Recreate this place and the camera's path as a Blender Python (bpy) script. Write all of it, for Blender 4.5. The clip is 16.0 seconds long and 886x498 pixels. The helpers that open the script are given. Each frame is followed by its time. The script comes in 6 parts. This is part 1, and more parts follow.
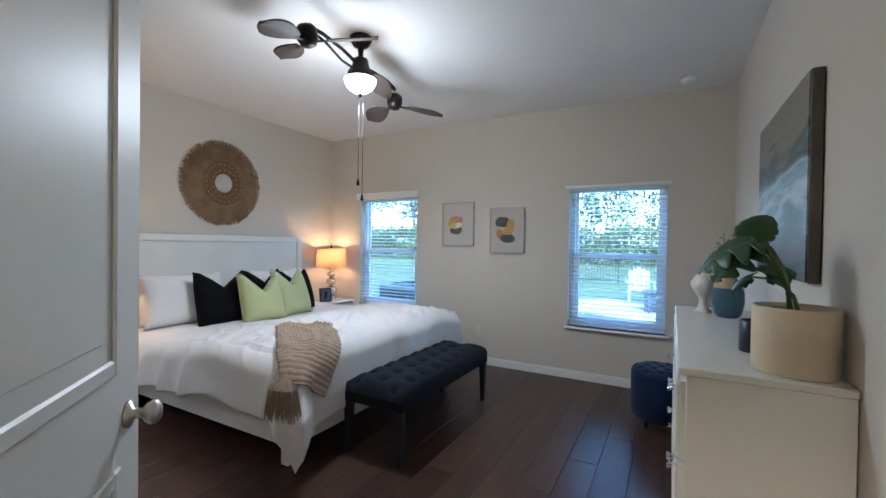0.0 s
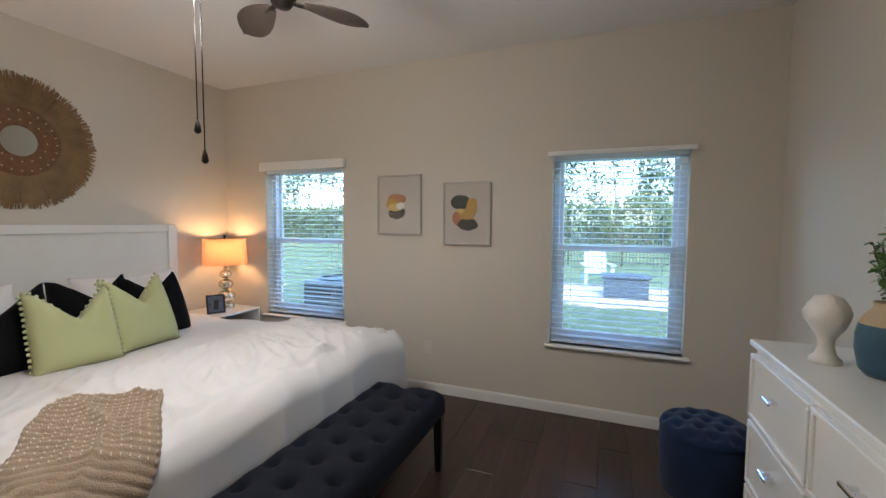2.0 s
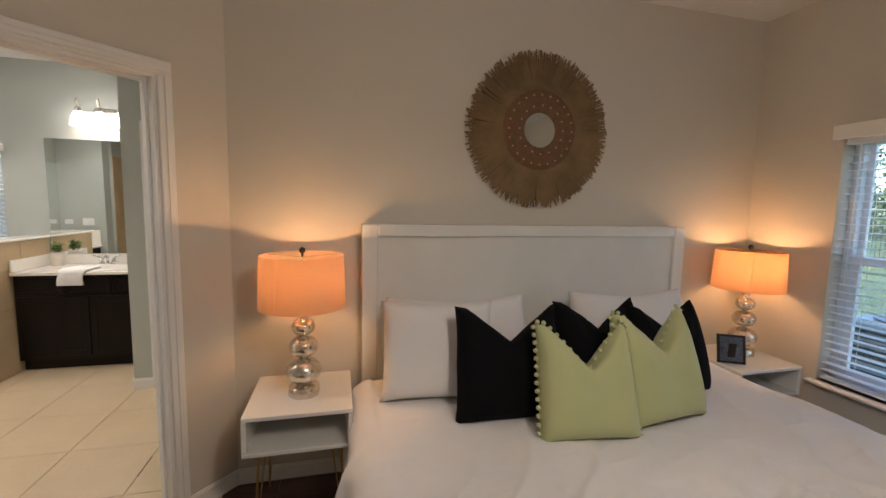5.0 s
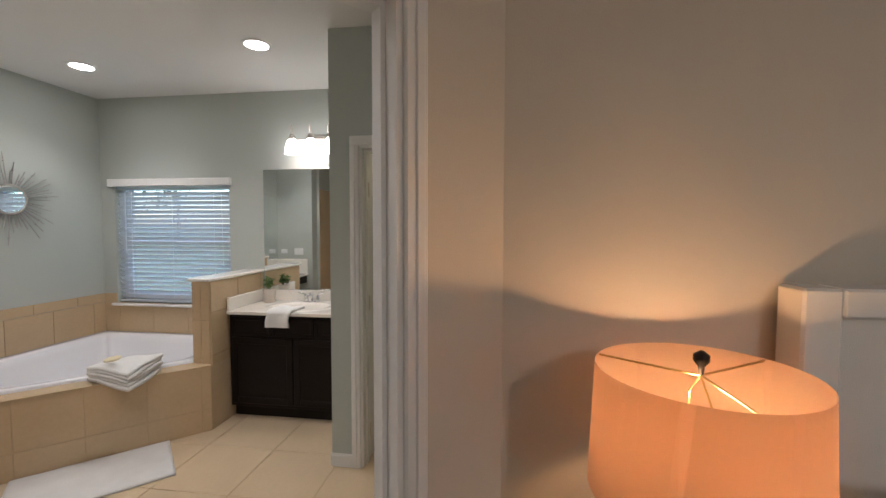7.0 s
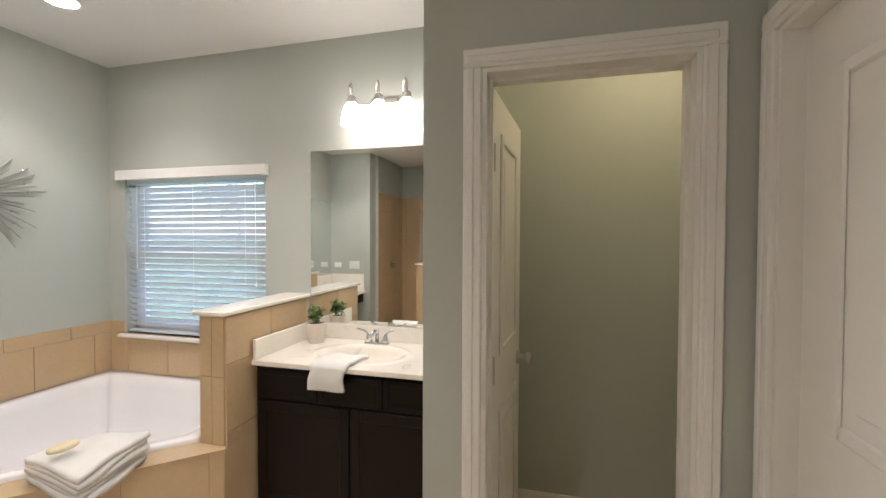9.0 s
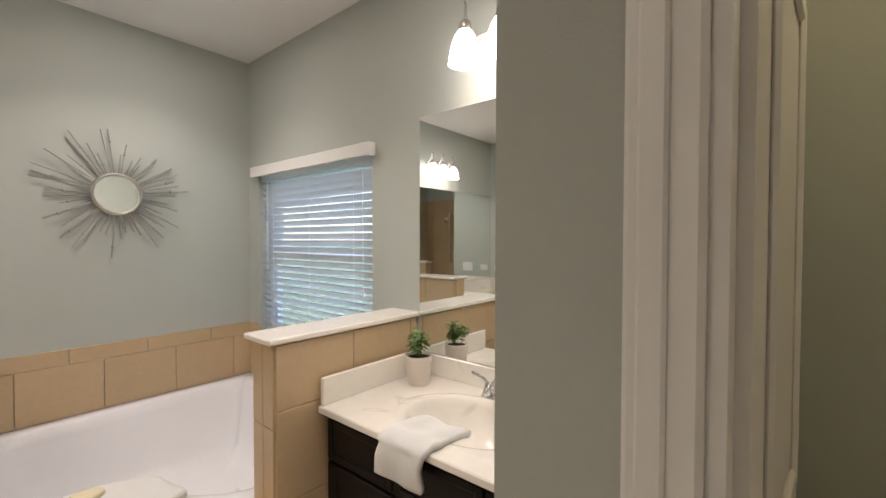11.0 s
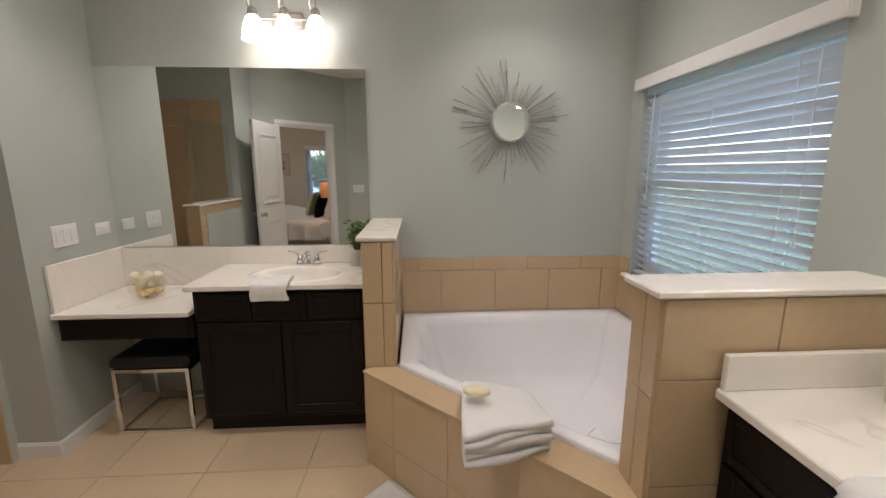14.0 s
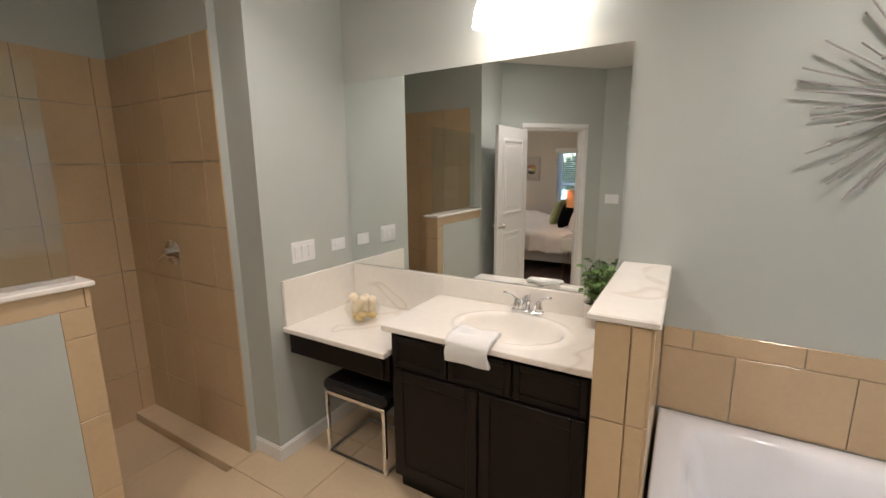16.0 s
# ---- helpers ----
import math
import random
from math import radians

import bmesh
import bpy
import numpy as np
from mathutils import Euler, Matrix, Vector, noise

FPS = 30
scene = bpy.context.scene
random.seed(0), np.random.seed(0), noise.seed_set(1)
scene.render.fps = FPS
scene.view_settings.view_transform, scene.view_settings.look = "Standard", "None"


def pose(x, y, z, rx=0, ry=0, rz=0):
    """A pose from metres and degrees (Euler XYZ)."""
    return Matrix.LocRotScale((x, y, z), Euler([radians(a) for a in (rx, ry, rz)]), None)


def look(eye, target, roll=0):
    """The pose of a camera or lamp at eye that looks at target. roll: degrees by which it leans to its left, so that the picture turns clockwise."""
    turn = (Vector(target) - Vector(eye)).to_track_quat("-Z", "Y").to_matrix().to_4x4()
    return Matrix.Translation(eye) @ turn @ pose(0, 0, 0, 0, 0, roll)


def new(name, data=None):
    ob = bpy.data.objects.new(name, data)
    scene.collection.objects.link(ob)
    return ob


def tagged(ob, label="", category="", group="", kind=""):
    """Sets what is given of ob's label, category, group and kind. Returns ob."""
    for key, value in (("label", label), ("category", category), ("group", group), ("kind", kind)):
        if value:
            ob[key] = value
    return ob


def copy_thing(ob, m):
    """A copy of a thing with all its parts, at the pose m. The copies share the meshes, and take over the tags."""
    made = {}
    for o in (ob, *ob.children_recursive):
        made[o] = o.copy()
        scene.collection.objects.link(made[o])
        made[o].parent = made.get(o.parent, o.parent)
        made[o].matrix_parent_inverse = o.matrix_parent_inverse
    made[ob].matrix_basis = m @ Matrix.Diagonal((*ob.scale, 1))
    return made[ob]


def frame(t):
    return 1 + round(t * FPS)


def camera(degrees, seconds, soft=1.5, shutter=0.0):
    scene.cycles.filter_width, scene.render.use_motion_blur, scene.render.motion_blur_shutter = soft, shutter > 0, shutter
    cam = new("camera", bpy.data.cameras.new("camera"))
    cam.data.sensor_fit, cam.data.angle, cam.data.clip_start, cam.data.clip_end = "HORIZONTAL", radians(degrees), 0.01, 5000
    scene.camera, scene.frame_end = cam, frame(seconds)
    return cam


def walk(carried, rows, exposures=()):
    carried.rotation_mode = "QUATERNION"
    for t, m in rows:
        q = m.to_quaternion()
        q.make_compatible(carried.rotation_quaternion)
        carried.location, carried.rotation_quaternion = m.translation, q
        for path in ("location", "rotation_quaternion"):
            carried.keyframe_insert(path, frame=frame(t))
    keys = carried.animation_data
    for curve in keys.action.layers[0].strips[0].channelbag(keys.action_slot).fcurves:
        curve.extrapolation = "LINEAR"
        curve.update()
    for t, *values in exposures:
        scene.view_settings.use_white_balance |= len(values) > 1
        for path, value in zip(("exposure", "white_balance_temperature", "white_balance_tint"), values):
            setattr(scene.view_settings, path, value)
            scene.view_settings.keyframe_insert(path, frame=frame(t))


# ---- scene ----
cam = camera(93.8, 16.0)
SKY, LAMP_W, FAN_W, FAN_FILL_W, CAN_W, ENTRY_TURN = 0.56, 6.8, 14.0, 10.5, 26.0, 137
EXPOSURES = [(0.0, 1.65, 4700, 5), (0.7, 1.65, 4850, 5), (1.5, 1.62, 5450, 8), (2.0, 1.5, 5500, 8), (2.5, 1.45, 5800, 9), (3.5, 0.95, 6600, 10), (4.0, 1.0, 6200, 11), (4.5, 0.92, 5600, 12), (5.0, 1.0, 6150, 12), (7.3, 0.6, 5750, 13), (8.2, 1.25, 5900, 13), (10.3, 1.0, 6350, 15), (13.0, 0.6, 6150, 15), (14.5, 0.66, 6150, 15), (16.0, 0.98, 6200, 15)]
PATH = [
    (0, (-0.046, 0.359, 1.343), (-1.013, 2.11, 1.319), 0.8),
    (0.5, (-0.235, 0.622, 1.335), (-1.028, 2.458, 1.305), 0.4),
    (1, (-0.363, 0.932, 1.368), (-1.034, 2.815, 1.308), 0.1),
    (1.5, (-0.473, 1.248, 1.37), (-1.126, 3.137, 1.288), 0.3),
    (2, (-0.595, 1.507, 1.428), (-1.322, 3.366, 1.301), 0.3),
    (2.5, (-0.69, 1.728, 1.43), (-1.571, 3.518, 1.298), 0.4),
    (3, (-0.777, 1.892, 1.456), (-1.903, 3.538, 1.304), 0.6),
    (3.5, (-1.073, 1.921, 1.443), (-2.433, 3.379, 1.287), 0.7),
    (4, (-1.348, 1.929, 1.445), (-2.963, 3.099, 1.282), 0.9),
    (4.5, (-1.642, 1.957, 1.459), (-3.454, 2.786, 1.282), 1.0),
    (5, (-1.929, 1.936, 1.506), (-3.859, 2.416, 1.296), 1.2),
    (5.2, (-2.026, 1.9, 1.501), (-3.986, 2.246, 1.308), 1.1),
    (7.3, (-3.274, 1.269, 1.53), (-5.25, 0.973, 1.439), 0.2),
    (7.5, (-3.379, 1.184, 1.523), (-5.353, 0.874, 1.441), 0.3),
    (7.9, (-3.615, 1.034, 1.507), (-5.584, 0.688, 1.448), 0.4),
    (8.2, (-3.797, 0.937, 1.512), (-5.761, 0.561, 1.455), 0.4),
    (10.3, (-4.983, 0.622, 1.448), (-6.737, -0.339, 1.425), -0.2),
    (10.5, (-5.071, 0.621, 1.462), (-6.764, -0.443, 1.435), -0.2),
    (11, (-5.204, 0.58, 1.483), (-6.749, -0.689, 1.439), 0.1),
    (11.5, (-5.309, 0.567, 1.474), (-6.657, -0.908, 1.415), -0.1),
    (12, (-5.336, 0.534, 1.46), (-6.471, -1.109, 1.349), 0.2),
    (12.5, (-5.342, 0.488, 1.44), (-6.232, -1.295, 1.266), 0.3),
    (13, (-5.334, 0.444, 1.445), (-5.965, -1.436, 1.184), 0.1),
    (13.5, (-5.327, 0.375, 1.441), (-5.699, -1.564, 1.119), -0.0),
    (14, (-5.282, 0.252, 1.455), (-5.401, -1.709, 1.08), -0.1),
    (14.5, (-5.264, 0.124, 1.477), (-5.11, -1.83, 1.076), -0.2),
    (15, (-5.289, -0.065, 1.511), (-4.866, -1.976, 1.099), -0.2),
    (15.5, (-5.286, -0.286, 1.522), (-4.568, -2.109, 1.12), -0.5),
    (16, (-5.206, -0.486, 1.543), (-4.215, -2.183, 1.174), -0.5),
]
walk(cam, [(t, look(eye, target, roll)) for t, eye, target, roll in PATH], EXPOSURES)

# ---- world and sun: bright overcast ----
world = bpy.data.worlds.new("world")
scene.world = world
world.use_nodes = True
wn = world.node_tree.nodes
sky = wn.new("ShaderNodeTexSky")
sky.sky_type = "NISHITA"
sky.sun_disc = False
sky.sun_elevation, sky.sun_rotation = radians(42), radians(160)
sky.air_density, sky.dust_density = 1.0, 2.0
world.node_tree.links.new(sky.outputs[0], wn["Background"].inputs[0])
wn["Background"].inputs[1].default_value = SKY
sun = new("sun", bpy.data.lights.new("sun", "SUN"))
sun.data.energy, sun.data.angle, sun.data.color = 0.6, radians(12), (1.0, 0.96, 0.9)
sun.matrix_world = look((5.1, -14.0, 13.4), (0, 0, 0))


# ---- materials ----
def surf(name, color, rough=0.6, var=0.08, big=1.5, fine=60.0, bump=0.15, metal=0.0, spec=0.5, stretch=(1, 1, 1), rand=0.0, sheen=0.0):
    """A painted, woven or solid surface with wide and fine variation and a fine relief."""
    m = bpy.data.materials.new(name)
    m.use_nodes = True
    nt = m.node_tree
    n, l = nt.nodes, nt.links
    b = n["Principled BSDF"]
    geo = n.new("ShaderNodeNewGeometry")
    mp = n.new("ShaderNodeMapping")
    mp.inputs["Scale"].default_value = stretch
    l.new(geo.outputs["Position"], mp.inputs[0])
    wide, grain = n.new("ShaderNodeTexNoise"), n.new("ShaderNodeTexNoise")
    wide.inputs["Scale"].default_value, grain.inputs["Scale"].default_value = big, fine
    wide.inputs["Detail"].default_value = 4
    for t in (wide, grain):
        l.new(mp.outputs[0], t.inputs["Vector"])
    add = n.new("ShaderNodeMath")
    add.operation = "MULTIPLY_ADD"
    l.new(grain.outputs[0], add.inputs[0])
    add.inputs[1].default_value = 0.5
    l.new(wide.outputs[0], add.inputs[2])
    last = add.outputs[0]
    if rand:
        info = n.new("ShaderNodeObjectInfo")
        r = n.new("ShaderNodeMath")
        r.operation = "MULTIPLY_ADD"
        l.new(info.outputs["Random"], r.inputs[0])
        r.inputs[1].default_value = rand
        l.new(last, r.inputs[2])
        last = r.outputs[0]
    ramp = n.new("ShaderNodeMapRange")
    l.new(last, ramp.inputs[0])
    ramp.inputs[1].default_value, ramp.inputs[2].default_value = 0.45, 1.05 + rand
    mix = n.new("ShaderNodeMix")
    mix.data_type = "RGBA"
    l.new(ramp.outputs[0], mix.inputs[0])
    mix.inputs[6].default_value = (*[c * (1 - var) for c in color], 1)
    mix.inputs[7].default_value = (*[min(1, c * (1 + var)) for c in color], 1)
    l.new(mix.outputs[2], b.inputs["Base Color"])
    rr = n.new("ShaderNodeMapRange")
    l.new(wide.outputs[0], rr.inputs[0])
    rr.inputs[3].default_value, rr.inputs[4].default_value = max(0.02, rough * 0.85), min(1, rough * 1.15)
    l.new(rr.outputs[0], b.inputs["Roughness"])
    b.inputs["Metallic"].default_value = metal
    b.inputs["Specular IOR Level"].default_value = spec
    if sheen:
        b.inputs["Sheen Weight"].default_value = sheen
    if bump:
        bp = n.new("ShaderNodeBump")
        bp.inputs["Strength"].default_value, bp.inputs["Distance"].default_value = bump, 0.004
        l.new(grain.outputs[0], bp.inputs["Height"])
        l.new(bp.outputs[0], b.inputs["Normal"])
    return m


def glow(name, color, strength):
    m = bpy.data.materials.new(name)
    m.use_nodes = True
    b = m.node_tree.nodes["Principled BSDF"]
    b.inputs["Base Color"].default_value = (*color, 1)
    b.inputs["Emission Color"].default_value = (*color, 1)
    b.inputs["Emission Strength"].default_value = strength
    b.inputs["Roughness"].default_value = 0.3
    return m


def glassy(name, color=(1, 1, 1), rough=0.0, ior=1.45):
    m = bpy.data.materials.new(name)
    m.use_nodes = True
    b = m.node_tree.nodes["Principled BSDF"]
    b.inputs["Base Color"].default_value = (*color, 1)
    b.inputs["Transmission Weight"].default_value = 1
    b.inputs["Roughness"].default_value = rough
    b.inputs["IOR"].default_value = ior
    return m


def pane_glass(name, tint=(0.93, 0.97, 0.97)):
    """Thin clear window glass."""
    m = bpy.data.materials.new(name)
    m.use_nodes = True
    nt = m.node_tree
    n, l = nt.nodes, nt.links
    n.remove(n["Principled BSDF"])
    clear, shine, mix = n.new("ShaderNodeBsdfTransparent"), n.new("ShaderNodeBsdfGlossy"), n.new("ShaderNodeMixShader")
    clear.inputs[0].default_value = (*tint, 1)
    shine.inputs["Roughness"].default_value = 0.01
    mix.inputs[0].default_value = 0.06
    l.new(clear.outputs[0], mix.inputs[1])
    l.new(shine.outputs[0], mix.inputs[2])
    l.new(mix.outputs[0], n["Material Output"].inputs[0])
    return m


def shade_cloth(name, color, through_color, part_through=0.5):
    """Thin cloth that lets light through."""
    m = bpy.data.materials.new(name)
    m.use_nodes = True
    nt = m.node_tree
    n, l = nt.nodes, nt.links
    b = n["Principled BSDF"]
    geo, w = n.new("ShaderNodeNewGeometry"), n.new("ShaderNodeTexNoise")
    w.inputs["Scale"].default_value = 160
    l.new(geo.outputs["Position"], w.inputs["Vector"])
    bp = n.new("ShaderNodeBump")
    bp.inputs["Strength"].default_value, bp.inputs["Distance"].default_value = 0.2, 0.002
    l.new(w.outputs[0], bp.inputs["Height"])
    l.new(bp.outputs[0], b.inputs["Normal"])
    b.inputs["Base Color"].default_value = (*color, 1)
    b.inputs["Roughness"].default_value = 0.9
    tr, mix = n.new("ShaderNodeBsdfTranslucent"), n.new("ShaderNodeMixShader")
    tr.inputs[0].default_value = (*through_color, 1)
    mix.inputs[0].default_value = part_through
    l.new(b.outputs[0], mix.inputs[1])
    l.new(tr.outputs[0], mix.inputs[2])
    l.new(mix.outputs[0], n["Material Output"].inputs[0])
    return m


def mirror_mat(name):
    m = bpy.data.materials.new(name)
    m.use_nodes = True
    b = m.node_tree.nodes["Principled BSDF"]
    b.inputs["Base Color"].default_value = (0.88, 0.91, 0.9, 1)
    b.inputs["Metallic"].default_value, b.inputs["Roughness"].default_value = 1, 0.01
    return m


def wood_mat(name, dark, light, scale=(9, 0.9, 9), rough=0.35, rand=0.6, bump=0.1):
    """Boards: long grain along y, each board with its own tone."""
    m = bpy.data.materials.new(name)
    m.use_nodes = True
    nt = m.node_tree
    n, l = nt.nodes, nt.links
    b = n["Principled BSDF"]
    geo, mp, info = n.new("ShaderNodeNewGeometry"), n.new("ShaderNodeMapping"), n.new("ShaderNodeObjectInfo")
    mp.inputs["Scale"].default_value = scale
    l.new(geo.outputs["Position"], mp.inputs[0])
    off = n.new("ShaderNodeVectorMath")
    off.operation = "MULTIPLY_ADD"
    l.new(info.outputs["Random"], off.inputs[0])
    off.inputs[1].default_value = (37, 11, 5)
    l.new(mp.outputs[0], off.inputs[2])
    g1, g2 = n.new("ShaderNodeTexNoise"), n.new("ShaderNodeTexNoise")
    g1.inputs["Scale"].default_value, g2.inputs["Scale"].default_value = 1.6, 9
    g1.inputs["Detail"].default_value, g2.inputs["Detail"].default_value = 6, 8
    g1.inputs["Distortion"].default_value = 1.2
    l.new(off.outputs[0], g1.inputs["Vector"])
    l.new(off.outputs[0], g2.inputs["Vector"])
    a = n.new("ShaderNodeMath")
    a.operation = "MULTIPLY_ADD"
    l.new(g2.outputs[0], a.inputs[0])
    a.inputs[1].default_value = 0.5
    l.new(g1.outputs[0], a.inputs[2])
    c = n.new("ShaderNodeMath")
    c.operation = "MULTIPLY_ADD"
    l.new(info.outputs["Random"], c.inputs[0])
    c.inputs[1].default_value = rand * 0.5
    l.new(a.outputs[0], c.inputs[2])
    ramp = n.new("ShaderNodeMapRange")
    l.new(c.outputs[0], ramp.inputs[0])
    ramp.inputs[1].default_value, ramp.inputs[2].default_value = 0.5, 1.1 + rand * 0.4
    mix = n.new("ShaderNodeMix")
    mix.data_type = "RGBA"
    l.new(ramp.outputs[0], mix.inputs[0])
    mix.inputs[6].default_value, mix.inputs[7].default_value = (*dark, 1), (*light, 1)
    l.new(mix.outputs[2], b.inputs["Base Color"])
    b.inputs["Roughness"].default_value = rough
    bp = n.new("ShaderNodeBump")
    bp.inputs["Strength"].default_value, bp.inputs["Distance"].default_value = bump, 0.002
    l.new(g2.outputs[0], bp.inputs["Height"])
    l.new(bp.outputs[0], b.inputs["Normal"])
    return m


def veined(name, base, vein, scale=2.2, rough=0.15):
    """Cultured marble: soft wide clouds with a few veins."""
    m = surf(name, base, rough, 0.05, 2.5, 25, 0.02)
    nt = m.node_tree
    n, l = nt.nodes, nt.links
    b = n["Principled BSDF"]
    old = b.inputs["Base Color"].links[0].from_socket
    geo, w = n.new("ShaderNodeNewGeometry"), n.new("ShaderNodeTexNoise")
    w.inputs["Scale"].default_value, w.inputs["Detail"].default_value, w.inputs["Distortion"].default_value = scale, 1, 1.6
    l.new(geo.outputs["Position"], w.inputs["Vector"])
    d = n.new("ShaderNodeMath")
    d.operation = "SUBTRACT"
    l.new(w.outputs[0], d.inputs[0])
    d.inputs[1].default_value = 0.69
    ab = n.new("ShaderNodeMath")
    ab.operation = "ABSOLUTE"
    l.new(d.outputs[0], ab.inputs[0])
    r = n.new("ShaderNodeMapRange")
    l.new(ab.outputs[0], r.inputs[0])
    r.inputs[1].default_value, r.inputs[2].default_value, r.inputs[3].default_value, r.inputs[4].default_value = 0.0, 0.035, 0.32, 0.0
    mix = n.new("ShaderNodeMix")
    mix.data_type = "RGBA"
    l.new(r.outputs[0], mix.inputs[0])
    l.new(old, mix.inputs[6])
    mix.inputs[7].default_value = (*vein, 1)
    l.new(mix.outputs[2], b.inputs["Base Color"])
    return m


M_BEIGE = surf("beige wall paint", (0.62, 0.57, 0.49), 0.75, 0.03, 0.8, 220, 0.12)
M_SAGE = surf("sage wall paint", (0.475, 0.505, 0.465), 0.7, 0.03, 0.8, 220, 0.12)
M_CEIL = surf("white ceiling paint", (0.78, 0.77, 0.75), 0.9, 0.03, 0.7, 90, 0.3)
M_TRIM = surf("white trim enamel", (0.80, 0.79, 0.76), 0.35, 0.02, 2, 90, 0.03)
M_DOOR = surf("white door paint", (0.78, 0.77, 0.74), 0.42, 0.02, 2, 90, 0.04)
M_VINYL = surf("white vinyl", (0.82, 0.83, 0.84), 0.35, 0.02, 2, 60, 0.03)
M_GLASS = pane_glass("window glass")
M_MIRROR = mirror_mat("silvered mirror")
M_PLANK = wood_mat("dark laminate planks", (0.022, 0.012, 0.009), (0.095, 0.050, 0.035), rough=0.34)
M_SUBFLOOR = surf("dark plank joint", (0.012, 0.008, 0.006), 0.8)
M_TILE = surf("beige ceramic floor tile", (0.62, 0.48, 0.31), 0.30, 0.08, 3, 40, 0.05, rand=0.15)
M_WTILE = surf("tan ceramic wall tile", (0.56, 0.415, 0.25), 0.17, 0.08, 3, 40, 0.03, rand=0.12)
M_GROUT = surf("tan grout", (0.50, 0.375, 0.23), 0.9, 0.1, 5, 150, 0.3)
M_CABINET = surf("espresso cabinet lacquer", (0.008, 0.005, 0.004), 0.40, 0.15, 2, 60, 0.05, spec=0.22, stretch=(1, 1, 0.1))
M_RAY = surf("aged silver rods", (0.42, 0.405, 0.39), 0.38, 0.15, 6, 80, 0.05, metal=0.7)
M_COUNTER = veined("cultured marble", (0.86, 0.82, 0.745), (0.52, 0.40, 0.28))
M_CHROME = surf("chrome", (0.82, 0.82, 0.84), 0.08, 0.02, 4, 40, 0.0, metal=1)
M_NICKEL = surf("brushed nickel", (0.62, 0.58, 0.53), 0.3, 0.05, 4, 200, 0.05, metal=1)
M_TUB = surf("white tub acrylic", (0.84, 0.84, 0.86), 0.12, 0.015, 2, 30, 0.0)
M_TERRY = surf("white terry cloth", (0.89, 0.88, 0.85), 0.95, 0.06, 8, 420, 0.9, sheen=0.3)
M_LINEN = surf("white cotton bedding", (0.78, 0.75, 0.73), 0.85, 0.03, 3, 300, 0.25, sheen=0.2)
M_HEAD = surf("ivory linen upholstery", (0.76, 0.74, 0.69), 0.9, 0.05, 4, 500, 0.5)
M_BLACKCLOTH = surf("black woven cloth", (0.004, 0.004, 0.005), 0.95, 0.2, 8, 400, 0.5, spec=0.15)
M_GREEN = surf("pale green cotton", (0.46, 0.48, 0.24), 0.9, 0.05, 5, 380, 0.4, sheen=0.2)
M_GREENPOM = surf("pale green pompoms", (0.52, 0.54, 0.30), 0.95, 0.1, 9, 300, 0.6)
M_NAVY = surf("charcoal navy linen", (0.010, 0.012, 0.020), 0.9, 0.2, 6, 400, 0.5, spec=0.25)
M_VELVET = surf("navy velvet", (0.006, 0.018, 0.060), 0.8, 0.25, 5, 300, 0.3, spec=0.25, sheen=0.12)
M_DARKLEG = surf("black painted wood", (0.012, 0.011, 0.012), 0.4, 0.2, 4, 60, 0.05)
M_WHITELAC = surf("white lacquer", (0.78, 0.76, 0.71), 0.22, 0.02, 2, 50, 0.02)
M_GOLD = surf("brass wire", (0.62, 0.42, 0.18), 0.3, 0.06, 4, 80, 0.03, metal=1)
M_RAFFIA = surf("brown raffia", (0.24, 0.155, 0.075), 0.85, 0.32, 9, 120, 0.4)
M_RATTAN = surf("woven brown grass", (0.17, 0.09, 0.045), 0.85, 0.35, 40, 180, 0.8)
M_ROLL = surf("cream rolled cloth", (0.84, 0.74, 0.56), 0.95, 0.1, 20, 300, 0.6)
M_SEASHELL = surf("yellow sea shells", (0.82, 0.58, 0.24), 0.5, 0.3, 30, 90, 0.2)
M_SHELL = surf("shell beads", (0.50, 0.36, 0.20), 0.4, 0.2, 20, 80, 0.1)
M_SHADE = shade_cloth("linen lampshade", (0.70, 0.50, 0.36), (0.84, 0.54, 0.35), 0.17)
M_MERC = surf("mercury glass", (0.72, 0.66, 0.56), 0.16, 0.25, 22, 60, 0.15, metal=0.85)
M_BULB = glow("warm bulb", (1.0, 0.62, 0.28), 14)
M_SLAT = shade_cloth("white blind slats", (0.88, 0.90, 0.92), (0.90, 0.95, 0.98), 0.5)
M_BATHSLAT = shade_cloth("white bathroom blind slats", (0.82, 0.84, 0.86), (0.84, 0.90, 0.94), 0.06)
M_BOWLGLASS = pane_glass("thin clear glass", (0.99, 0.985, 0.97))
M_OPAL = glow("lit frosted glass", (1.0, 0.91, 0.82), 4.8)
M_FANOPAL = glow("lit alabaster bowl", (1.0, 0.72, 0.45), 2.2)
M_CAN = glow("lit recessed lamp", (1.0, 0.90, 0.80), 40)
M_BRONZE = surf("oil-rubbed bronze", (0.018, 0.014, 0.012), 0.4, 0.25, 8, 90, 0.1, metal=0.6)
M_BLADE = surf("palm leaf fan blade", (0.06, 0.045, 0.036), 0.6, 0.3, 6, 60, 0.5, stretch=(1, 1, 1))
M_KNIT = surf("tan knitted wool", (0.34, 0.25, 0.17), 0.95, 0.2, 20, 200, 0.9, sheen=0.3)
M_KNITLIGHT = surf("cream wool stitches", (0.60, 0.51, 0.40), 0.95, 0.1, 20, 200, 0.6)
M_POT = surf("cream clay pot", (0.62, 0.52, 0.36), 0.6, 0.06, 5, 120, 0.2)
M_SOIL = surf("potting soil", (0.03, 0.02, 0.014), 1.0, 0.4, 20, 90, 1.0)
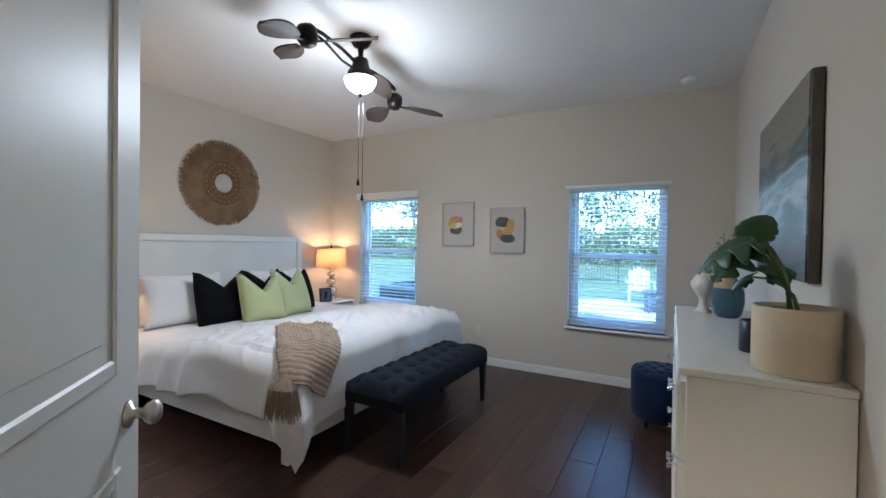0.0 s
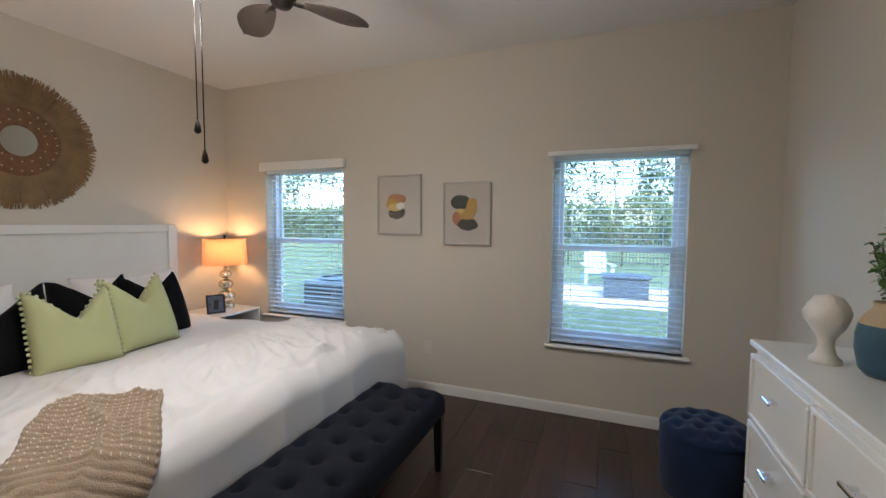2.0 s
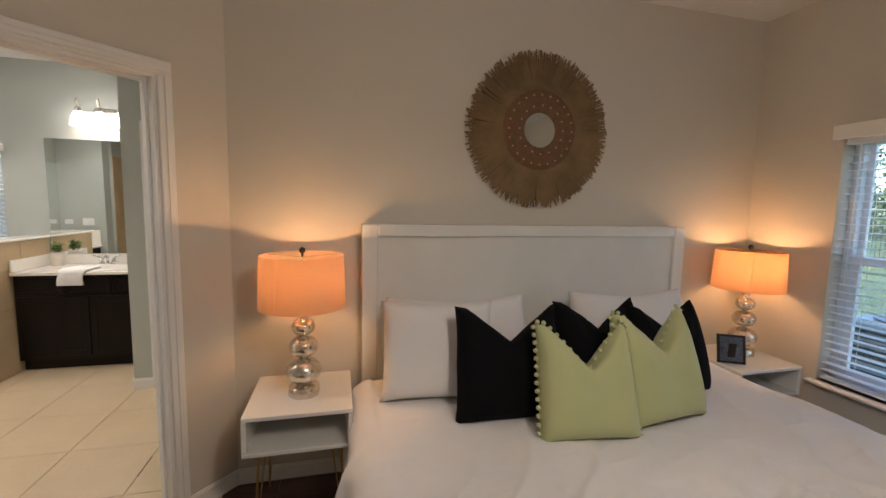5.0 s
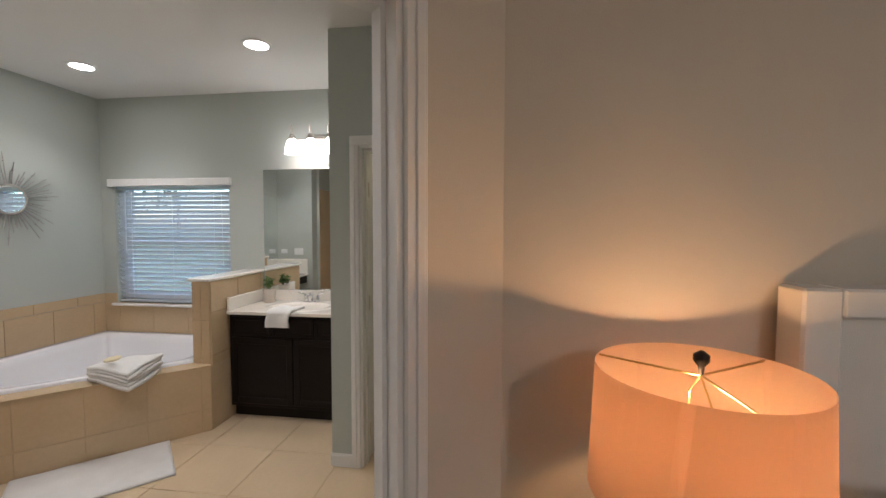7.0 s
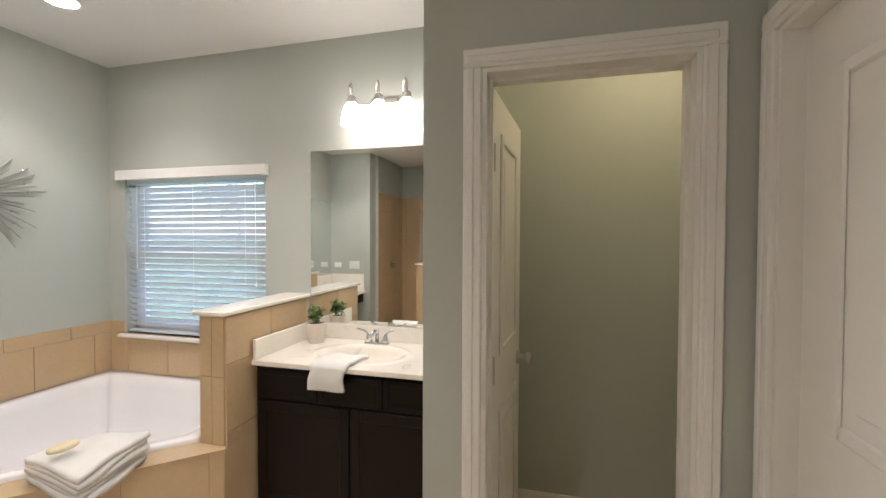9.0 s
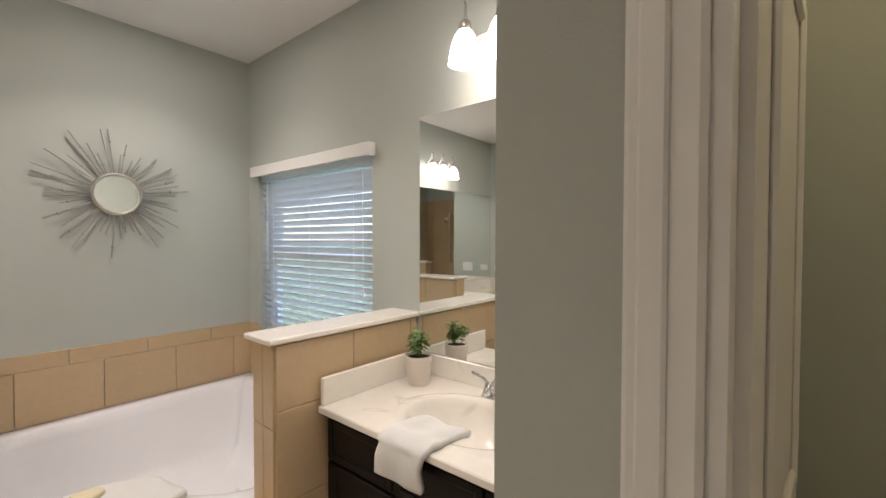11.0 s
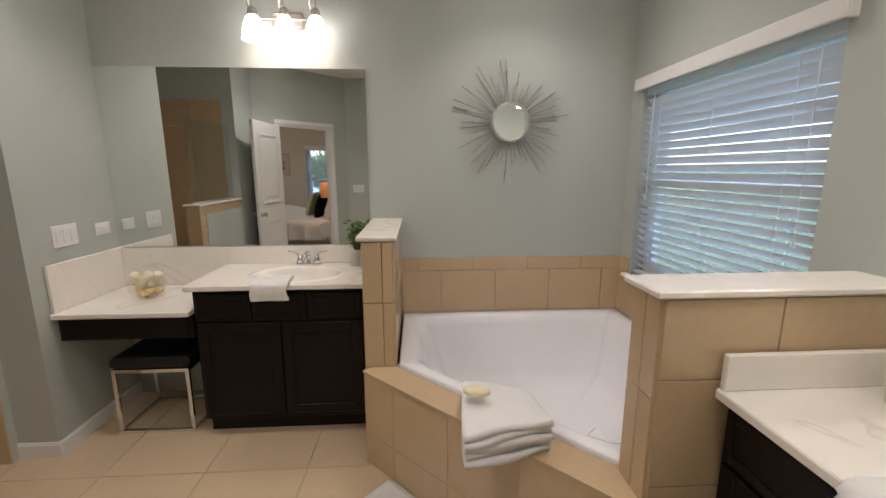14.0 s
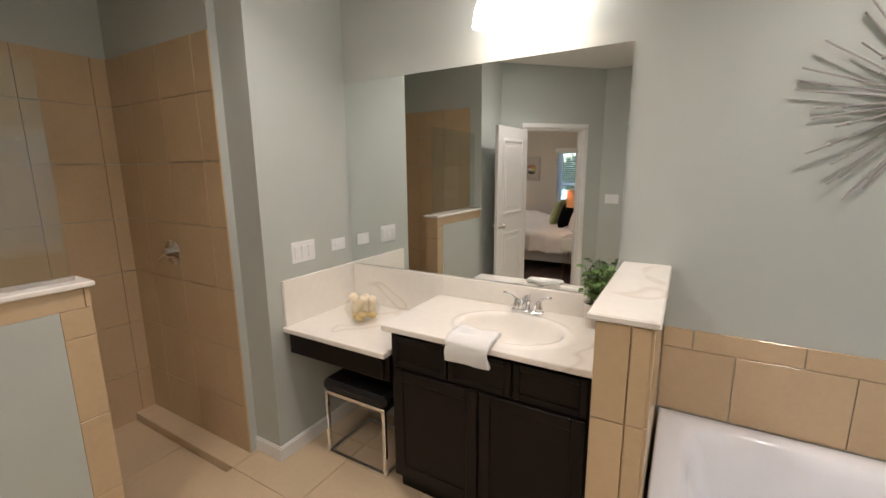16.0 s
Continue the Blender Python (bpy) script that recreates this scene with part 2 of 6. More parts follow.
M_LEAF = surf("dark green leaf", (0.022, 0.068, 0.014), 0.38, 0.3, 9, 60, 0.1)
M_LEAF2 = surf("small green leaves", (0.11, 0.20, 0.04), 0.5, 0.35, 20, 80, 0.1)
M_STEM = surf("green stem", (0.07, 0.11, 0.03), 0.5, 0.2, 12, 60, 0.1)
M_VASEBLUE = surf("slate blue glaze", (0.045, 0.10, 0.15), 0.3, 0.2, 7, 50, 0.05)
M_VASETAN = surf("bare tan clay", (0.48, 0.36, 0.22), 0.7, 0.1, 7, 90, 0.2)
M_PLASTER = surf("white plaster", (0.72, 0.68, 0.62), 0.8, 0.06, 8, 120, 0.2)
M_NAVYCUP = surf("navy ceramic", (0.010, 0.014, 0.028), 0.35, 0.2, 8, 60, 0.05)
M_PLATE = surf("white plastic", (0.80, 0.80, 0.79), 0.35, 0.02, 4, 60, 0.02)
M_ALMOND = surf("almond plastic", (0.66, 0.61, 0.53), 0.4, 0.02, 4, 60, 0.02)
M_PINKPOT = surf("blush white ceramic", (0.76, 0.68, 0.60), 0.4, 0.04, 5, 60, 0.04)
M_SOAP = surf("cream soap", (0.74, 0.66, 0.44), 0.45, 0.06, 12, 70, 0.1)
M_CANDLE = surf("pale green wax", (0.42, 0.56, 0.40), 0.5, 0.05, 6, 60, 0.05)
M_STOOLPAD = surf("black leatherette", (0.010, 0.009, 0.010), 0.5, 0.2, 6, 260, 0.3)
M_CANVASEDGE = surf("bronze canvas edge", (0.10, 0.085, 0.07), 0.5, 0.3, 6, 60, 0.2)
M_MAT = surf("white cotton mat", (0.80, 0.78, 0.75), 0.95, 0.06, 10, 380, 0.9)


# ---- building helpers ----
def part(name, bm, material, parent=None, label="", smooth=False):
    """Links a bmesh as one mesh object, under its thing if one is given."""
    me = bpy.data.meshes.new(name)
    bmesh.ops.recalc_face_normals(bm, faces=bm.faces)
    if smooth:
        for f in bm.faces:
            f.smooth = True
    bm.to_mesh(me)
    bm.free()
    for m in material if isinstance(material, (list, tuple)) else (material,):
        me.materials.append(m)
    ob = new(name, me)
    if parent is not None:
        ob.parent = parent
    if label:
        ob["label"] = label
    return ob


def thing(name, label, category, m=None, group="", kind=""):
    ob = new(name)
    ob.empty_display_size = 0.1
    if m is not None:
        ob.matrix_world = m
    return tagged(ob, label, category, group, kind)


def box(bm, a, b, bevel=0.0, m=None, seg=1):
    """A box from corner a to corner b, its edges rounded."""
    verts = bmesh.ops.create_cube(bm, size=1)["verts"]
    c = [(p + q) / 2 for p, q in zip(a, b)]
    s = [abs(q - p) for p, q in zip(a, b)]
    for v in verts:
        v.co = Vector((c[i] + v.co[i] * s[i] for i in range(3)))
    if bevel:
        edges = list({e for v in verts for e in v.link_edges})
        verts = bmesh.ops.bevel(bm, geom=edges, offset=min(bevel, min(s) * 0.45), segments=seg, profile=0.6, affect="EDGES")["verts"]
    if m is not None:
        for v in verts:
            v.co = m @ v.co
    return bm


def boxes(*specs, bevel=0.0, m=None):
    bm = bmesh.new()
    for a, b in specs:
        box(bm, a, b, bevel, m)
    return bm


def lathe(profile, steps=32, bm=None, m=None, caps=True):
    """Turns a profile of (radius, z) about z."""
    bm = bm or bmesh.new()
    rings = []
    for r, z in profile:
        ring = []
        for i in range(steps):
            a = 2 * math.pi * i / steps
            v = Vector((r * math.cos(a), r * math.sin(a), z))
            ring.append(bm.verts.new(m @ v if m is not None else v))
        rings.append(ring)
    for p, q in zip(rings, rings[1:]):
        for i in range(steps):
            bm.faces.new((p[i], p[(i + 1) % steps], q[(i + 1) % steps], q[i]))
    if caps:
        for ring in (rings[0], rings[-1]):
            bm.faces.new(ring)
    return bm


def tube(points, r, steps=8, bm=None, r_end=None):
    """A round bar along points."""
    bm = bm or bmesh.new()
    pts = [Vector(p) for p in points]
    rings = []
    up = Vector((0, 0, 1))
    for i, p in enumerate(pts):
        d = (pts[min(i + 1, len(pts) - 1)] - pts[max(i - 1, 0)]).normalized()
        side = d.cross(up if abs(d.z) < 0.95 else Vector((1, 0, 0))).normalized()
        other = side.cross(d)
        k = r if r_end is None else r + (r_end - r) * i / (len(pts) - 1)
        rings.append([bm.verts.new(p + k * (math.cos(2 * math.pi * j / steps) * side + math.sin(2 * math.pi * j / steps) * other)) for j in range(steps)])
    for p, q in zip(rings, rings[1:]):
        for j in range(steps):
            bm.faces.new((p[j], p[(j + 1) % steps], q[(j + 1) % steps], q[j]))
    bm.faces.new(rings[0])
    bm.faces.new(rings[-1])
    return bm


def sheet(fn, nu, nv, bm=None, close_u=False):
    """A grid of fn(u, v) for u, v from 0 to 1."""
    bm = bm or bmesh.new()
    cols = nu if close_u else nu + 1
    g = [[bm.verts.new(fn(i / nu, j / nv)) for j in range(nv + 1)] for i in range(cols)]
    for i in range(nu):
        for j in range(nv):
            k = (i + 1) % cols
            bm.faces.new((g[i][j], g[k][j], g[k][j + 1], g[i][j + 1]))
    return bm


def slab(fn, nu, nv, thick):
    """A closed cloth: fn above, and the same lowered by thick below."""
    bm = bmesh.new()
    g = [[bm.verts.new(fn(i / nu, j / nv)) for j in range(nv + 1)] for i in range(nu + 1)]
    for i in range(nu):
        for j in range(nv):
            bm.faces.new((g[i][j], g[i + 1][j], g[i + 1][j + 1], g[i][j + 1]))
    bm.normal_update()
    flat = [v for row in g for v in row]
    s = -1.0 if sum(v.normal.z for v in flat) >= 0 else 1.0
    h = [[bm.verts.new(v.co + v.normal * thick * s) for v in row] for row in g]
    for i in range(nu):
        for j in range(nv):
            bm.faces.new((h[i][j], h[i][j + 1], h[i + 1][j + 1], h[i + 1][j]))
    rim = [(i, 0) for i in range(nu)] + [(nu, j) for j in range(nv)] + [(i, nv) for i in range(nu, 0, -1)] + [(0, j) for j in range(nv, 0, -1)]
    for (a, b), (c, d) in zip(rim, rim[1:] + rim[:1]):
        bm.faces.new((g[a][b], g[c][d], h[c][d], h[a][b]))
    return bm


def wall(name, p0, p1, thick, openings, mats, z0=-0.25, z1=2.743, label=""):
    """A wall whose seen face runs from p0 to p1; its body lies to the right of that line. openings: (u0, u1, z0, z1) in metres.
    mats: the face of p0-p1, and the far face."""
    d = Vector((p1[0] - p0[0], p1[1] - p0[1], 0))
    length = d.length
    d.normalize()
    n = Vector((d.y, -d.x, 0))
    us = sorted({0.0, length, *[o[0] for o in openings], *[o[1] for o in openings]})
    zs = sorted({z0, z1, *[o[2] for o in openings], *[o[3] for o in openings]})
    solid = {}
    for i in range(len(us) - 1):
        for j in range(len(zs) - 1):
            u, z = (us[i] + us[i + 1]) / 2, (zs[j] + zs[j + 1]) / 2
            solid[i, j] = not any(o[0] < u < o[1] and o[2] < z < o[3] for o in openings)
    bm = bmesh.new()
    at = {}

    def v(i, j, k):
        if (i, j, k) not in at:
            p = Vector((p0[0], p0[1], 0)) + d * us[i] + n * (k * thick)
            at[i, j, k] = bm.verts.new((p.x, p.y, zs[j]))
        return at[i, j, k]

    for (i, j), s in solid.items():
        if not s:
            continue
        bm.faces.new((v(i, j, 0), v(i + 1, j, 0), v(i + 1, j + 1, 0), v(i, j + 1, 0)))
        far = bm.faces.new((v(i, j, 1), v(i, j + 1, 1), v(i + 1, j + 1, 1), v(i + 1, j, 1)))
        far.material_index = 1
        for di, dj, a, b in ((-1, 0, (i, j), (i, j + 1)), (1, 0, (i + 1, j), (i + 1, j + 1)), (0, -1, (i, j), (i + 1, j)), (0, 1, (i, j + 1), (i + 1, j + 1))):
            if not solid.get((i + di, j + dj), False):
                bm.faces.new((v(*a, 0), v(*b, 0), v(*b, 1), v(*a, 1)))
    ob = part(name, bm, mats)
    return tagged(ob, label or "painted drywall wall", "wall", kind="structure")


def framed(m, name, w, h, depth, casing, jamb, parent=None):
    """Door casing (both faces), jamb and head, in a frame with x along the opening, y through the wall, z up, at the opening's lower corner."""
    out = thing(name, "white painted door casing and jamb", "door frame", m, kind="structure")
    c, t = casing, 0.018
    for side, y in (("", -t), ("", depth)):
        bm = bmesh.new()
        for a, b in (((-c, y, 0), (0, y + t, h)), ((w, y, 0), (w + c, y + t, h)), ((-c, y, h), (w + c, y + t, h + c))):
            box(bm, a, b, 0.005)
            lo = [a[0] + 0.012, a[1] - 0.006 if y < 0 else b[1] - 0.001, a[2] + (0.012 if a[2] > 0 else 0)]
            hi = [b[0] - 0.025, a[1] + 0.001 if y < 0 else b[1] + 0.006, b[2] - (0.025 if a[2] > 0 else 0)]
            box(bm, lo, hi, 0.003)
        part("casing", bm, M_TRIM, out)
    bm = boxes(((-0.004, -0.004, 0), (0.014, depth + 0.004, h)), ((w - 0.014, -0.004, 0), (w + 0.004, depth + 0.004, h)), ((0.014, -0.004, h - 0.014), (w - 0.014, depth + 0.004, h + 0.004)),
               ((0.0141, depth * 0.42, 0), (0.026, depth * 0.42 + 0.035, h - 0.014)), ((w - 0.026, depth * 0.42, 0), (w - 0.0141, depth * 0.42 + 0.035, h - 0.014)), ((0.026, depth * 0.42, h - 0.026), (w - 0.026, depth * 0.42 + 0.035, h - 0.0141)))
    part("jamb", bm, M_TRIM, out)
    return out


def door_leaf(m, name, w, h, label, knob_x, metal, hinge_x=None):
    """A two-panel moulded door leaf: x across from the hinge, y through, z up."""
    out = thing(name, label, "door", m, kind="structure")
    t = 0.035
    bm = boxes(((0, 0, 0.01), (w, t, h)), bevel=0.002)
    st = 0.115
    for side in (0, 1):
        for z0, z1 in ((0.24, 0.86), (1.06, h - 0.13)):
            # recessed moulding ring and raised field
            y = 0.0 if side == 0 else t
            s = -1 if side == 0 else 1
            x0, x1 = st, w - st
            ring = 0.035
            for a, b in (((x0, z0), (x0 + ring, z1)), ((x1 - ring, z0), (x1, z1)), ((x0 + ring, z0), (x1 - ring, z0 + ring)), ((x0 + ring, z1 - ring), (x1 - ring, z1))):
                ya, yb = sorted((y - s * 0.002, y + s * 0.009))
                box(bm, (a[0], ya, a[1]), (b[0], yb, b[1]), 0.005)
            ya, yb = sorted((y - s * 0.002, y + s * 0.004))
            box(bm, (x0 + 0.075, ya, z0 + 0.075), (x1 - 0.075, yb, z1 - 0.075), 0.004)
    part("leaf", bm, M_DOOR, out)
    for s, y in ((-1, 0.0), (1, t)):
        k = part("knob", lathe([(0.031, 0), (0.031, 0.006), (0.012, 0.012), (0.011, 0.03), (0.02, 0.036), (0.027, 0.047), (0.027, 0.056), (0.018, 0.064), (0.004, 0.066)], 24), metal, out, "satin metal knob", True)
        k.matrix_local = pose(knob_x, y, 0.95, -90 if s > 0 else 90)
    if hinge_x is not None:
        for z in (0.2, h * 0.52, h - 0.24):
            bm = boxes(((hinge_x - 0.004, -0.003, z - 0.045), (hinge_x + 0.001, 0.036, z + 0.045)), bevel=0.001)
            lathe([(0.006, z - 0.047), (0.006, z + 0.047)], 10, bm, pose(hinge_x - 0.006, -0.004, 0))
            part("hinge", bm, M_NICKEL, out, "brushed steel hinge")
    return out


# ---- setting: plan in metres ----
XE, XH, YN, YD = 0.42, -4.20, 4.66, 0.30      # bedroom: east wall, headboard wall, window wall, entry wall
XW, YS = -6.635, -2.405                        # bathroom: window wall, long mirror wall
XP, YP = -5.585, 0.34                          # toilet room partition
YC = 1.305                                     # closet wall
TOP = 2.743

wall("wall_north", (XE + 0.12, YN), (XH - 0.12, YN), 0.17, [(0.625, 1.505, 0.53, 1.93), (3.33, 4.225, 0.53, 1.93)], (M_BEIGE, M_PLASTER), label="beige painted drywall wall with two window openings")
wall("wall_headboard", (XH, YN), (XH, 1.32), 0.12, [], (M_BEIGE, M_SAGE), label="beige painted drywall wall behind the bed")
wall("wall_angled", (XH - 0.06, 1.46), (-3.04, YD - 0.06), 0.10, [(0.31 + 0.08485, 1.07 + 0.08485, -1, 2.03)], (M_BEIGE, M_SAGE), label="angled drywall wall with the bathroom doorway")
wall("wall_entry", (-3.10, YD), (XE, YD), 0.12, [(2.50, 3.31, -1, 2.04)], (M_BEIGE, M_BEIGE), label="beige painted drywall wall with the entry doorway")
wall("wall_east", (XE, YD), (XE, YN), 0.12, [], (M_BEIGE, M_BEIGE), label="beige painted drywall wall")
wall("wall_hall_left", (-0.95, YD - 0.12), (-0.95, -1.6), 0.1, [], (M_BEIGE, M_BEIGE), label="beige hallway wall")
wall("wall_hall_right", (0.5, -1.6), (0.5, YD - 0.12), 0.1, [], (M_BEIGE, M_BEIGE), label="beige hallway wall")
wall("wall_hall_end", (-0.95, -1.6), (0.5, -1.6), 0.1, [], (M_BEIGE, M_BEIGE), label="beige hallway wall")
wall("wall_bath_south", (XW - 0.16, YS), (-2.0, YS), 0.12, [], (M_SAGE, M_SAGE), label="sage painted drywall wall")
wall("wall_bath_west", (XW, 2.1), (XW, YS), 0.16, [(3.17, 4.36, 0.80, 1.93)], (M_SAGE, M_PLASTER), label="sage painted drywall wall with a window opening")
wall("wall_partition_south", (XP - 0.12, YP), (XW, YP), 0.12, [], (M_SAGE, M_SAGE), label="sage painted partition beside the vanity")
wall("wall_partition_east", (XP, 2.1), (XP, YP), 0.12, [(0.95, 1.565, -1, 2.03)], (M_SAGE, M_SAGE), label="sage painted partition with the toilet room doorway")
wall("wall_toilet_end", (XP, 2.1), (XW - 0.16, 2.1), 0.1, [], (M_SAGE, M_SAGE), label="sage painted drywall wall")
wall("wall_closet", (-4.25, YC), (XP, YC), 0.12, [(0.55, 1.265, -1, 2.03)], (M_SAGE, M_SAGE), label="sage painted wall with the closet doorway")
wall("wall_closet_back", (-4.32, 2.1), (XP, 2.1), 0.1, [], (M_SAGE, M_SAGE), label="plain closet wall")
wall("wall_shower_stub", (-3.425, YS), (-3.425, -1.775), 0.20, [], (M_SAGE, M_SAGE), label="sage painted stub wall beside the vanity")
wall("wall_shower_south", (-3.225, -1.735), (-2.195, -1.735), 0.12, [], (M_SAGE, M_SAGE), label="shower wall above the tiling")
wall("wall_shower_east", (-2.195, YS), (-2.195, 0.0), 0.12, [], (M_SAGE, M_SAGE), label="shower wall above the tiling")
wall("wall_shower_north", (-2.195, -0.2), (-3.16, -0.2), 0.12, [], (M_SAGE, M_SAGE), label="shower wall above the tiling")
wall("wall_bath_east", (-3.29, -0.2), (-3.29, 0.33), 0.13, [], (M_SAGE, M_SAGE), label="sage painted wall behind the open door")

for nm, a, b in (("ceiling_bedroom", (XH - 0.15, -1.75, TOP), (XE + 0.15, YN + 0.17, TOP + 0.15)), ("ceiling_bathroom", (XW - 0.16, YS - 0.12, TOP), (XH - 0.15, 2.2, TOP + 0.15)), ("ceiling_shower", (XH - 0.15, YS - 0.12, TOP), (-2.0, -1.75, TOP + 0.15))):
    tagged(part(nm, boxes((a, b)), M_CEIL), "white painted ceiling", "ceiling", kind="structure")
tagged(part("roof", boxes(((XW - 0.8, YS - 0.8, TOP + 0.16), (XE + 0.8, YN + 0.8, TOP + 0.3)),), M_PLASTER), "roof slab over the rooms", "roof", kind="structure")

# floors
floor_bed = tagged(part("floor_bedroom", boxes(((-4.6, -1.75, -0.2), (XE + 0.15, YN + 0.1, -0.075))), M_SUBFLOOR), "dark brown laminate plank floor", "floor", kind="structure")
floor_bath = tagged(part("floor_bathroom", boxes(((XW - 0.1, YS - 0.1, -0.26), (-2.0, 2.2, -0.06))), M_GROUT), "beige ceramic tile floor with tan grout", "floor", kind="structure")
floor_bath.location.z = 0.0

# baseboards: straight runs, each face line from p0 to p1, body to the left into the room
def baseboard(runs, name="baseboard"):
    for p0, p1 in runs:
        d = Vector((p1[0] - p0[0], p1[1] - p0[1]))
        n = math.degrees(math.atan2(d.y, d.x))
        bm = boxes(((0, 0.0, 0), (d.length, 0.013, 0.075)), bevel=0.002)
        box(bm, (0, 0, 0.073), (d.length, 0.009, 0.086), 0.003)
        ob = part(name, bm, M_TRIM)
        ob.matrix_world = pose(p0[0], p0[1], 0, 0, 0, n)
        tagged(ob, "white painted baseboard along the wall", "baseboard", kind="structure")


ANG = 0.70710678
def run(p0, p1):
    """Baseboard on a wall whose room lies to the left of p0-p1."""
    baseboard([(p0, p1)])


run((XE, YD), (XE, YN))
run((XE, YN), (XH, YN))
run((XH, YN), (XH, 1.40))
run((XH, 1.40), (XH + 0.25 * ANG, 1.40 - 0.25 * ANG))
run((XH + 1.13 * ANG, 1.40 - 1.13 * ANG), (-3.10, YD))
run((-3.10, YD), (-0.67, YD))
run((XP, 0.475), (XP, YP))
run((XP, YP), (-6.02, YP))
run((-3.425 - 0.013, -1.775), (-3.225, -1.775))
run((-3.425, YS), (-3.425, -1.775))
run((XW, 2.1), (XW, YP + 0.12))
run((-4.28, YC), (-4.74, YC))

# doorways and leaves
framed(pose(XH + 0.31 * ANG, 1.40 - 0.31 * ANG, 0, 0, 0, -45) @ Matrix.Diagonal((1, -1, 1, 1)), "door_frame_1", 0.76, 2.03, 0.10, 0.06, 0.018)
framed(pose(XP, 0.535, 0, 0, 0, 90), "door_frame_2", 0.615, 2.03, 0.12, 0.06, 0.018)
framed(pose(-5.515, YC, 0, 0, 0, 0), "door_frame_3", 0.715, 2.03, 0.12, 0.06, 0.018)
framed(pose(-0.60, YD, 0, 0, 0, 0) @ Matrix.Diagonal((1, -1, 1, 1)), "door_frame_4", 0.81, 2.04, 0.12, 0.06, 0.018)
door_leaf(pose(-0.575, YD + 0.03, 0, 0, 0, ENTRY_TURN), "door_1", 0.80, 2.02, "white two-panel entry door standing open", 0.735, M_NICKEL)
door_leaf(pose(-3.53, 0.555, 0, 0, 0, -86), "door_2", 0.745, 2.01, "white two-panel bathroom door standing wide open", 0.685, M_NICKEL)
door_leaf(pose(XP - 0.105, 0.556, 0, 0, 0, 175), "door_3", 0.585, 2.01, "white two-panel toilet room door standing open", 0.53, M_NICKEL, 0.0)
door_leaf(pose(-5.495, YC + 0.05, 0, 0, 0, 0), "door_4", 0.675, 2.01, "white two-panel closet door, shut", 0.62, M_NICKEL)


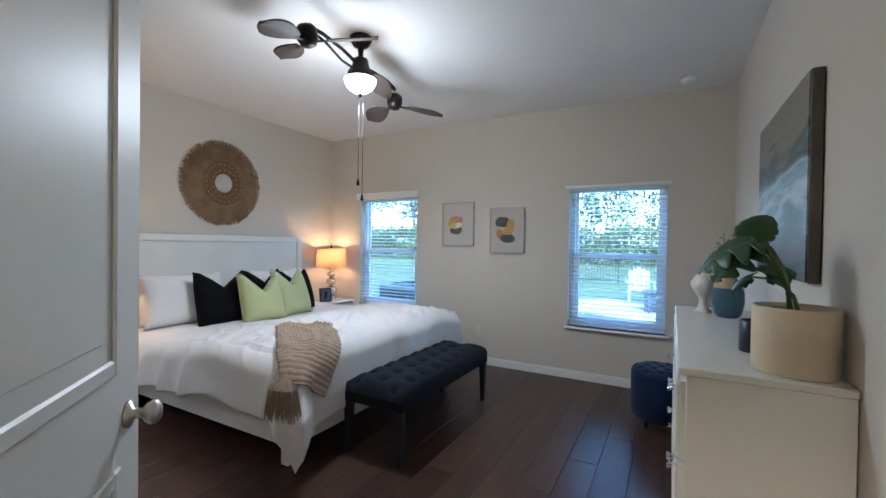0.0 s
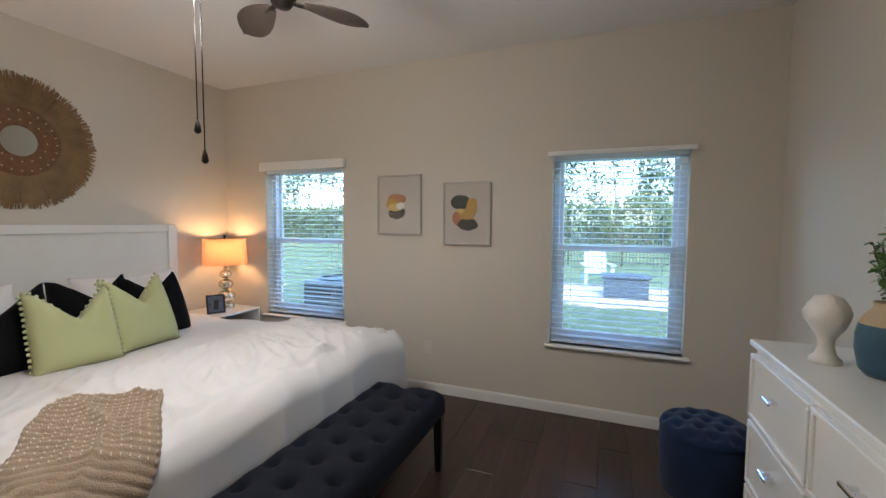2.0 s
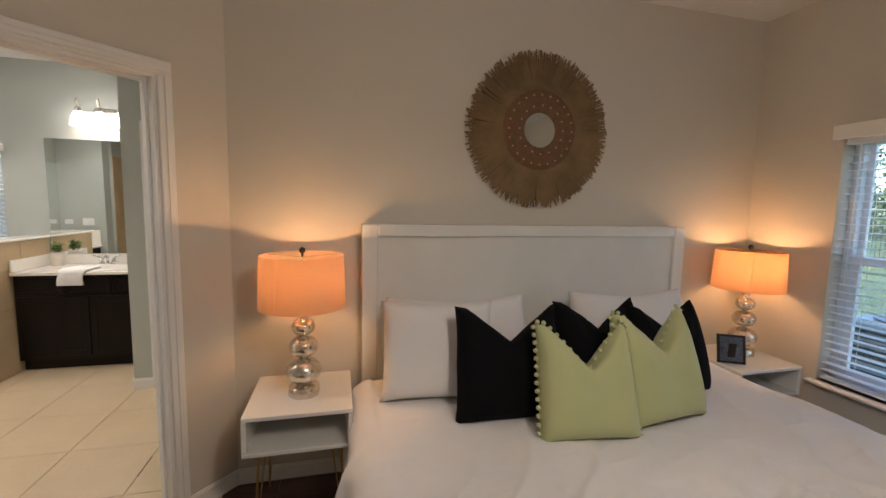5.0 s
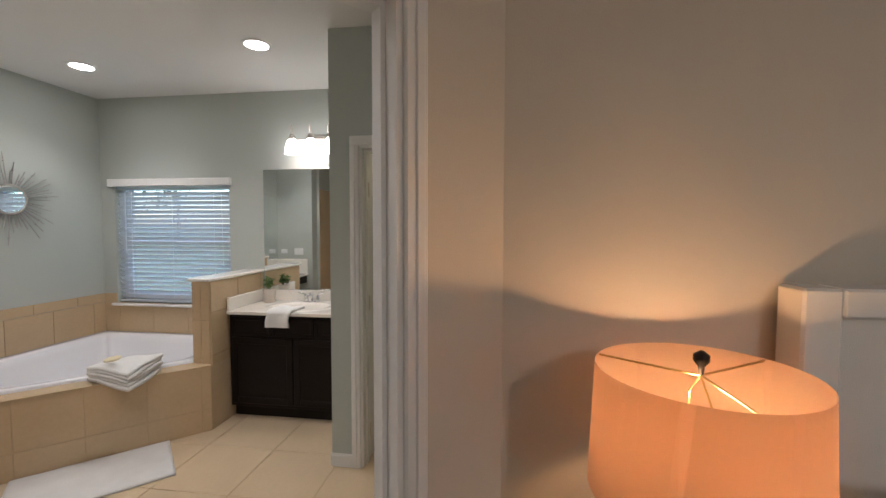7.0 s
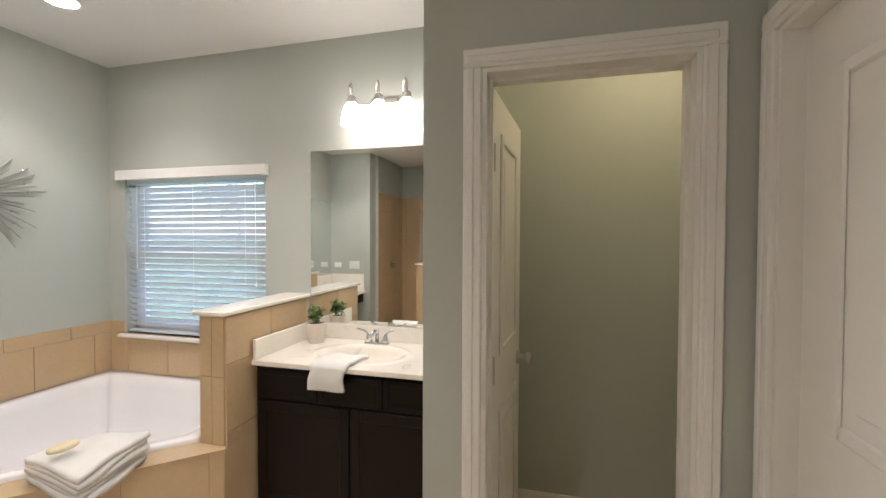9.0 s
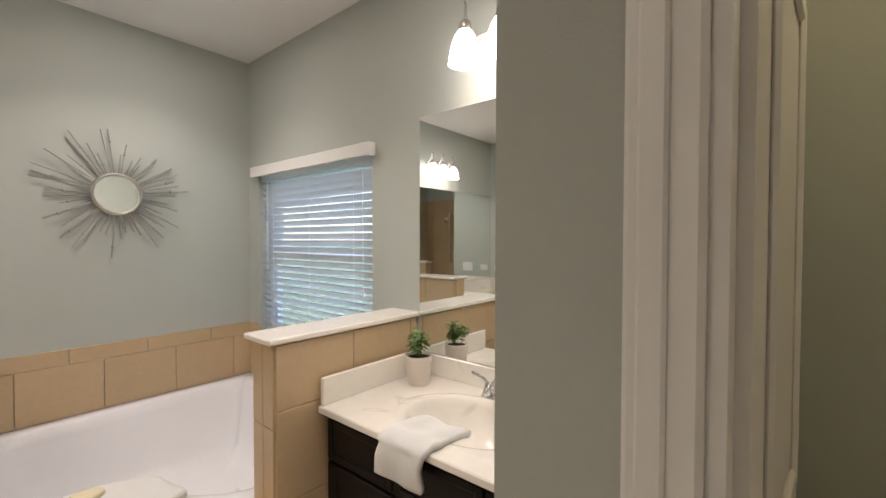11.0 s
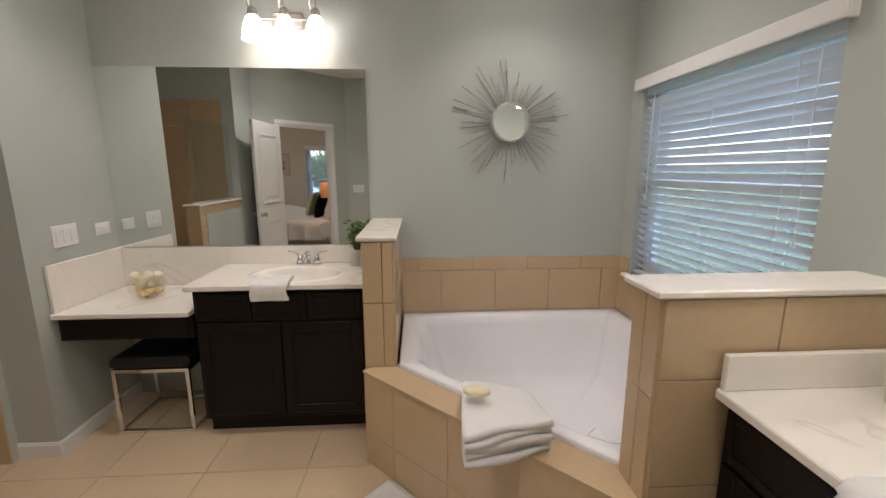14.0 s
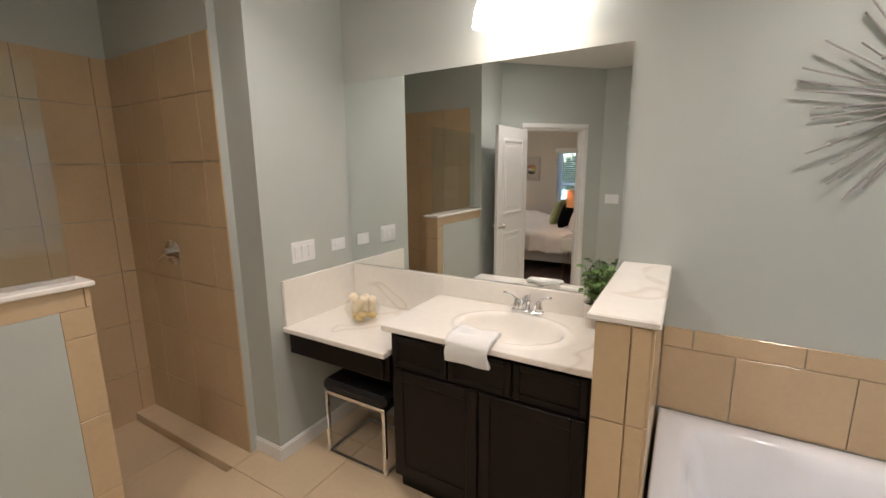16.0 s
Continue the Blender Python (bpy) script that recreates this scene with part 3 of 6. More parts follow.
# ---- windows with blinds ----
def window(m, name, w, h, label, tilt, valance_over, step=0.0425, depth=0.17, slat_mat=None):
    """A single-hung vinyl window in an opening: x along it, y outwards, z up, at the lower corner of the inner face."""
    out = thing(name, label, "window", m, kind="structure")
    y0, y1 = depth - 0.08, depth - 0.01
    f = 0.045
    part("window_frame", boxes(((0, y0, 0), (f, y1, h)), ((w - f, y0, 0), (w, y1, h)), ((f, y0, 0), (w - f, y1, f)), ((f, y0, h - f), (w - f, y1, h)), bevel=0.004), M_VINYL, out)
    mid = h * 0.51
    part("upper_sash", boxes(((f, y0 + 0.038, mid - 0.02), (f + 0.03, y1 - 0.006, h - f)), ((w - f - 0.03, y0 + 0.038, mid - 0.02), (w - f, y1 - 0.006, h - f)), ((f + 0.03, y0 + 0.038, mid - 0.02), (w - f - 0.03, y1 - 0.006, mid + 0.02)), bevel=0.003), M_VINYL, out)
    part("lower_sash", boxes(((f, y0 + 0.004, f), (f + 0.04, y0 + 0.034, mid + 0.02)), ((w - f - 0.04, y0 + 0.004, f), (w - f, y0 + 0.034, mid + 0.02)), ((f + 0.04, y0 + 0.004, f), (w - f - 0.04, y0 + 0.034, f + 0.045)), ((f + 0.04, y0 + 0.004, mid - 0.022), (w - f - 0.04, y0 + 0.034, mid + 0.02)), bevel=0.003), M_VINYL, out)
    for z0, z1, yy in ((f + 0.045, mid - 0.022, y0 + 0.02), (mid + 0.02, h - f, y0 + 0.05)):
        p = part("pane", boxes(((f + 0.028, yy, z0 - 0.004), (w - f - 0.028, yy + 0.004, z1 + 0.004))), M_GLASS, out, "clear glass")
        p.visible_shadow = False
    part("window_sill", boxes(((-0.035, -0.045, -0.022), (w + 0.035, depth - 0.08, 0.0)), bevel=0.006), M_TRIM, out)
    # blind hung inside the opening
    bl = thing("window_blind", "white two-inch slat blind, lowered, slats " + ("half closed" if abs(tilt) > 25 else "open"), "blind", m, group="window blinds")
    part("head_rail", boxes(((0.006, 0.01, h - 0.045), (w - 0.006, 0.06, h - 0.004)), bevel=0.003), M_SLAT, bl)
    part("bottom_rail", boxes(((0.008, 0.012, 0.012), (w - 0.008, 0.062, 0.028)), bevel=0.004), M_SLAT, bl)
    if valance_over:
        part("valance", boxes(((-0.03, -0.05, h - 0.02), (w + 0.03, -0.035, h + valance_over)), ((-0.03, -0.035, h - 0.02), (-0.018, 0.0, h + valance_over)), ((w + 0.018, -0.035, h - 0.02), (w + 0.03, 0.0, h + valance_over)), bevel=0.004), M_TRIM, bl, "white crown valance")
    me = None
    k = int((h - 0.09) / step)
    for i in range(k):
        z = 0.045 + step * (i + 0.5)
        if me is None:
            bm = bmesh.new()
            sheet(lambda u, v: Vector(((u - 0.5) * (w - 0.016), (v - 0.5) * 0.048, 0.0025 * math.sin(math.pi * v))), 1, 4, bm)
            sheet(lambda u, v: Vector(((u - 0.5) * (w - 0.016), (v - 0.5) * 0.048, 0.0025 * math.sin(math.pi * v) - 0.0026)), 1, 4, bm)
            first = part("slat", bm, slat_mat or M_SLAT, bl, smooth=True)
            me = first.data
            ob = first
        else:
            ob = new("slat", me)
            ob.parent = bl
        ob.matrix_local = pose(w / 2, 0.036, z, tilt + 1.5 * math.sin(i * 2.3), 0.1 * math.sin(i * 1.7), 0)
    for x in (w * 0.16, w * 0.84) if w < 1.0 else (w * 0.14, w * 0.5, w * 0.86):
        bm = tube([(x, 0.011, 0.02), (x, 0.011, h - 0.03)], 0.0012, 5)
        tube([(x, 0.061, 0.02), (x, 0.061, h - 0.03)], 0.0012, 5, bm)
        part("ladder_cord", bm, M_SLAT, bl)
    part("tilt_wand", tube([(w * 0.09, 0.004, h - 0.05), (w * 0.088, 0.002, h * 0.42)], 0.004, 8), M_SLAT, bl)
    bm = tube([(w * 0.93, 0.004, h - 0.05), (w * 0.935, 0.003, h * 0.36)], 0.0015, 5)
    lathe([(0.003, h * 0.36), (0.008, h * 0.36 - 0.03), (0.002, h * 0.36 - 0.034)], 8, bm, pose(w * 0.935, 0.003, 0))
    part("pull_cord", bm, M_SLAT, bl)
    return out


window(pose(-3.685, YN, 0.53), "window_1", 0.895, 1.40, "white vinyl single-hung window behind a blind", -2, 0.06)
window(pose(-0.965, YN, 0.53), "window_2", 0.88, 1.40, "white vinyl single-hung window with a wooden sill", -2, 0.012)
window(pose(XW, -2.26, 0.80, 0, 0, 90), "window_3", 1.19, 1.13, "white vinyl bathroom window behind a half-closed blind", -47, 0.05, 0.0425, 0.16, M_BATHSLAT)


# ---- bedroom ----
def pillow(m, name, w, h, t, material, label, dent=0.0, group="", trim=None):
    """A stuffed cushion: x across, z up, y through; the top may be chopped in."""
    out = thing(name, label, "pillow", m, group=group)

    def face(sign):
        def fn(u, v):
            a, b = 2 * u - 1, 2 * v - 1
            pin = 1 - 0.07 * (1 - abs(b) ** 3) * abs(a) ** 4
            pinz = 1 - 0.07 * (1 - abs(a) ** 3) * abs(b) ** 4
            x, z = a * w / 2 * pin, b * h / 2 * pinz
            full = max(0.0, (1 - a ** 4) * (1 - b ** 4)) ** 0.45
            y = sign * t / 2 * full
            if dent:
                g = max(0.0, 1 - abs(a - 0.08) / 0.86) ** 1.15 * max(0, b + 0.25) ** 1.6
                z -= dent * g
                x *= 1 - 0.07 * max(0.0, b)
                y *= 1 - 0.45 * math.exp(-(a / 0.35) ** 2) * max(0, b)
                y -= sign * 0.018 * math.exp(-((abs(a - 0.08) - 0.30 - 0.4 * b) / 0.12) ** 2) * max(0.0, b) * full
            n = noise.noise(Vector((x * 6 + w * 9, z * 6, sign + h * 7)))
            y += sign * 0.012 * n * full
            return Vector((x, y, z + h / 2))
        return fn

    bm = bmesh.new()
    sheet(face(1), 28, 28, bm)
    sheet(face(-1), 28, 28, bm)
    bmesh.ops.remove_doubles(bm, verts=bm.verts, dist=0.002)
    part("cushion_cover", bm, material, out, smooth=True)
    if trim:
        bm = bmesh.new()
        f = face(1)
        n = int(h / 0.03)
        for k in range(n):
            for u in (0.0, 1.0):
                p = f(u, (k + 0.5) / n)
                bmesh.ops.create_icosphere(bm, subdivisions=1, radius=0.0105, matrix=Matrix.Translation(p + Vector((0.008 if u else -0.008, 0, 0))))
            p = f((k + 0.5) / n, 1.0)
            bmesh.ops.create_icosphere(bm, subdivisions=1, radius=0.0105, matrix=Matrix.Translation(p + Vector((0, 0, 0.008))))
        part("pompom_trim", bm, trim, out, "row of small pale pompoms", True)["kind"] = "stuff"
    return out


BX0, BX1, BY0, BY1 = -4.09, -2.03, 2.10, 4.02   # mattress
bed = thing("bed", "king bed with an ivory panel headboard and white rails", "bed", pose(0, 0, 0))
hb = part("headboard_frame", boxes(((-4.185, 2.045, 0.08), (-4.095, 2.125, 1.40)), ((-4.185, 3.97, 0.08), (-4.095, 4.05, 1.40)), ((-4.185, 2.125, 1.335), (-4.095, 3.97, 1.40)), ((-4.18, 2.125, 0.3), (-4.10, 3.97, 0.36)), bevel=0.006), M_WHITELAC, bed, "white painted frame")
part("headboard_panel", boxes(((-4.175, 2.123, 0.36), (-4.112, 3.972, 1.337)), bevel=0.003), M_HEAD, bed, "ivory linen panel")
for y0, y1 in ((2.06, 2.10), (4.00, 4.04)):
    part("side_rail", boxes(((-4.09, y0, 0.12), (-2.0, y1, 0.335)), bevel=0.008), M_WHITELAC, bed)
part("foot_rail", boxes(((-2.04, 2.06, 0.12), (-1.995, 4.04, 0.335)), bevel=0.008), M_WHITELAC, bed)
for x in (-4.05, -2.06):
    for y in (2.10, 4.0):
        part("leg", boxes(((x - 0.03, y - 0.03, 0), (x + 0.03, y + 0.03, 0.13)), bevel=0.004), M_WHITELAC, bed)
part("mattress", boxes(((BX0, BY0, 0.30), (BX1, BY1, 0.60)), bevel=0.06), M_LINEN, bed, "white mattress")


def duvet_point(u, v):
    """Cloth laid over the mattress: what lies past an edge hangs down from it, with folds."""
    x0, x1, y0, y1 = -3.98, BX1 + 0.02, BY0 - 0.01, BY1 + 0.01
    x = x0 + u * (x1 + OVER_FOOT - x0)
    y = y0 - OVER_LEFT + v * (y1 + OVER_RIGHT - (y0 - OVER_LEFT))
    dx = max(0.0, x - x1)
    dy = (y0 - y) if y < y0 else max(0.0, y - y1)
    d = math.hypot(dx, dy)
    cx, cy = min(x, x1), min(max(y, y0), y1)
    foot = min(1.0, max(0.0, (cx + 3.45) / 0.9))
    foot = foot * foot * (3 - 2 * foot)
    crease = noise.noise(Vector((x * 2.1 + y * 1.3, y * 2.2 - x * 0.9, 0.3))) * 0.022
    # sharp pulled folds towards the foot, softer at the head
    a = (x * 0.55 + y * 0.83) * 5.2 + 0.8 * noise.noise(Vector((x * 2, y * 2, 4)))
    b = (y * 0.55 - x * 0.83) * 1.6
    ridge = 1 - abs(noise.noise(Vector((a, b, 2.0)))) * 3.0
    crease += 0.024 * max(0.0, ridge) ** 3 * (0.15 + 0.85 * foot)
    ridge2 = 1 - abs(noise.noise(Vector((x * 9 + 3 * y, y * 3.5 - x * 4, 7.0)))) * 2.4
    crease += 0.010 * max(0.0, ridge2) ** 3 * (0.25 + 0.75 * foot)
    # long folds pulled towards the foot
    wob = noise.noise(Vector((x * 1.7, y * 1.7, 9.0)))
    rx, ry = x + 2.95, y - 3.45
    far_, phi = math.hypot(rx, ry), math.atan2(ry, rx)
    fan = abs(noise.noise(Vector((phi * 4.6 + wob * 0.5 + far_ * 1.4, far_ * 1.1, 5.0))))
    pull = min(1.0, far_ / 0.3) * min(1.0, max(0.0, (x + 2.85) / 0.25)) * min(1.0, max(0.0, (y - 2.45) / 0.4)) * min(1.0, max(0.2, 1.5 - far_))
    pull *= min(1.0, max(0.0, (y1 - y) / 0.3))
    crease += 0.046 * pull * (max(0.0, 1 - fan * 4.6) ** 2 - 0.25)
    mid = abs((y - (y0 + y1) / 2) / ((y1 - y0) / 2))
    puff = 0.05 * (1 - min(1, mid) ** 4) * (0.3 + 0.7 * foot)
    crease *= 1 - 0.75 * min(1.0, d / 0.12)
    # the upper cover's hem lies across the bed, a little above the sheet
    hem = (x - HEM_X - HEM_SLOPE * (y - 3.0) + 0.02 * math.sin(y * 5)) / 0.06
    crease += 0.016 * min(1.0, max(0.0, hem)) * (1 if d <= 0 else 0)
    top = 0.605 + 0.055 * foot + puff + crease
    if d <= 0:
        return Vector((x, y, top))
    r = 0.12
    ang = min(d / r, math.pi / 2)
    out = r * math.sin(ang)
    down = r * (1 - math.cos(ang)) + max(0.0, d - r * math.pi / 2)
    ux, uy = dx / d, (-dy if y < y0 else dy) / d
    corner = min(1.0, 4 * min(ux, abs(uy)) ** 2)
    along = cy if dx > dy else cx
    fold = (0.032 if y < y0 else 0.010) * (1 - 2 * abs(math.sin(along * 7 + 1.5 * math.sin(along * 4))) ** 0.7) * min(1, down / 0.2) * (1 - corner)
    out += fold + (0.05 + 0.12 * corner if y < y0 else 0.03) * min(1, down / 0.3)
    z = top - down * 0.97 + 0.012 * math.sin(along * 9)
    return Vector((cx + ux * out, cy + uy * out, max(z, 0.03)))


HEM_X, HEM_SLOPE = -2.76, -0.06
OVER_FOOT, OVER_LEFT, OVER_RIGHT = 0.50, 0.40, 0.42
dv = slab(duvet_point, 220, 220, 0.02)
tagged(part("duvet", dv, M_LINEN, None, smooth=True), "rumpled white cotton duvet hanging over the bed's edges", "duvet")


def throw_point(u, v):
    """The throw lies slantwise over the foot corner of the bed and hangs down from it."""
    s = u * 0.76
    x = -2.53 + 0.27 * v + 0.80 * s
    y = 2.38 + 0.25 * v - 0.60 * s
    xx = (x + 3.98) / (BX1 + 0.02 + OVER_FOOT + 3.98)
    yy = (y - (BY0 - 0.01 - OVER_LEFT)) / (BY1 + 0.01 + OVER_RIGHT - (BY0 - 0.01 - OVER_LEFT))
    p = duvet_point(min(max(xx, 0), 1), min(max(yy, 0.0), 1))
    side = Vector((max(0.0, p.x - BX1 + 0.05), min(0.0, p.y - BY0 - 0.05), 0.12)).normalized()
    return p + side * (0.028 + 0.007 * abs(math.sin(s * math.pi / 0.03)) ** 0.7 + 0.004 * math.sin(v * 5 + s * 4))


throw = thing("throw_blanket", "tan knitted wool throw with a tassel draped over the bed corner", "blanket")
bm = slab(throw_point, 180, 24, 0.012)
part("knit", bm, M_KNIT, throw, smooth=True)
bm = bmesh.new()
ROWS = 0.76 / 0.03
for i in range(16):
    for j in range(16):
        p = throw_point((i + 0.32) / ROWS, (j + 0.5) / 16)
        q = throw_point((i + 0.68) / ROWS, (j + 0.5) / 16)
        tube([p + Vector((0, 0, 0.002)), q + Vector((0, 0, 0.002))], 0.0035, 4, bm)
part("stitches", bm, M_KNITLIGHT, throw, "cream dashes of yarn")["kind"] = "stuff"
bm = bmesh.new()
tip = throw_point(0.97, 0.1)
for i in range(320):
    a, r = random.uniform(0, 6.28), random.uniform(0.02, 0.13)
    tube([tip + Vector((0, 0, 0.03)), tip + Vector((r * math.cos(a) * 0.7, r * math.sin(a) * 0.5 - 0.02, -0.05)), tip + Vector((r * math.cos(a), r * math.sin(a) * 0.6 - 0.02, -0.17 - random.uniform(0, 0.05)))], 0.004, 4, bm)
part("tassel", bm, M_KNIT, throw, "thick tan wool tassel")

# pillows, against the headboard
for k, y in enumerate((2.53, 3.55)):
    pillow(pose(-3.88, y, 0.61, -14, 0, 90), "bed_pillow", 0.80, 0.44, 0.20, M_LINEN, "plump white cotton bed pillow leaning on the headboard", 0.02, "bed pillows")
pillow(pose(-3.70, 2.37, 0.61, -20, 0, 82), "bed_pillow", 0.54, 0.46, 0.20, M_LINEN, "white cotton pillow with a flanged edge", 0.0, "bed pillows")
for y, x, turn, s in ((2.63, -3.46, 86, 0.49), (3.14, -3.55, 92, 0.48), (3.50, -3.52, 96, 0.46)):
    pillow(pose(x, y, 0.605, -17, 0, turn), "throw_pillow", s, s, 0.17, M_BLACKCLOTH, "black woven throw pillow with a chopped top", 0.105, "black throw pillows")
for y, x, turn, s in ((2.86, -3.24, 84, 0.41), (3.265, -3.30, 98, 0.43)):
    pillow(pose(x, y, 0.615, -19, 0, turn), "throw_pillow", s, s + 0.045, 0.16, M_GREEN, "pale green throw pillow edged with pompoms", 0.125, "green throw pillows", M_GREENPOM)


def nightstand(m):
    out = thing("nightstand", "white open-cubby nightstand on brass hairpin legs", "nightstand", m, group="nightstands")
    w, d, z0, z1 = 0.46, 0.44, 0.42, 0.60
    for nm, a, b in (("tabletop", (-d / 2, -w / 2, z1 - 0.02), (d / 2, w / 2, z1)), ("shelf", (-d / 2, -w / 2, z0), (d / 2, w / 2, z0 + 0.02)), ("side_panel", (-d / 2, -w / 2, z0 + 0.02), (d / 2, -w / 2 + 0.02, z1 - 0.02)), ("side_panel", (-d / 2, w / 2 - 0.02, z0 + 0.02), (d / 2, w / 2, z1 - 0.02)), ("back_panel", (-d / 2, -w / 2 + 0.02, z0 + 0.02), (-d / 2 + 0.012, w / 2 - 0.02, z1 - 0.02))):
        part(nm, boxes((a, b), bevel=0.003), M_WHITELAC, out)
    for sx in (-1, 1):
        for sy in (-1, 1):
            x, y = sx * (d / 2 - 0.07), sy * (w / 2 - 0.07)
            tip = (x + sx * 0.04, y + sy * 0.03, 0.006)
            bm = tube([(x + 0.035, y - 0.02 * sy, z0), tip, (x - 0.035, y + 0.02 * sy, z0)], 0.0055, 8)
            part("leg", bm, M_GOLD, out, "brass hairpin leg")
    return out


ns = nightstand(pose(-3.945, 1.755, 0))
copy_thing(ns, pose(-3.935, 4.36, 0))


def table_lamp(m):
    out = thing("table_lamp", "lit table lamp of stacked mercury glass balls with a drum shade", "lamp", m, group="bedside lamps")
    part("base", lathe([(0.0, 0), (0.070, 0), (0.072, 0.006), (0.070, 0.040), (0.064, 0.046), (0.03, 0.048)], 28), M_MERC, out, smooth=True)
    prof = [(0.03, 0.03)]
    for c, r in ((0.115, 0.078), (0.232, 0.064), (0.328, 0.052)):
        for k in range(-4, 5):
            a = k / 4.6 * math.pi / 2
            prof.append((r * math.cos(a) * 1.04, c + r * 0.82 * math.sin(a)))
    part("stem", lathe(prof + [(0.02, 0.38), (0.012, 0.40)], 32), M_MERC, out, "crackled silver glass balls", True)
    part("socket", lathe([(0.012, 0.40), (0.012, 0.43), (0.02, 0.435), (0.02, 0.49)], 16), M_GOLD, out, smooth=True)
    bm = lathe([(0.196, 0.425), (0.186, 0.665)], 56, caps=False)
    bmesh.ops.solidify(bm, geom=bm.faces[:], thickness=0.0015)
    part("shade", bm, M_SHADE, out, "peach linen drum shade", True)
    bm = bmesh.new()
    for i in range(3):
        a = i * 2.094
        tube([(0, 0, 0.655), (0.185 * math.cos(a), 0.185 * math.sin(a), 0.66)], 0.0022, 6, bm)
    tube([(0, 0, 0.49), (0.045, 0, 0.53), (0.045, 0, 0.61), (0, 0, 0.655)], 0.002, 6, bm)
    tube([(0, 0, 0.49), (-0.045, 0, 0.53), (-0.045, 0, 0.61), (0, 0, 0.655)], 0.002, 6, bm)
    part("harp", bm, M_GOLD, out, "brass harp and spider")
    part("finial", lathe([(0.004, 0.655), (0.006, 0.672), (0.014, 0.682), (0.014, 0.694), (0.003, 0.702)], 16), M_BRONZE, out, smooth=True)
    b = part("bulb", lathe([(0.013, 0.49), (0.028, 0.53), (0.03, 0.555), (0.02, 0.58), (0.004, 0.588)], 20), M_BULB, out, "glowing bulb", True)
    return out


lamp = table_lamp(pose(-3.925, 1.765, 0.60))
copy_thing(lamp, pose(-3.965, 4.42, 0.60, 0, 0, 40))
for x, y in ((-3.925, 1.765), (-3.965, 4.42)):
    lt = new("lamp_light", bpy.data.lights.new("lamp_light", "POINT"))
    lt.data.energy, lt.data.color, lt.data.shadow_soft_size = LAMP_W, (1.0, 0.53, 0.22), 0.03
    lt.location = (x, y, 1.175)

# bench at the foot of the bed
def tuft(u, v, nu, nv, sx, sy, h, round_=0.06):
    """Height of a button-tufted top."""
    a, b = u * nu, v * nv
    z = 0.0
    best = 9.0
    for k in range(-1, 2):
        for l in range(-1, 2):
            j = math.floor(b) + l
            off = 0.5 if j % 2 else 0.0
            cx, cy = math.floor(a) + k + 0.5 + (off - 0.25), j + 0.5
            best = min(best, math.hypot((a - cx) * sx / nu, (b - cy) * sy / nv))
    z = h * (1 - 0.62 * math.exp(-(best / 0.028) ** 2) - 0.10 * math.exp(-(best / 0.07) ** 2))
    e = min(u * sx, (1 - u) * sx, v * sy, (1 - v) * sy)
    return z * min(1.0, (e / round_)) ** 0.4 if e < round_ else z


bench = thing("bench", "dark tufted upholstered bench on tapered black legs at the bed's foot", "bench", pose(-1.655, 3.03, 0))
BL, BW = 1.30, 0.46
bm = sheet(lambda u, v: Vector(((v - 0.5) * BW, (u - 0.5) * BL, 0.395 + tuft(u, v, 8, 3, BL, BW, 0.09))), 130, 52)
part("cushion", bm, M_NAVY, bench, "button-tufted cushion", True)
part("seat_base", boxes(((-BW / 2, -BL / 2, 0.33), (BW / 2, BL / 2, 0.40)), bevel=0.008), M_NAVY, bench)
for sx in (-1, 1):
    for sy in (-1, 1):
        bm = bmesh.new()
        x, y = sx * (BW / 2 - 0.03), sy * (BL / 2 - 0.03)
        box(bm, (x - 0.025, y - 0.025, 0), (x + 0.025, y + 0.025, 0.335))
        for v in bm.verts:
            if v.co.z < 0.01:
                v.co.x, v.co.y = x + (v.co.x - x) * 0.6, y + (v.co.y - y) * 0.6
        part("leg", bm, M_DARKLEG, bench)

# ottoman
ott = thing("ottoman", "small round navy velvet tufted ottoman beside the dresser", "ottoman", pose(-0.10, 3.86, 0))
bm = lathe([(0.19, 0.08), (0.205, 0.10), (0.207, 0.36), (0.20, 0.40)], 48, caps=False)
part("body", bm, M_VELVET, ott, smooth=True)


def otop(u, v):
    a, r = 2 * math.pi * u, v * 0.207
    x, y = r * math.cos(a), r * math.sin(a)
    z = 0.40 + 0.055 * (1 - (v ** 6)) ** 0.6
    best = min(math.hypot(x - p * 0.09 - (0.045 if q % 2 else 0), y - q * 0.08) for p in range(-3, 3) for q in range(-2, 3))
    return Vector((x, y, z - 0.025 * math.exp(-(best / 0.022) ** 2) * (v < 0.95)))


bm = sheet(otop, 64, 24, close_u=True)
part("cushion", bm, M_VELVET, ott, "button-tufted top", True)
for a in range(4):
    o = part("leg", lathe([(0.012, 0), (0.02, 0.08)], 12), M_DARKLEG, ott)
    o.location = (0.13 * math.cos(a * 1.571 + 0.78), 0.13 * math.sin(a * 1.571 + 0.78), 0)

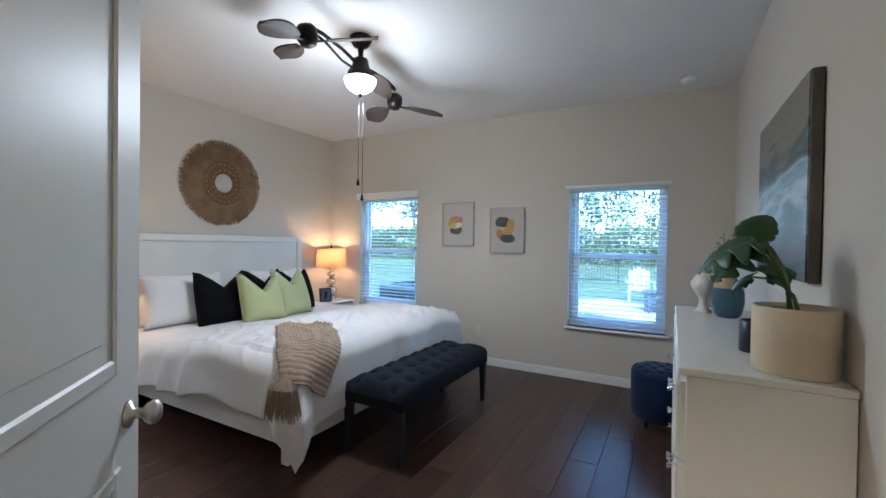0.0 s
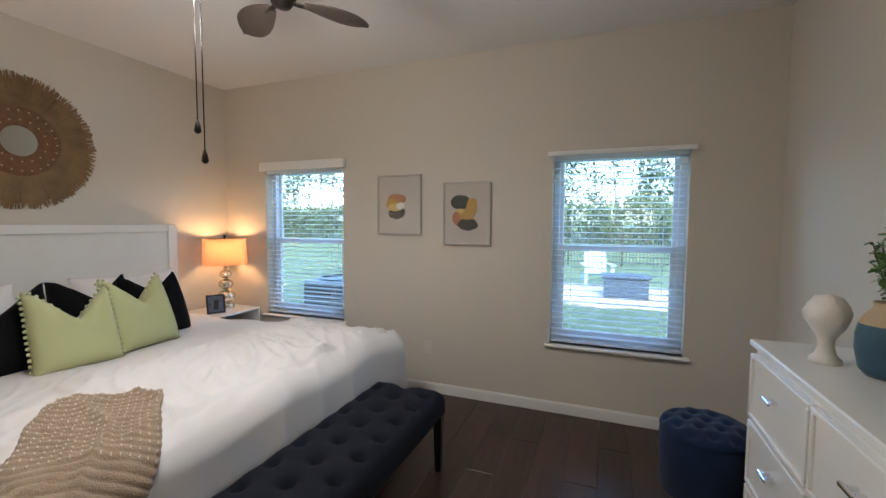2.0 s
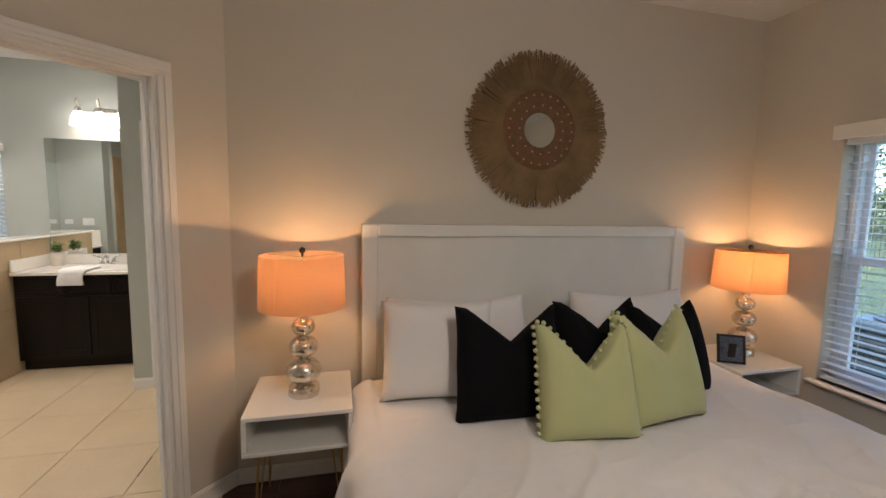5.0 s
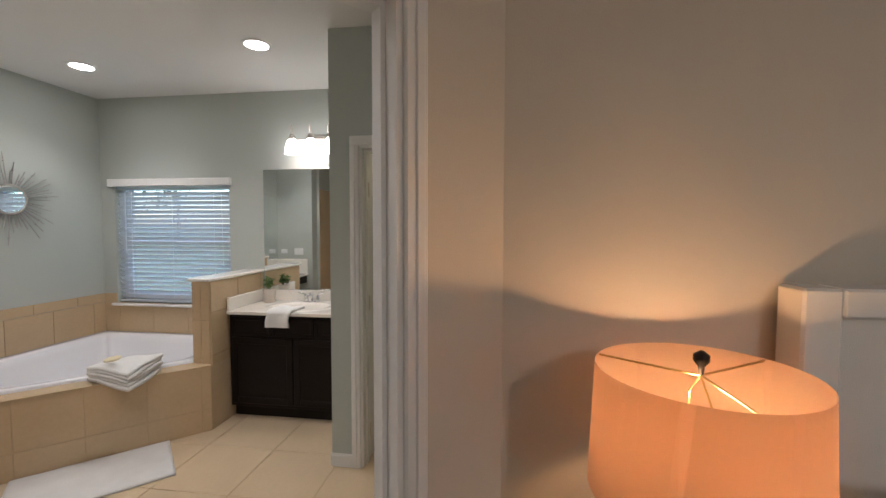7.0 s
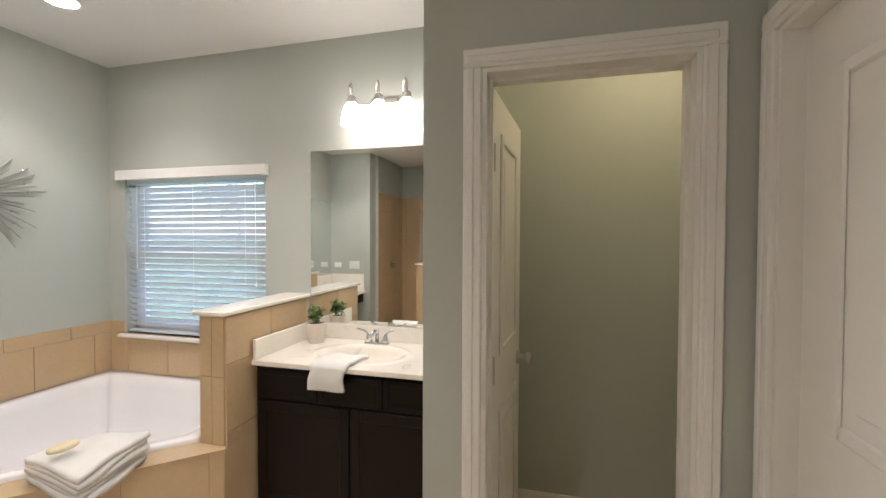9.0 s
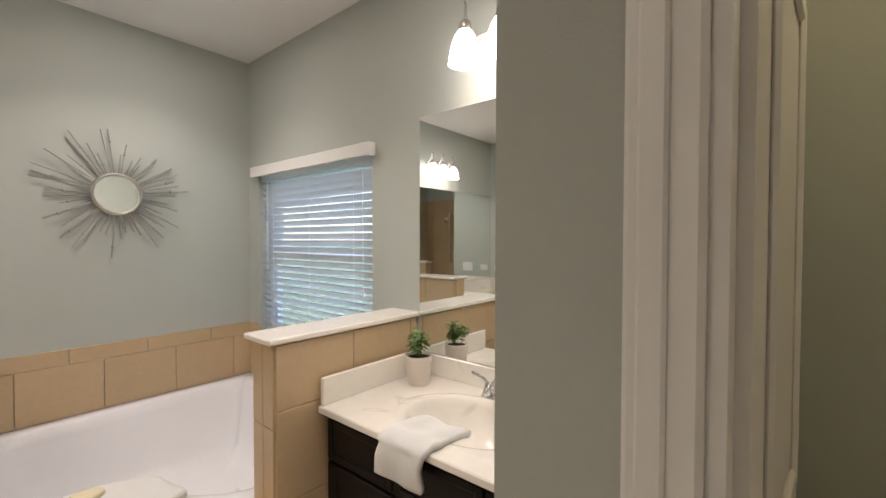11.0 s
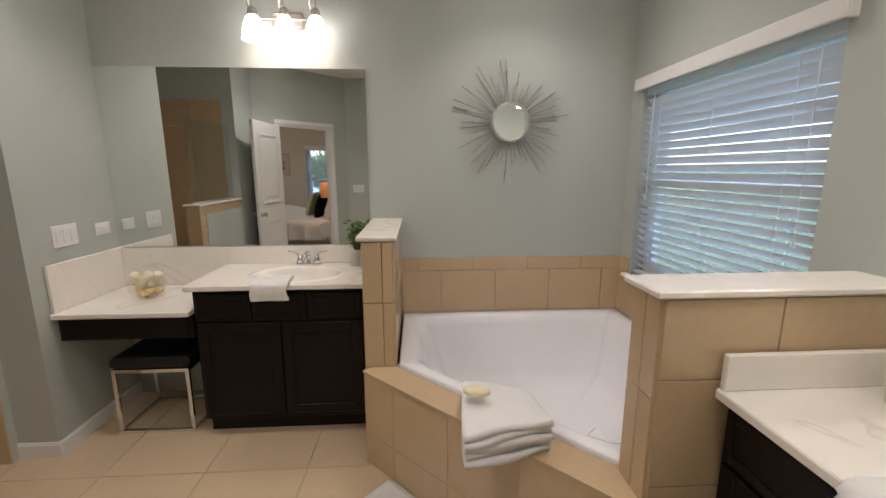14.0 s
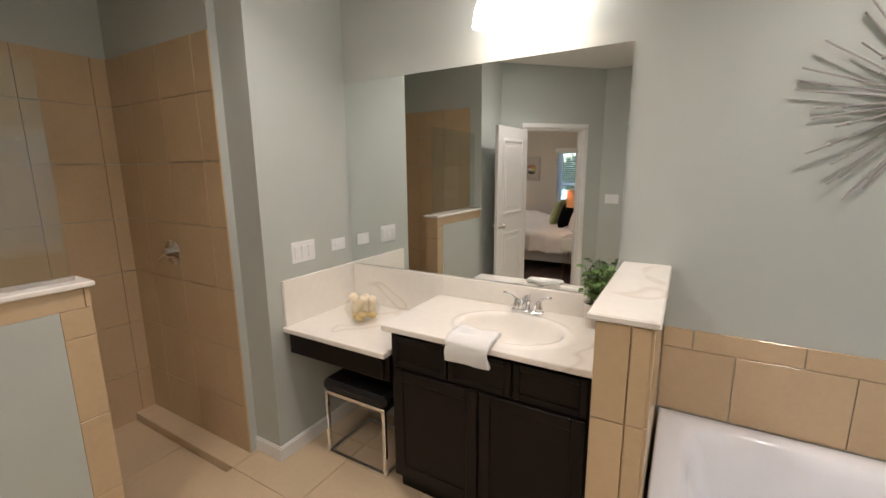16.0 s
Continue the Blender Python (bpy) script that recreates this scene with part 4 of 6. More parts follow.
# dresser
DX0, DX1, DY0, DY1, DZ = -0.018, 0.416, 1.915, 3.55, 0.953
dresser = thing("dresser", "white lacquered dresser with silver handles along the wall", "dresser", pose(0, 0, 0))
part("body", boxes(((DX0 + 0.02, DY0 + 0.004, 0.06), (DX1, DY1 - 0.004, DZ - 0.025)), bevel=0.003), M_WHITELAC, dresser)
part("top", boxes(((DX0 - 0.004, DY0 - 0.006, DZ - 0.025), (DX1, DY1 + 0.006, DZ)), bevel=0.004), M_WHITELAC, dresser, "glossy white top")
part("plinth", boxes(((DX0 + 0.05, DY0 + 0.02, 0), (DX1 - 0.02, DY1 - 0.02, 0.06))), M_WHITELAC, dresser)
cols, rows_ = 3, 3
for i in range(cols):
    for j in range(rows_):
        y0 = DY0 + 0.02 + (DY1 - DY0 - 0.04) / cols * i + 0.006
        y1 = DY0 + 0.02 + (DY1 - DY0 - 0.04) / cols * (i + 1) - 0.006
        z0 = 0.08 + (DZ - 0.125) / rows_ * j + 0.006
        z1 = 0.08 + (DZ - 0.125) / rows_ * (j + 1) - 0.006
        bm = boxes(((DX0 + 0.002, y0, z0), (DX0 + 0.024, y1, z1)), bevel=0.003)
        for a, b in (((y0, z0), (y1, z0 + 0.018)), ((y0, z1 - 0.018), (y1, z1)), ((y0, z0 + 0.018), (y0 + 0.018, z1 - 0.018)), ((y1 - 0.018, z0 + 0.018), (y1, z1 - 0.018))):
            box(bm, (DX0 - 0.008, a[0], a[1]), (DX0 + 0.004, b[0], b[1]), 0.003)
        dr = part("drawer", bm, M_WHITELAC, dresser)
        yc, zc = (y0 + y1) / 2, (z0 + z1) / 2 + 0.03
        bm = boxes(((DX0 - 0.034, yc - 0.035, zc - 0.007), (DX0 - 0.022, yc + 0.035, zc + 0.007)), ((DX0 - 0.024, yc - 0.022, zc - 0.006), (DX0 + 0.002, yc - 0.010, zc + 0.006)), ((DX0 - 0.024, yc + 0.010, zc - 0.006), (DX0 + 0.002, yc + 0.022, zc + 0.006)), bevel=0.003)
        part("handle", bm, M_CHROME, dr, "silver bar handle")

# painting above the dresser
def painting_mat():
    m = bpy.data.materials.new("abstract seascape paint")
    m.use_nodes = True
    nt = m.node_tree
    n, l = nt.nodes, nt.links
    b = n["Principled BSDF"]
    geo, mp, ns_, sep = n.new("ShaderNodeNewGeometry"), n.new("ShaderNodeMapping"), n.new("ShaderNodeTexNoise"), n.new("ShaderNodeSeparateXYZ")
    mp.inputs["Scale"].default_value = (1, 1.3, 6)
    l.new(geo.outputs["Position"], mp.inputs[0])
    l.new(mp.outputs[0], ns_.inputs["Vector"])
    ns_.inputs["Scale"].default_value, ns_.inputs["Detail"].default_value, ns_.inputs["Distortion"].default_value = 1.3, 6, 0.3
    l.new(geo.outputs["Position"], sep.inputs[0])
    a = n.new("ShaderNodeMath")
    a.operation = "MULTIPLY_ADD"
    l.new(ns_.outputs[0], a.inputs[0])
    a.inputs[1].default_value = 0.55
    l.new(sep.outputs[2], a.inputs[2])
    mr = n.new("ShaderNodeMapRange")
    l.new(a.outputs[0], mr.inputs[0])
    mr.inputs[1].default_value, mr.inputs[2].default_value = 1.48, 2.28
    ramp = n.new("ShaderNodeValToRGB")
    e = ramp.color_ramp.elements
    e[0].position, e[0].color = 0.0, (0.06, 0.058, 0.062, 1)
    e[1].position, e[1].color = 1.0, (0.27, 0.25, 0.20, 1)
    for p, c in ((0.16, (0.17, 0.165, 0.17)), (0.32, (0.22, 0.28, 0.33)), (0.42, (0.52, 0.58, 0.62)), (0.48, (0.24, 0.33, 0.40)), (0.54, (0.46, 0.53, 0.58)), (0.60, (0.16, 0.22, 0.27)), (0.66, (0.07, 0.085, 0.09)), (0.74, (0.24, 0.23, 0.19)), (0.86, (0.20, 0.19, 0.155))):
        x = e.new(p)
        x.color = (*c, 1)
    l.new(mr.outputs[0], ramp.inputs[0])
    l.new(ramp.outputs[0], b.inputs["Base Color"])
    b.inputs["Roughness"].default_value = 0.45
    bp = n.new("ShaderNodeBump")
    bp.inputs["Strength"].default_value = 0.3
    bp.inputs["Distance"].default_value = 0.004
    l.new(ns_.outputs[0], bp.inputs["Height"])
    l.new(bp.outputs[0], b.inputs["Normal"])
    return m


paint = thing("wall_painting", "large abstract seascape canvas in greys and blues on the wall", "painting")
part("canvas", boxes(((XE - 0.046, 2.295, 1.225), (XE - 0.04, 3.245, 1.985)), bevel=0.001), painting_mat(), paint)
part("stretcher", boxes(((XE - 0.04, 2.29, 1.22), (XE - 0.003, 3.25, 1.99)), bevel=0.003), M_CANVASEDGE, paint, "dark bronze painted edge")


# ---- bathroom ----
def tile_face(parent, m, w, h, tw, th, x0=0.0, z0=0.0, thick=0.008, gap=0.003, material=None, skip=None):
    """Tiles as pieces on a face: x across, z up, y out of the face towards -y."""
    made = {}
    i = 0
    x = -x0
    while x < w - 0.005:
        z = -z0
        while z < h - 0.005:
            a, b = max(x, 0) + gap / 2, min(x + tw, w) - gap / 2
            c, d = max(z, 0) + gap / 2, min(z + th, h) - gap / 2
            if b - a > 0.01 and d - c > 0.01 and not (skip and skip((a + b) / 2, (c + d) / 2)):
                key = (round(b - a, 3), round(d - c, 3))
                if key not in made:
                    bm = bmesh.new()
                    box(bm, (-(b - a) / 2, -thick, -(d - c) / 2), ((b - a) / 2, 0.002, (d - c) / 2), 0.0015)
                    ob = part("tile", bm, material or M_WTILE, parent)
                    made[key] = ob.data
                else:
                    ob = new("tile", made[key])
                    ob.parent = parent
                ob.matrix_local = m @ Matrix.Translation(((a + b) / 2, 0, (c + d) / 2))
            z += th
        x += tw


def vanity_cabinet(m, name, w, d, h, doors, label):
    """Espresso vanity base: x across the front, y into the wall, z up; open top edge at h."""
    out = thing(name, label, "vanity cabinet", m)
    part("body", boxes(((0, 0.02, 0.10), (w, d, h - 0.17)), ((0, 0.02, h - 0.17), (w, 0.05, h)), ((0, 0.05, h - 0.17), (0.018, d, h)), ((w - 0.018, 0.05, h - 0.17), (w, d, h)), bevel=0.002), M_CABINET, out)
    part("toe_kick", boxes(((0, 0.075, 0), (w, d, 0.10))), M_CABINET, out)
    for nm, n, z0, z1 in (("door", doors, 0.125, h - 0.185), ("drawer_front", 3, h - 0.17, h - 0.02)):
        for i in range(n):
            x0, x1 = 0.012 + (w - 0.024) / n * i + 0.004, 0.012 + (w - 0.024) / n * (i + 1) - 0.004
            f = 0.052 if nm == "door" else 0.028
            leaf = part(nm, boxes(((x0 + f - 0.003, 0.012, z0 + f - 0.003), (x1 - f + 0.003, 0.022, z1 - f + 0.003)), bevel=0.003), M_CABINET, out)
            for piece, a, b in (("stile", (x0, 0.006, z0), (x0 + f, 0.024, z1)), ("stile", (x1 - f, 0.006, z0), (x1, 0.024, z1)), ("rail", (x0 + f, 0.006, z0), (x1 - f, 0.024, z0 + f)), ("rail", (x0 + f, 0.006, z1 - f), (x1 - f, 0.024, z1))):
                part(piece, boxes((a, b), bevel=0.003), M_CABINET, leaf)
    return out


def sink_top(m, name, w, d, z, sx, sy, rx, ry, label, thick=0.028):
    """A moulded counter with an oval bowl: x across, y into the wall."""
    out = thing(name, label, "countertop", m)

    def fn(u, v):
        x, y = u * w, v * d
        r = math.hypot((x - sx) / rx, (y - sy) / ry)
        dep = 0.0
        if r < 1:
            dep = -0.135 * (1 - r ** 3.2) - 0.006 * min(1, (1 - r) / 0.06)
        elif r < 1.22:
            dep = 0.006 * math.sin((r - 1) / 0.22 * math.pi)
        return Vector((x, y, z + dep))

    bm = sheet(fn, 96, 60)
    part("sink_bowl", bm, M_COUNTER, out, "moulded top with an oval bowl", True)
    part("counter_edge", boxes(((0, -0.004, z - thick), (w, 0.012, z - 0.0005)), ((0, 0.012, z - thick), (0.012, d, z - 0.0005)), ((w - 0.012, 0.012, z - thick), (w, d, z - 0.0005)), bevel=0.004), M_COUNTER, out)
    o = part("drain", lathe([(0.0, 0), (0.022, 0.0), (0.024, 0.003), (0.016, 0.006), (0.0, 0.006)], 20, caps=False), M_CHROME, out, "chrome drain", True)
    o.location = (sx, sy, z - 0.140)
    return out


def faucet(m):
    """Two-handle chrome faucet; the spout points to -y."""
    out = thing("faucet", "chrome two-lever faucet on the counter", "faucet", m, group="faucets")
    part("base_plate", boxes(((-0.078, -0.024, 0), (0.078, 0.024, 0.016)), bevel=0.012), M_CHROME, out)
    bm = tube([(0, 0.0, 0.01), (0, 0.0, 0.055), (0, -0.03, 0.082), (0, -0.085, 0.072), (0, -0.11, 0.055)], 0.015, 12, r_end=0.010)
    part("spout", bm, M_CHROME, out, smooth=True)
    for s in (-1, 1):
        bm = lathe([(0.024, 0.014), (0.022, 0.03), (0.015, 0.05), (0.012, 0.058)], 16, m=pose(s * 0.052, 0, 0))
        tube([(s * 0.052, 0, 0.055), (s * 0.075, -0.012, 0.078), (s * 0.118, -0.018, 0.092)], 0.008, 10, bm, 0.006)
        part("lever", bm, M_CHROME, out, smooth=True)
    part("lift_rod", tube([(0, 0.018, 0.05), (0, 0.02, 0.085)], 0.003, 6), M_CHROME, out)
    return out


def hand_towel(m, w, run_back, drop, label, skew=0.0):
    """A folded towel laid over a counter's front edge at y = 0: x across."""
    def fn(u, v):
        s = v * (run_back + drop) - run_back
        x = (u - 0.5) * w + skew * (0.6 * max(0.0, -s) - 0.25 * max(0.0, s))
        wob = 0.008 * math.sin(u * 9 + v * 4) + 0.006 * math.sin(v * 14)
        if s < -0.03:
            return Vector((x + 0.3 * wob, -s, 0.027 + wob * 0.5))
        if s < 0.03:
            a = (s + 0.03) / 0.06 * math.pi / 2
            return Vector((x, 0.03 - 0.06 * math.sin(a), 0.027 - 0.035 * (1 - math.cos(a))))
        return Vector((x * (1 - 0.04 * math.sin(v * 3)) + 0.5 * wob, -0.03 + wob * 0.4, -0.008 - (s - 0.03)))

    bm = slab(fn, 22, 30, 0.02)
    ob = part("hand_towel", bm, M_TERRY, smooth=True)
    ob.matrix_world = m
    return tagged(ob, label, "towel", group="hand towels")


def herb(m, label, n=70, spread=0.06, height=0.10, pot_r=0.05, pot_h=0.10, potmat=None, leaf=0.014):
    out = thing("potted_plant", label, "potted plant", m, group="bathroom plants")
    part("pot", lathe([(0.0, 0), (pot_r * 0.78, 0), (pot_r * 0.82, 0.004), (pot_r, pot_h - 0.006), (pot_r, pot_h), (pot_r * 0.92, pot_h), (pot_r * 0.9, pot_h - 0.012), (0, pot_h - 0.012)], 32, caps=False), potmat or M_PINKPOT, out, smooth=True)
    part("soil", lathe([(0.0, pot_h - 0.008), (pot_r * 0.9, pot_h - 0.011)], 20, caps=False), M_SOIL, out)
    bl, bs = bmesh.new(), bmesh.new()
    for i in range(n // 6):
        a, r = random.uniform(0, 6.28), random.uniform(0.2, 1)
        top = Vector((spread * r * math.cos(a), spread * r * math.sin(a), pot_h + height * random.uniform(0.4, 1)))
        root = Vector((pot_r * 0.5 * r * math.cos(a), pot_r * 0.5 * r * math.sin(a), pot_h - 0.01))
        tube([root, (root + top) / 2 + Vector((0, 0, 0.012)), top], 0.0014, 5, bs)
        for k in range(8):
            f = 0.3 + 0.7 * k / 7
            p = root.lerp(top, f) + Vector((0, 0, 0.012 * math.sin(math.pi * f)))
            q = Euler((random.uniform(-0.9, 0.9), random.uniform(-0.6, 0.6), random.uniform(0, 6.28))).to_matrix()
            s = leaf * random.uniform(0.7, 1.2)
            vs = [bl.verts.new(p + q @ Vector(c) * s) for c in ((0, 0, 0), (0.7, 0.45, 0.12), (1.6, 0.32, 0.05), (2.0, 0, -0.1), (1.6, -0.32, 0.05), (0.7, -0.45, 0.12))]
            bl.faces.new(vs)
    part("foliage", bl, M_LEAF2, out, "small bright green leaves")
    part("stems", bs, M_STEM, out)
    return out


def vanity_light(m, label):
    """Three frosted bell shades on a nickel bar: x across, y out of the wall towards -y."""
    out = thing("vanity_light", label, "wall light", m, group="vanity lights")
    part("back_plate", boxes(((-0.09, -0.022, -0.045), (0.09, -0.002, 0.045)), bevel=0.012), M_NICKEL, out)
    part("bar", tube([(-0.19, -0.04, 0), (0.19, -0.04, 0)], 0.009, 10), M_NICKEL, out)
    for x in (-0.17, 0, 0.17):
        bm = tube([(x, -0.04, 0.0), (x - 0.035, -0.055, 0.07), (x - 0.025, -0.08, 0.105), (x - 0.005, -0.105, 0.112), (x + 0.010, -0.124, 0.085), (x + 0.012, -0.128, 0.02)], 0.006, 8)
        lathe([(0.012, 0.03), (0.024, 0.02), (0.027, -0.01), (0.024, -0.014)], 16, bm, pose(x + 0.012, -0.128, 0.0))
        part("arm", bm, M_NICKEL, out, smooth=True)
        bm = lathe([(0.026, 0), (0.04, -0.02), (0.054, -0.06), (0.06, -0.10), (0.064, -0.125)], 28, caps=False)
        o = part("glass_shade", bm, M_OPAL, out, "lit frosted bell shade", True)
        o.location = (x + 0.012, -0.128, -0.012)
    return out


# long vanity on the south wall
CT = 0.872
vanity_cabinet(pose(-4.10, -1.885, 0, 0, 0, 180), "vanity_cabinet", 0.885, 0.515, CT - 0.03, 2, "espresso vanity cabinet with shaker doors and drawer fronts")
sink_top(pose(-4.075, -1.865, 0, 0, 0, 180), "sink_countertop", 0.915, 0.54, CT, 0.52, 0.24, 0.225, 0.165, "cream cultured marble sink top with an oval bowl")
LOWZ = 0.742
mk = thing("makeup_counter", "low cream marble make-up counter over a dark drawer", "countertop")
part("counter_slab", boxes(((-4.10, YS + 0.002, LOWZ - 0.028), (-3.428, -1.845, LOWZ)), bevel=0.004), M_COUNTER, mk)
part("drawer_box", boxes(((-4.098, YS + 0.06, LOWZ - 0.155), (-3.43, -1.885, LOWZ - 0.03)), bevel=0.002), M_CABINET, mk, "espresso drawer")
part("drawer_front", boxes(((-4.07, -1.884, LOWZ - 0.145), (-3.45, -1.868, LOWZ - 0.04)), bevel=0.004), M_CABINET, mk)
tagged(part("backsplash", boxes(((-4.985, YS + 0.002, CT), (-4.10, YS + 0.02, 0.983)), ((-4.10, YS + 0.002, LOWZ), (-3.446, YS + 0.02, 0.983)), bevel=0.003), M_COUNTER), "cream marble backsplash under the mirror", "backsplash", kind="structure")
tagged(part("side_splash", boxes(((-3.446, YS + 0.002, LOWZ), (-3.427, -1.86, 0.99)), bevel=0.003), M_COUNTER), "cream marble side splash on the wall", "backsplash", kind="structure")


def wall_mirror(a, b, label):
    out = thing("wall_mirror", label, "mirror")
    part("mirror_glass", boxes((a, b), bevel=0.0015), M_MIRROR, out)
    return out


wall_mirror((-4.978, YS + 0.004, 0.987), (-3.428, YS + 0.009, 2.046), "large frameless plate mirror above the long vanity")
vanity_light(pose(-4.55, YS, 2.30, 0, 0, 180), "lit three-shade nickel vanity light above the mirror")
faucet(pose(-4.595, -2.335, CT, 0, 0, 180))
hand_towel(pose(-4.515, -1.865, CT, 0, 0, 180), 0.19, 0.10, 0.10, "folded white terry towel over the counter edge")
herb(pose(-4.905, -2.30, CT), "leafy green plant in a blush white pot", 190, 0.085, 0.16, 0.045, 0.105, leaf=0.017)
tagged(part("candle", lathe([(0, 0), (0.022, 0), (0.022, 0.075), (0.018, 0.08), (0, 0.08)], 20, caps=False, m=pose(-4.952, -2.235, CT)), M_CANDLE, smooth=True), "pale green pillar candle beside the plant", "candle")
bowl = thing("glass_bowl", "round clear glass bowl filled with shells and rolled towels", "bowl", pose(-3.735, -2.13, LOWZ))
part("bowl_glass", lathe([(0.0, 0.002), (0.04, 0.002), (0.085, 0.035), (0.10, 0.075), (0.085, 0.115), (0.07, 0.13), (0.067, 0.128), (0.082, 0.113), (0.096, 0.075), (0.08, 0.037), (0.04, 0.007), (0.0, 0.007)], 36, caps=False), M_BOWLGLASS, bowl, smooth=True)
random.seed(4)
for i in range(26):
    a, r, z = random.uniform(0, 6.28), random.uniform(0.0, 0.06), random.uniform(0.03, 0.08)
    bm = bmesh.new()
    bmesh.ops.create_icosphere(bm, subdivisions=2, radius=0.024)
    for v in bm.verts:
        v.co *= 1 + 0.15 * noise.noise(v.co * 60)
        v.co.z *= 0.7
    o = part("shell", bm, M_SEASHELL, bowl, smooth=True)
    o.location = (r * math.cos(a), r * math.sin(a), z)
for i, (x, y, tx, ty) in enumerate(((-0.03, 0.02, 30, 20), (0.03, -0.02, -25, 15), (0.02, 0.04, 10, -30), (-0.035, -0.03, -20, -25))):
    o = part("rolled_towel", lathe([(0.0, 0), (0.02, 0), (0.022, 0.006), (0.023, 0.09), (0.018, 0.097), (0, 0.093)], 18, caps=False), M_ROLL, bowl, "cream rolled cloth", True)
    o.matrix_local = pose(x, y, 0.06, tx, ty, 0)

# stool under the low counter
st = thing("stool", "small stool with a black cushion on a square chrome tube frame", "stool", pose(-3.805, -2.125, 0))
part("cushion", boxes(((-0.215, -0.19, 0.385), (0.215, 0.19, 0.452)), bevel=0.022), M_STOOLPAD, st, "black padded seat", False)
fr = boxes(((-0.205, -0.18, 0.365), (0.205, 0.18, 0.386)), bevel=0.002)
part("tube_frame", fr, M_CHROME, st, "chrome square tube frame")
fr = bmesh.new()
for z in (0.0,):
    box(fr, (-0.205, -0.18, z), (0.205, -0.16, z + 0.02), 0.002)
    box(fr, (-0.205, 0.16, z), (0.205, 0.18, z + 0.02), 0.002)
    box(fr, (-0.205, -0.16, z), (-0.185, 0.16, z + 0.02), 0.002)
    box(fr, (0.185, -0.16, z), (0.205, 0.16, z + 0.02), 0.002)
part("foot_frame", fr, M_CHROME, st, "chrome square tube frame")
for x in (-0.195, 0.195):
    for y in (-0.17, 0.17):
        part("leg", boxes(((x - 0.01, y - 0.01, 0.02), (x + 0.01, y + 0.01, 0.366)), bevel=0.002), M_CHROME, st)


# switch plates
def switch_plate(m, gangs, label):
    out = thing("switch_plate", label, "switch", m, group="switch plates")
    w = 0.07 + 0.046 * (gangs - 1)
    part("plate", boxes(((-w / 2, -0.006, -0.057), (w / 2, 0.0, 0.057)), bevel=0.003), M_PLATE, out)
    for i in range(gangs):
        x = (i - (gangs - 1) / 2) * 0.046
        part("rocker", boxes(((x - 0.016, -0.010, -0.033), (x + 0.016, -0.005, 0.033)), bevel=0.002), M_PLATE, out)
    return out


switch_plate(pose(-3.4255, -2.02, 1.12, 0, 0, -90), 3, "white three-gang switch plate on the wall")
switch_plate(pose(-3.4255, -2.285, 1.12, 0, 0, -90) @ pose(0, 0, 0, 0, 90, 0), 1, "white outlet plate turned sideways on the wall")
switch_plate(pose(-4.40, YC, 1.18, 0, 0, 0), 3, "white three-gang switch plate on the wall")

# half walls beside the tub
def half_wall(name, a, b, capz, cap, label):
    out = thing(name, label, "half wall", kind="structure")
    part("core", boxes(((a[0] + 0.01, a[1] + 0.01, 0), (b[0] - 0.01, b[1] - 0.01, capz - 0.022))), M_GROUT, out)
    part("cap", boxes(((cap[0], cap[1], capz - 0.022), (cap[2], cap[3], capz)), bevel=0.005), M_COUNTER, out, "cream marble cap")
    return out


TUB = 0.50
p1 = half_wall("half_wall_1", (-5.17, YS, 0), (-5.005, -1.66, 0), 1.152, (-5.182, YS + 0.002, -4.992, -1.645), "tan tiled half wall with a marble cap beside the tub")
tile_face(p1, pose(-5.0145, -1.669, TUB, 0, 0, 180), 0.146, 0.625, 0.095, 0.33, material=M_WTILE)
tile_face(p1, pose(-5.161, YS, TUB, 0, 0, -90) @ pose(-0.736, 0, 0), 0.736, 0.625, 0.33, 0.33)
p2 = half_wall("half_wall_2", (XW, -0.905, 0), (-5.915, -0.745, 0), 1.147, (XW + 0.002, -0.918, -5.895, -0.735), "tan tiled half wall with a marble cap between tub and vanity")
tile_face(p2, pose(-5.926, -0.895, TUB, 0, 0, 90), 0.14, 0.62, 0.07, 0.33)
tile_face(p2, pose(-5.926, -0.7545, 0, 0, 0, 180), 0.70, 1.12, 0.33, 0.33, 0.0, 0.1)
tile_face(p2, pose(XW, -0.8955, TUB), 0.709, 0.62, 0.33, 0.33)

# tub in its tiled deck
deck = thing("tub_deck", "tan tiled corner deck around the bathtub", "tub surround", kind="structure")
bm = bmesh.new()
outer = [(-5.012, YS + 0.001), (-5.012, -1.635), (-5.905, -0.742), (-5.927, -0.742), (XW + 0.001, -0.742), (XW + 0.001, YS + 0.001)]
lo = [bm.verts.new((x, y, 0)) for x, y in outer]
hi = [bm.verts.new((x, y, TUB - 0.008)) for x, y in outer]
for i in range(len(outer)):
    bm.faces.new((lo[i], lo[(i + 1) % 6], hi[(i + 1) % 6], hi[i]))
part("deck_core", bm, M_GROUT, deck)
FL = math.hypot(0.893, 0.893)
tile_face(deck, pose(-5.010, -1.636, 0, 0, 0, 135) @ Matrix.Diagonal((1, -1, 1, 1)), FL, TUB - 0.006, 0.33, 0.33, 0.12, 0.16)
bm = bmesh.new()
strip = [(-5.004, -1.63), (-5.90, -0.733), (-6.02, -0.85), (-5.12, -1.75)]
v0 = [bm.verts.new((x, y, TUB - 0.008)) for x, y in strip]
v1 = [bm.verts.new((x, y, TUB)) for x, y in strip]
bm.faces.new(v1)
for i in range(4):
    bm.faces.new((v0[i], v0[(i + 1) % 4], v1[(i + 1) % 4], v1[i]))
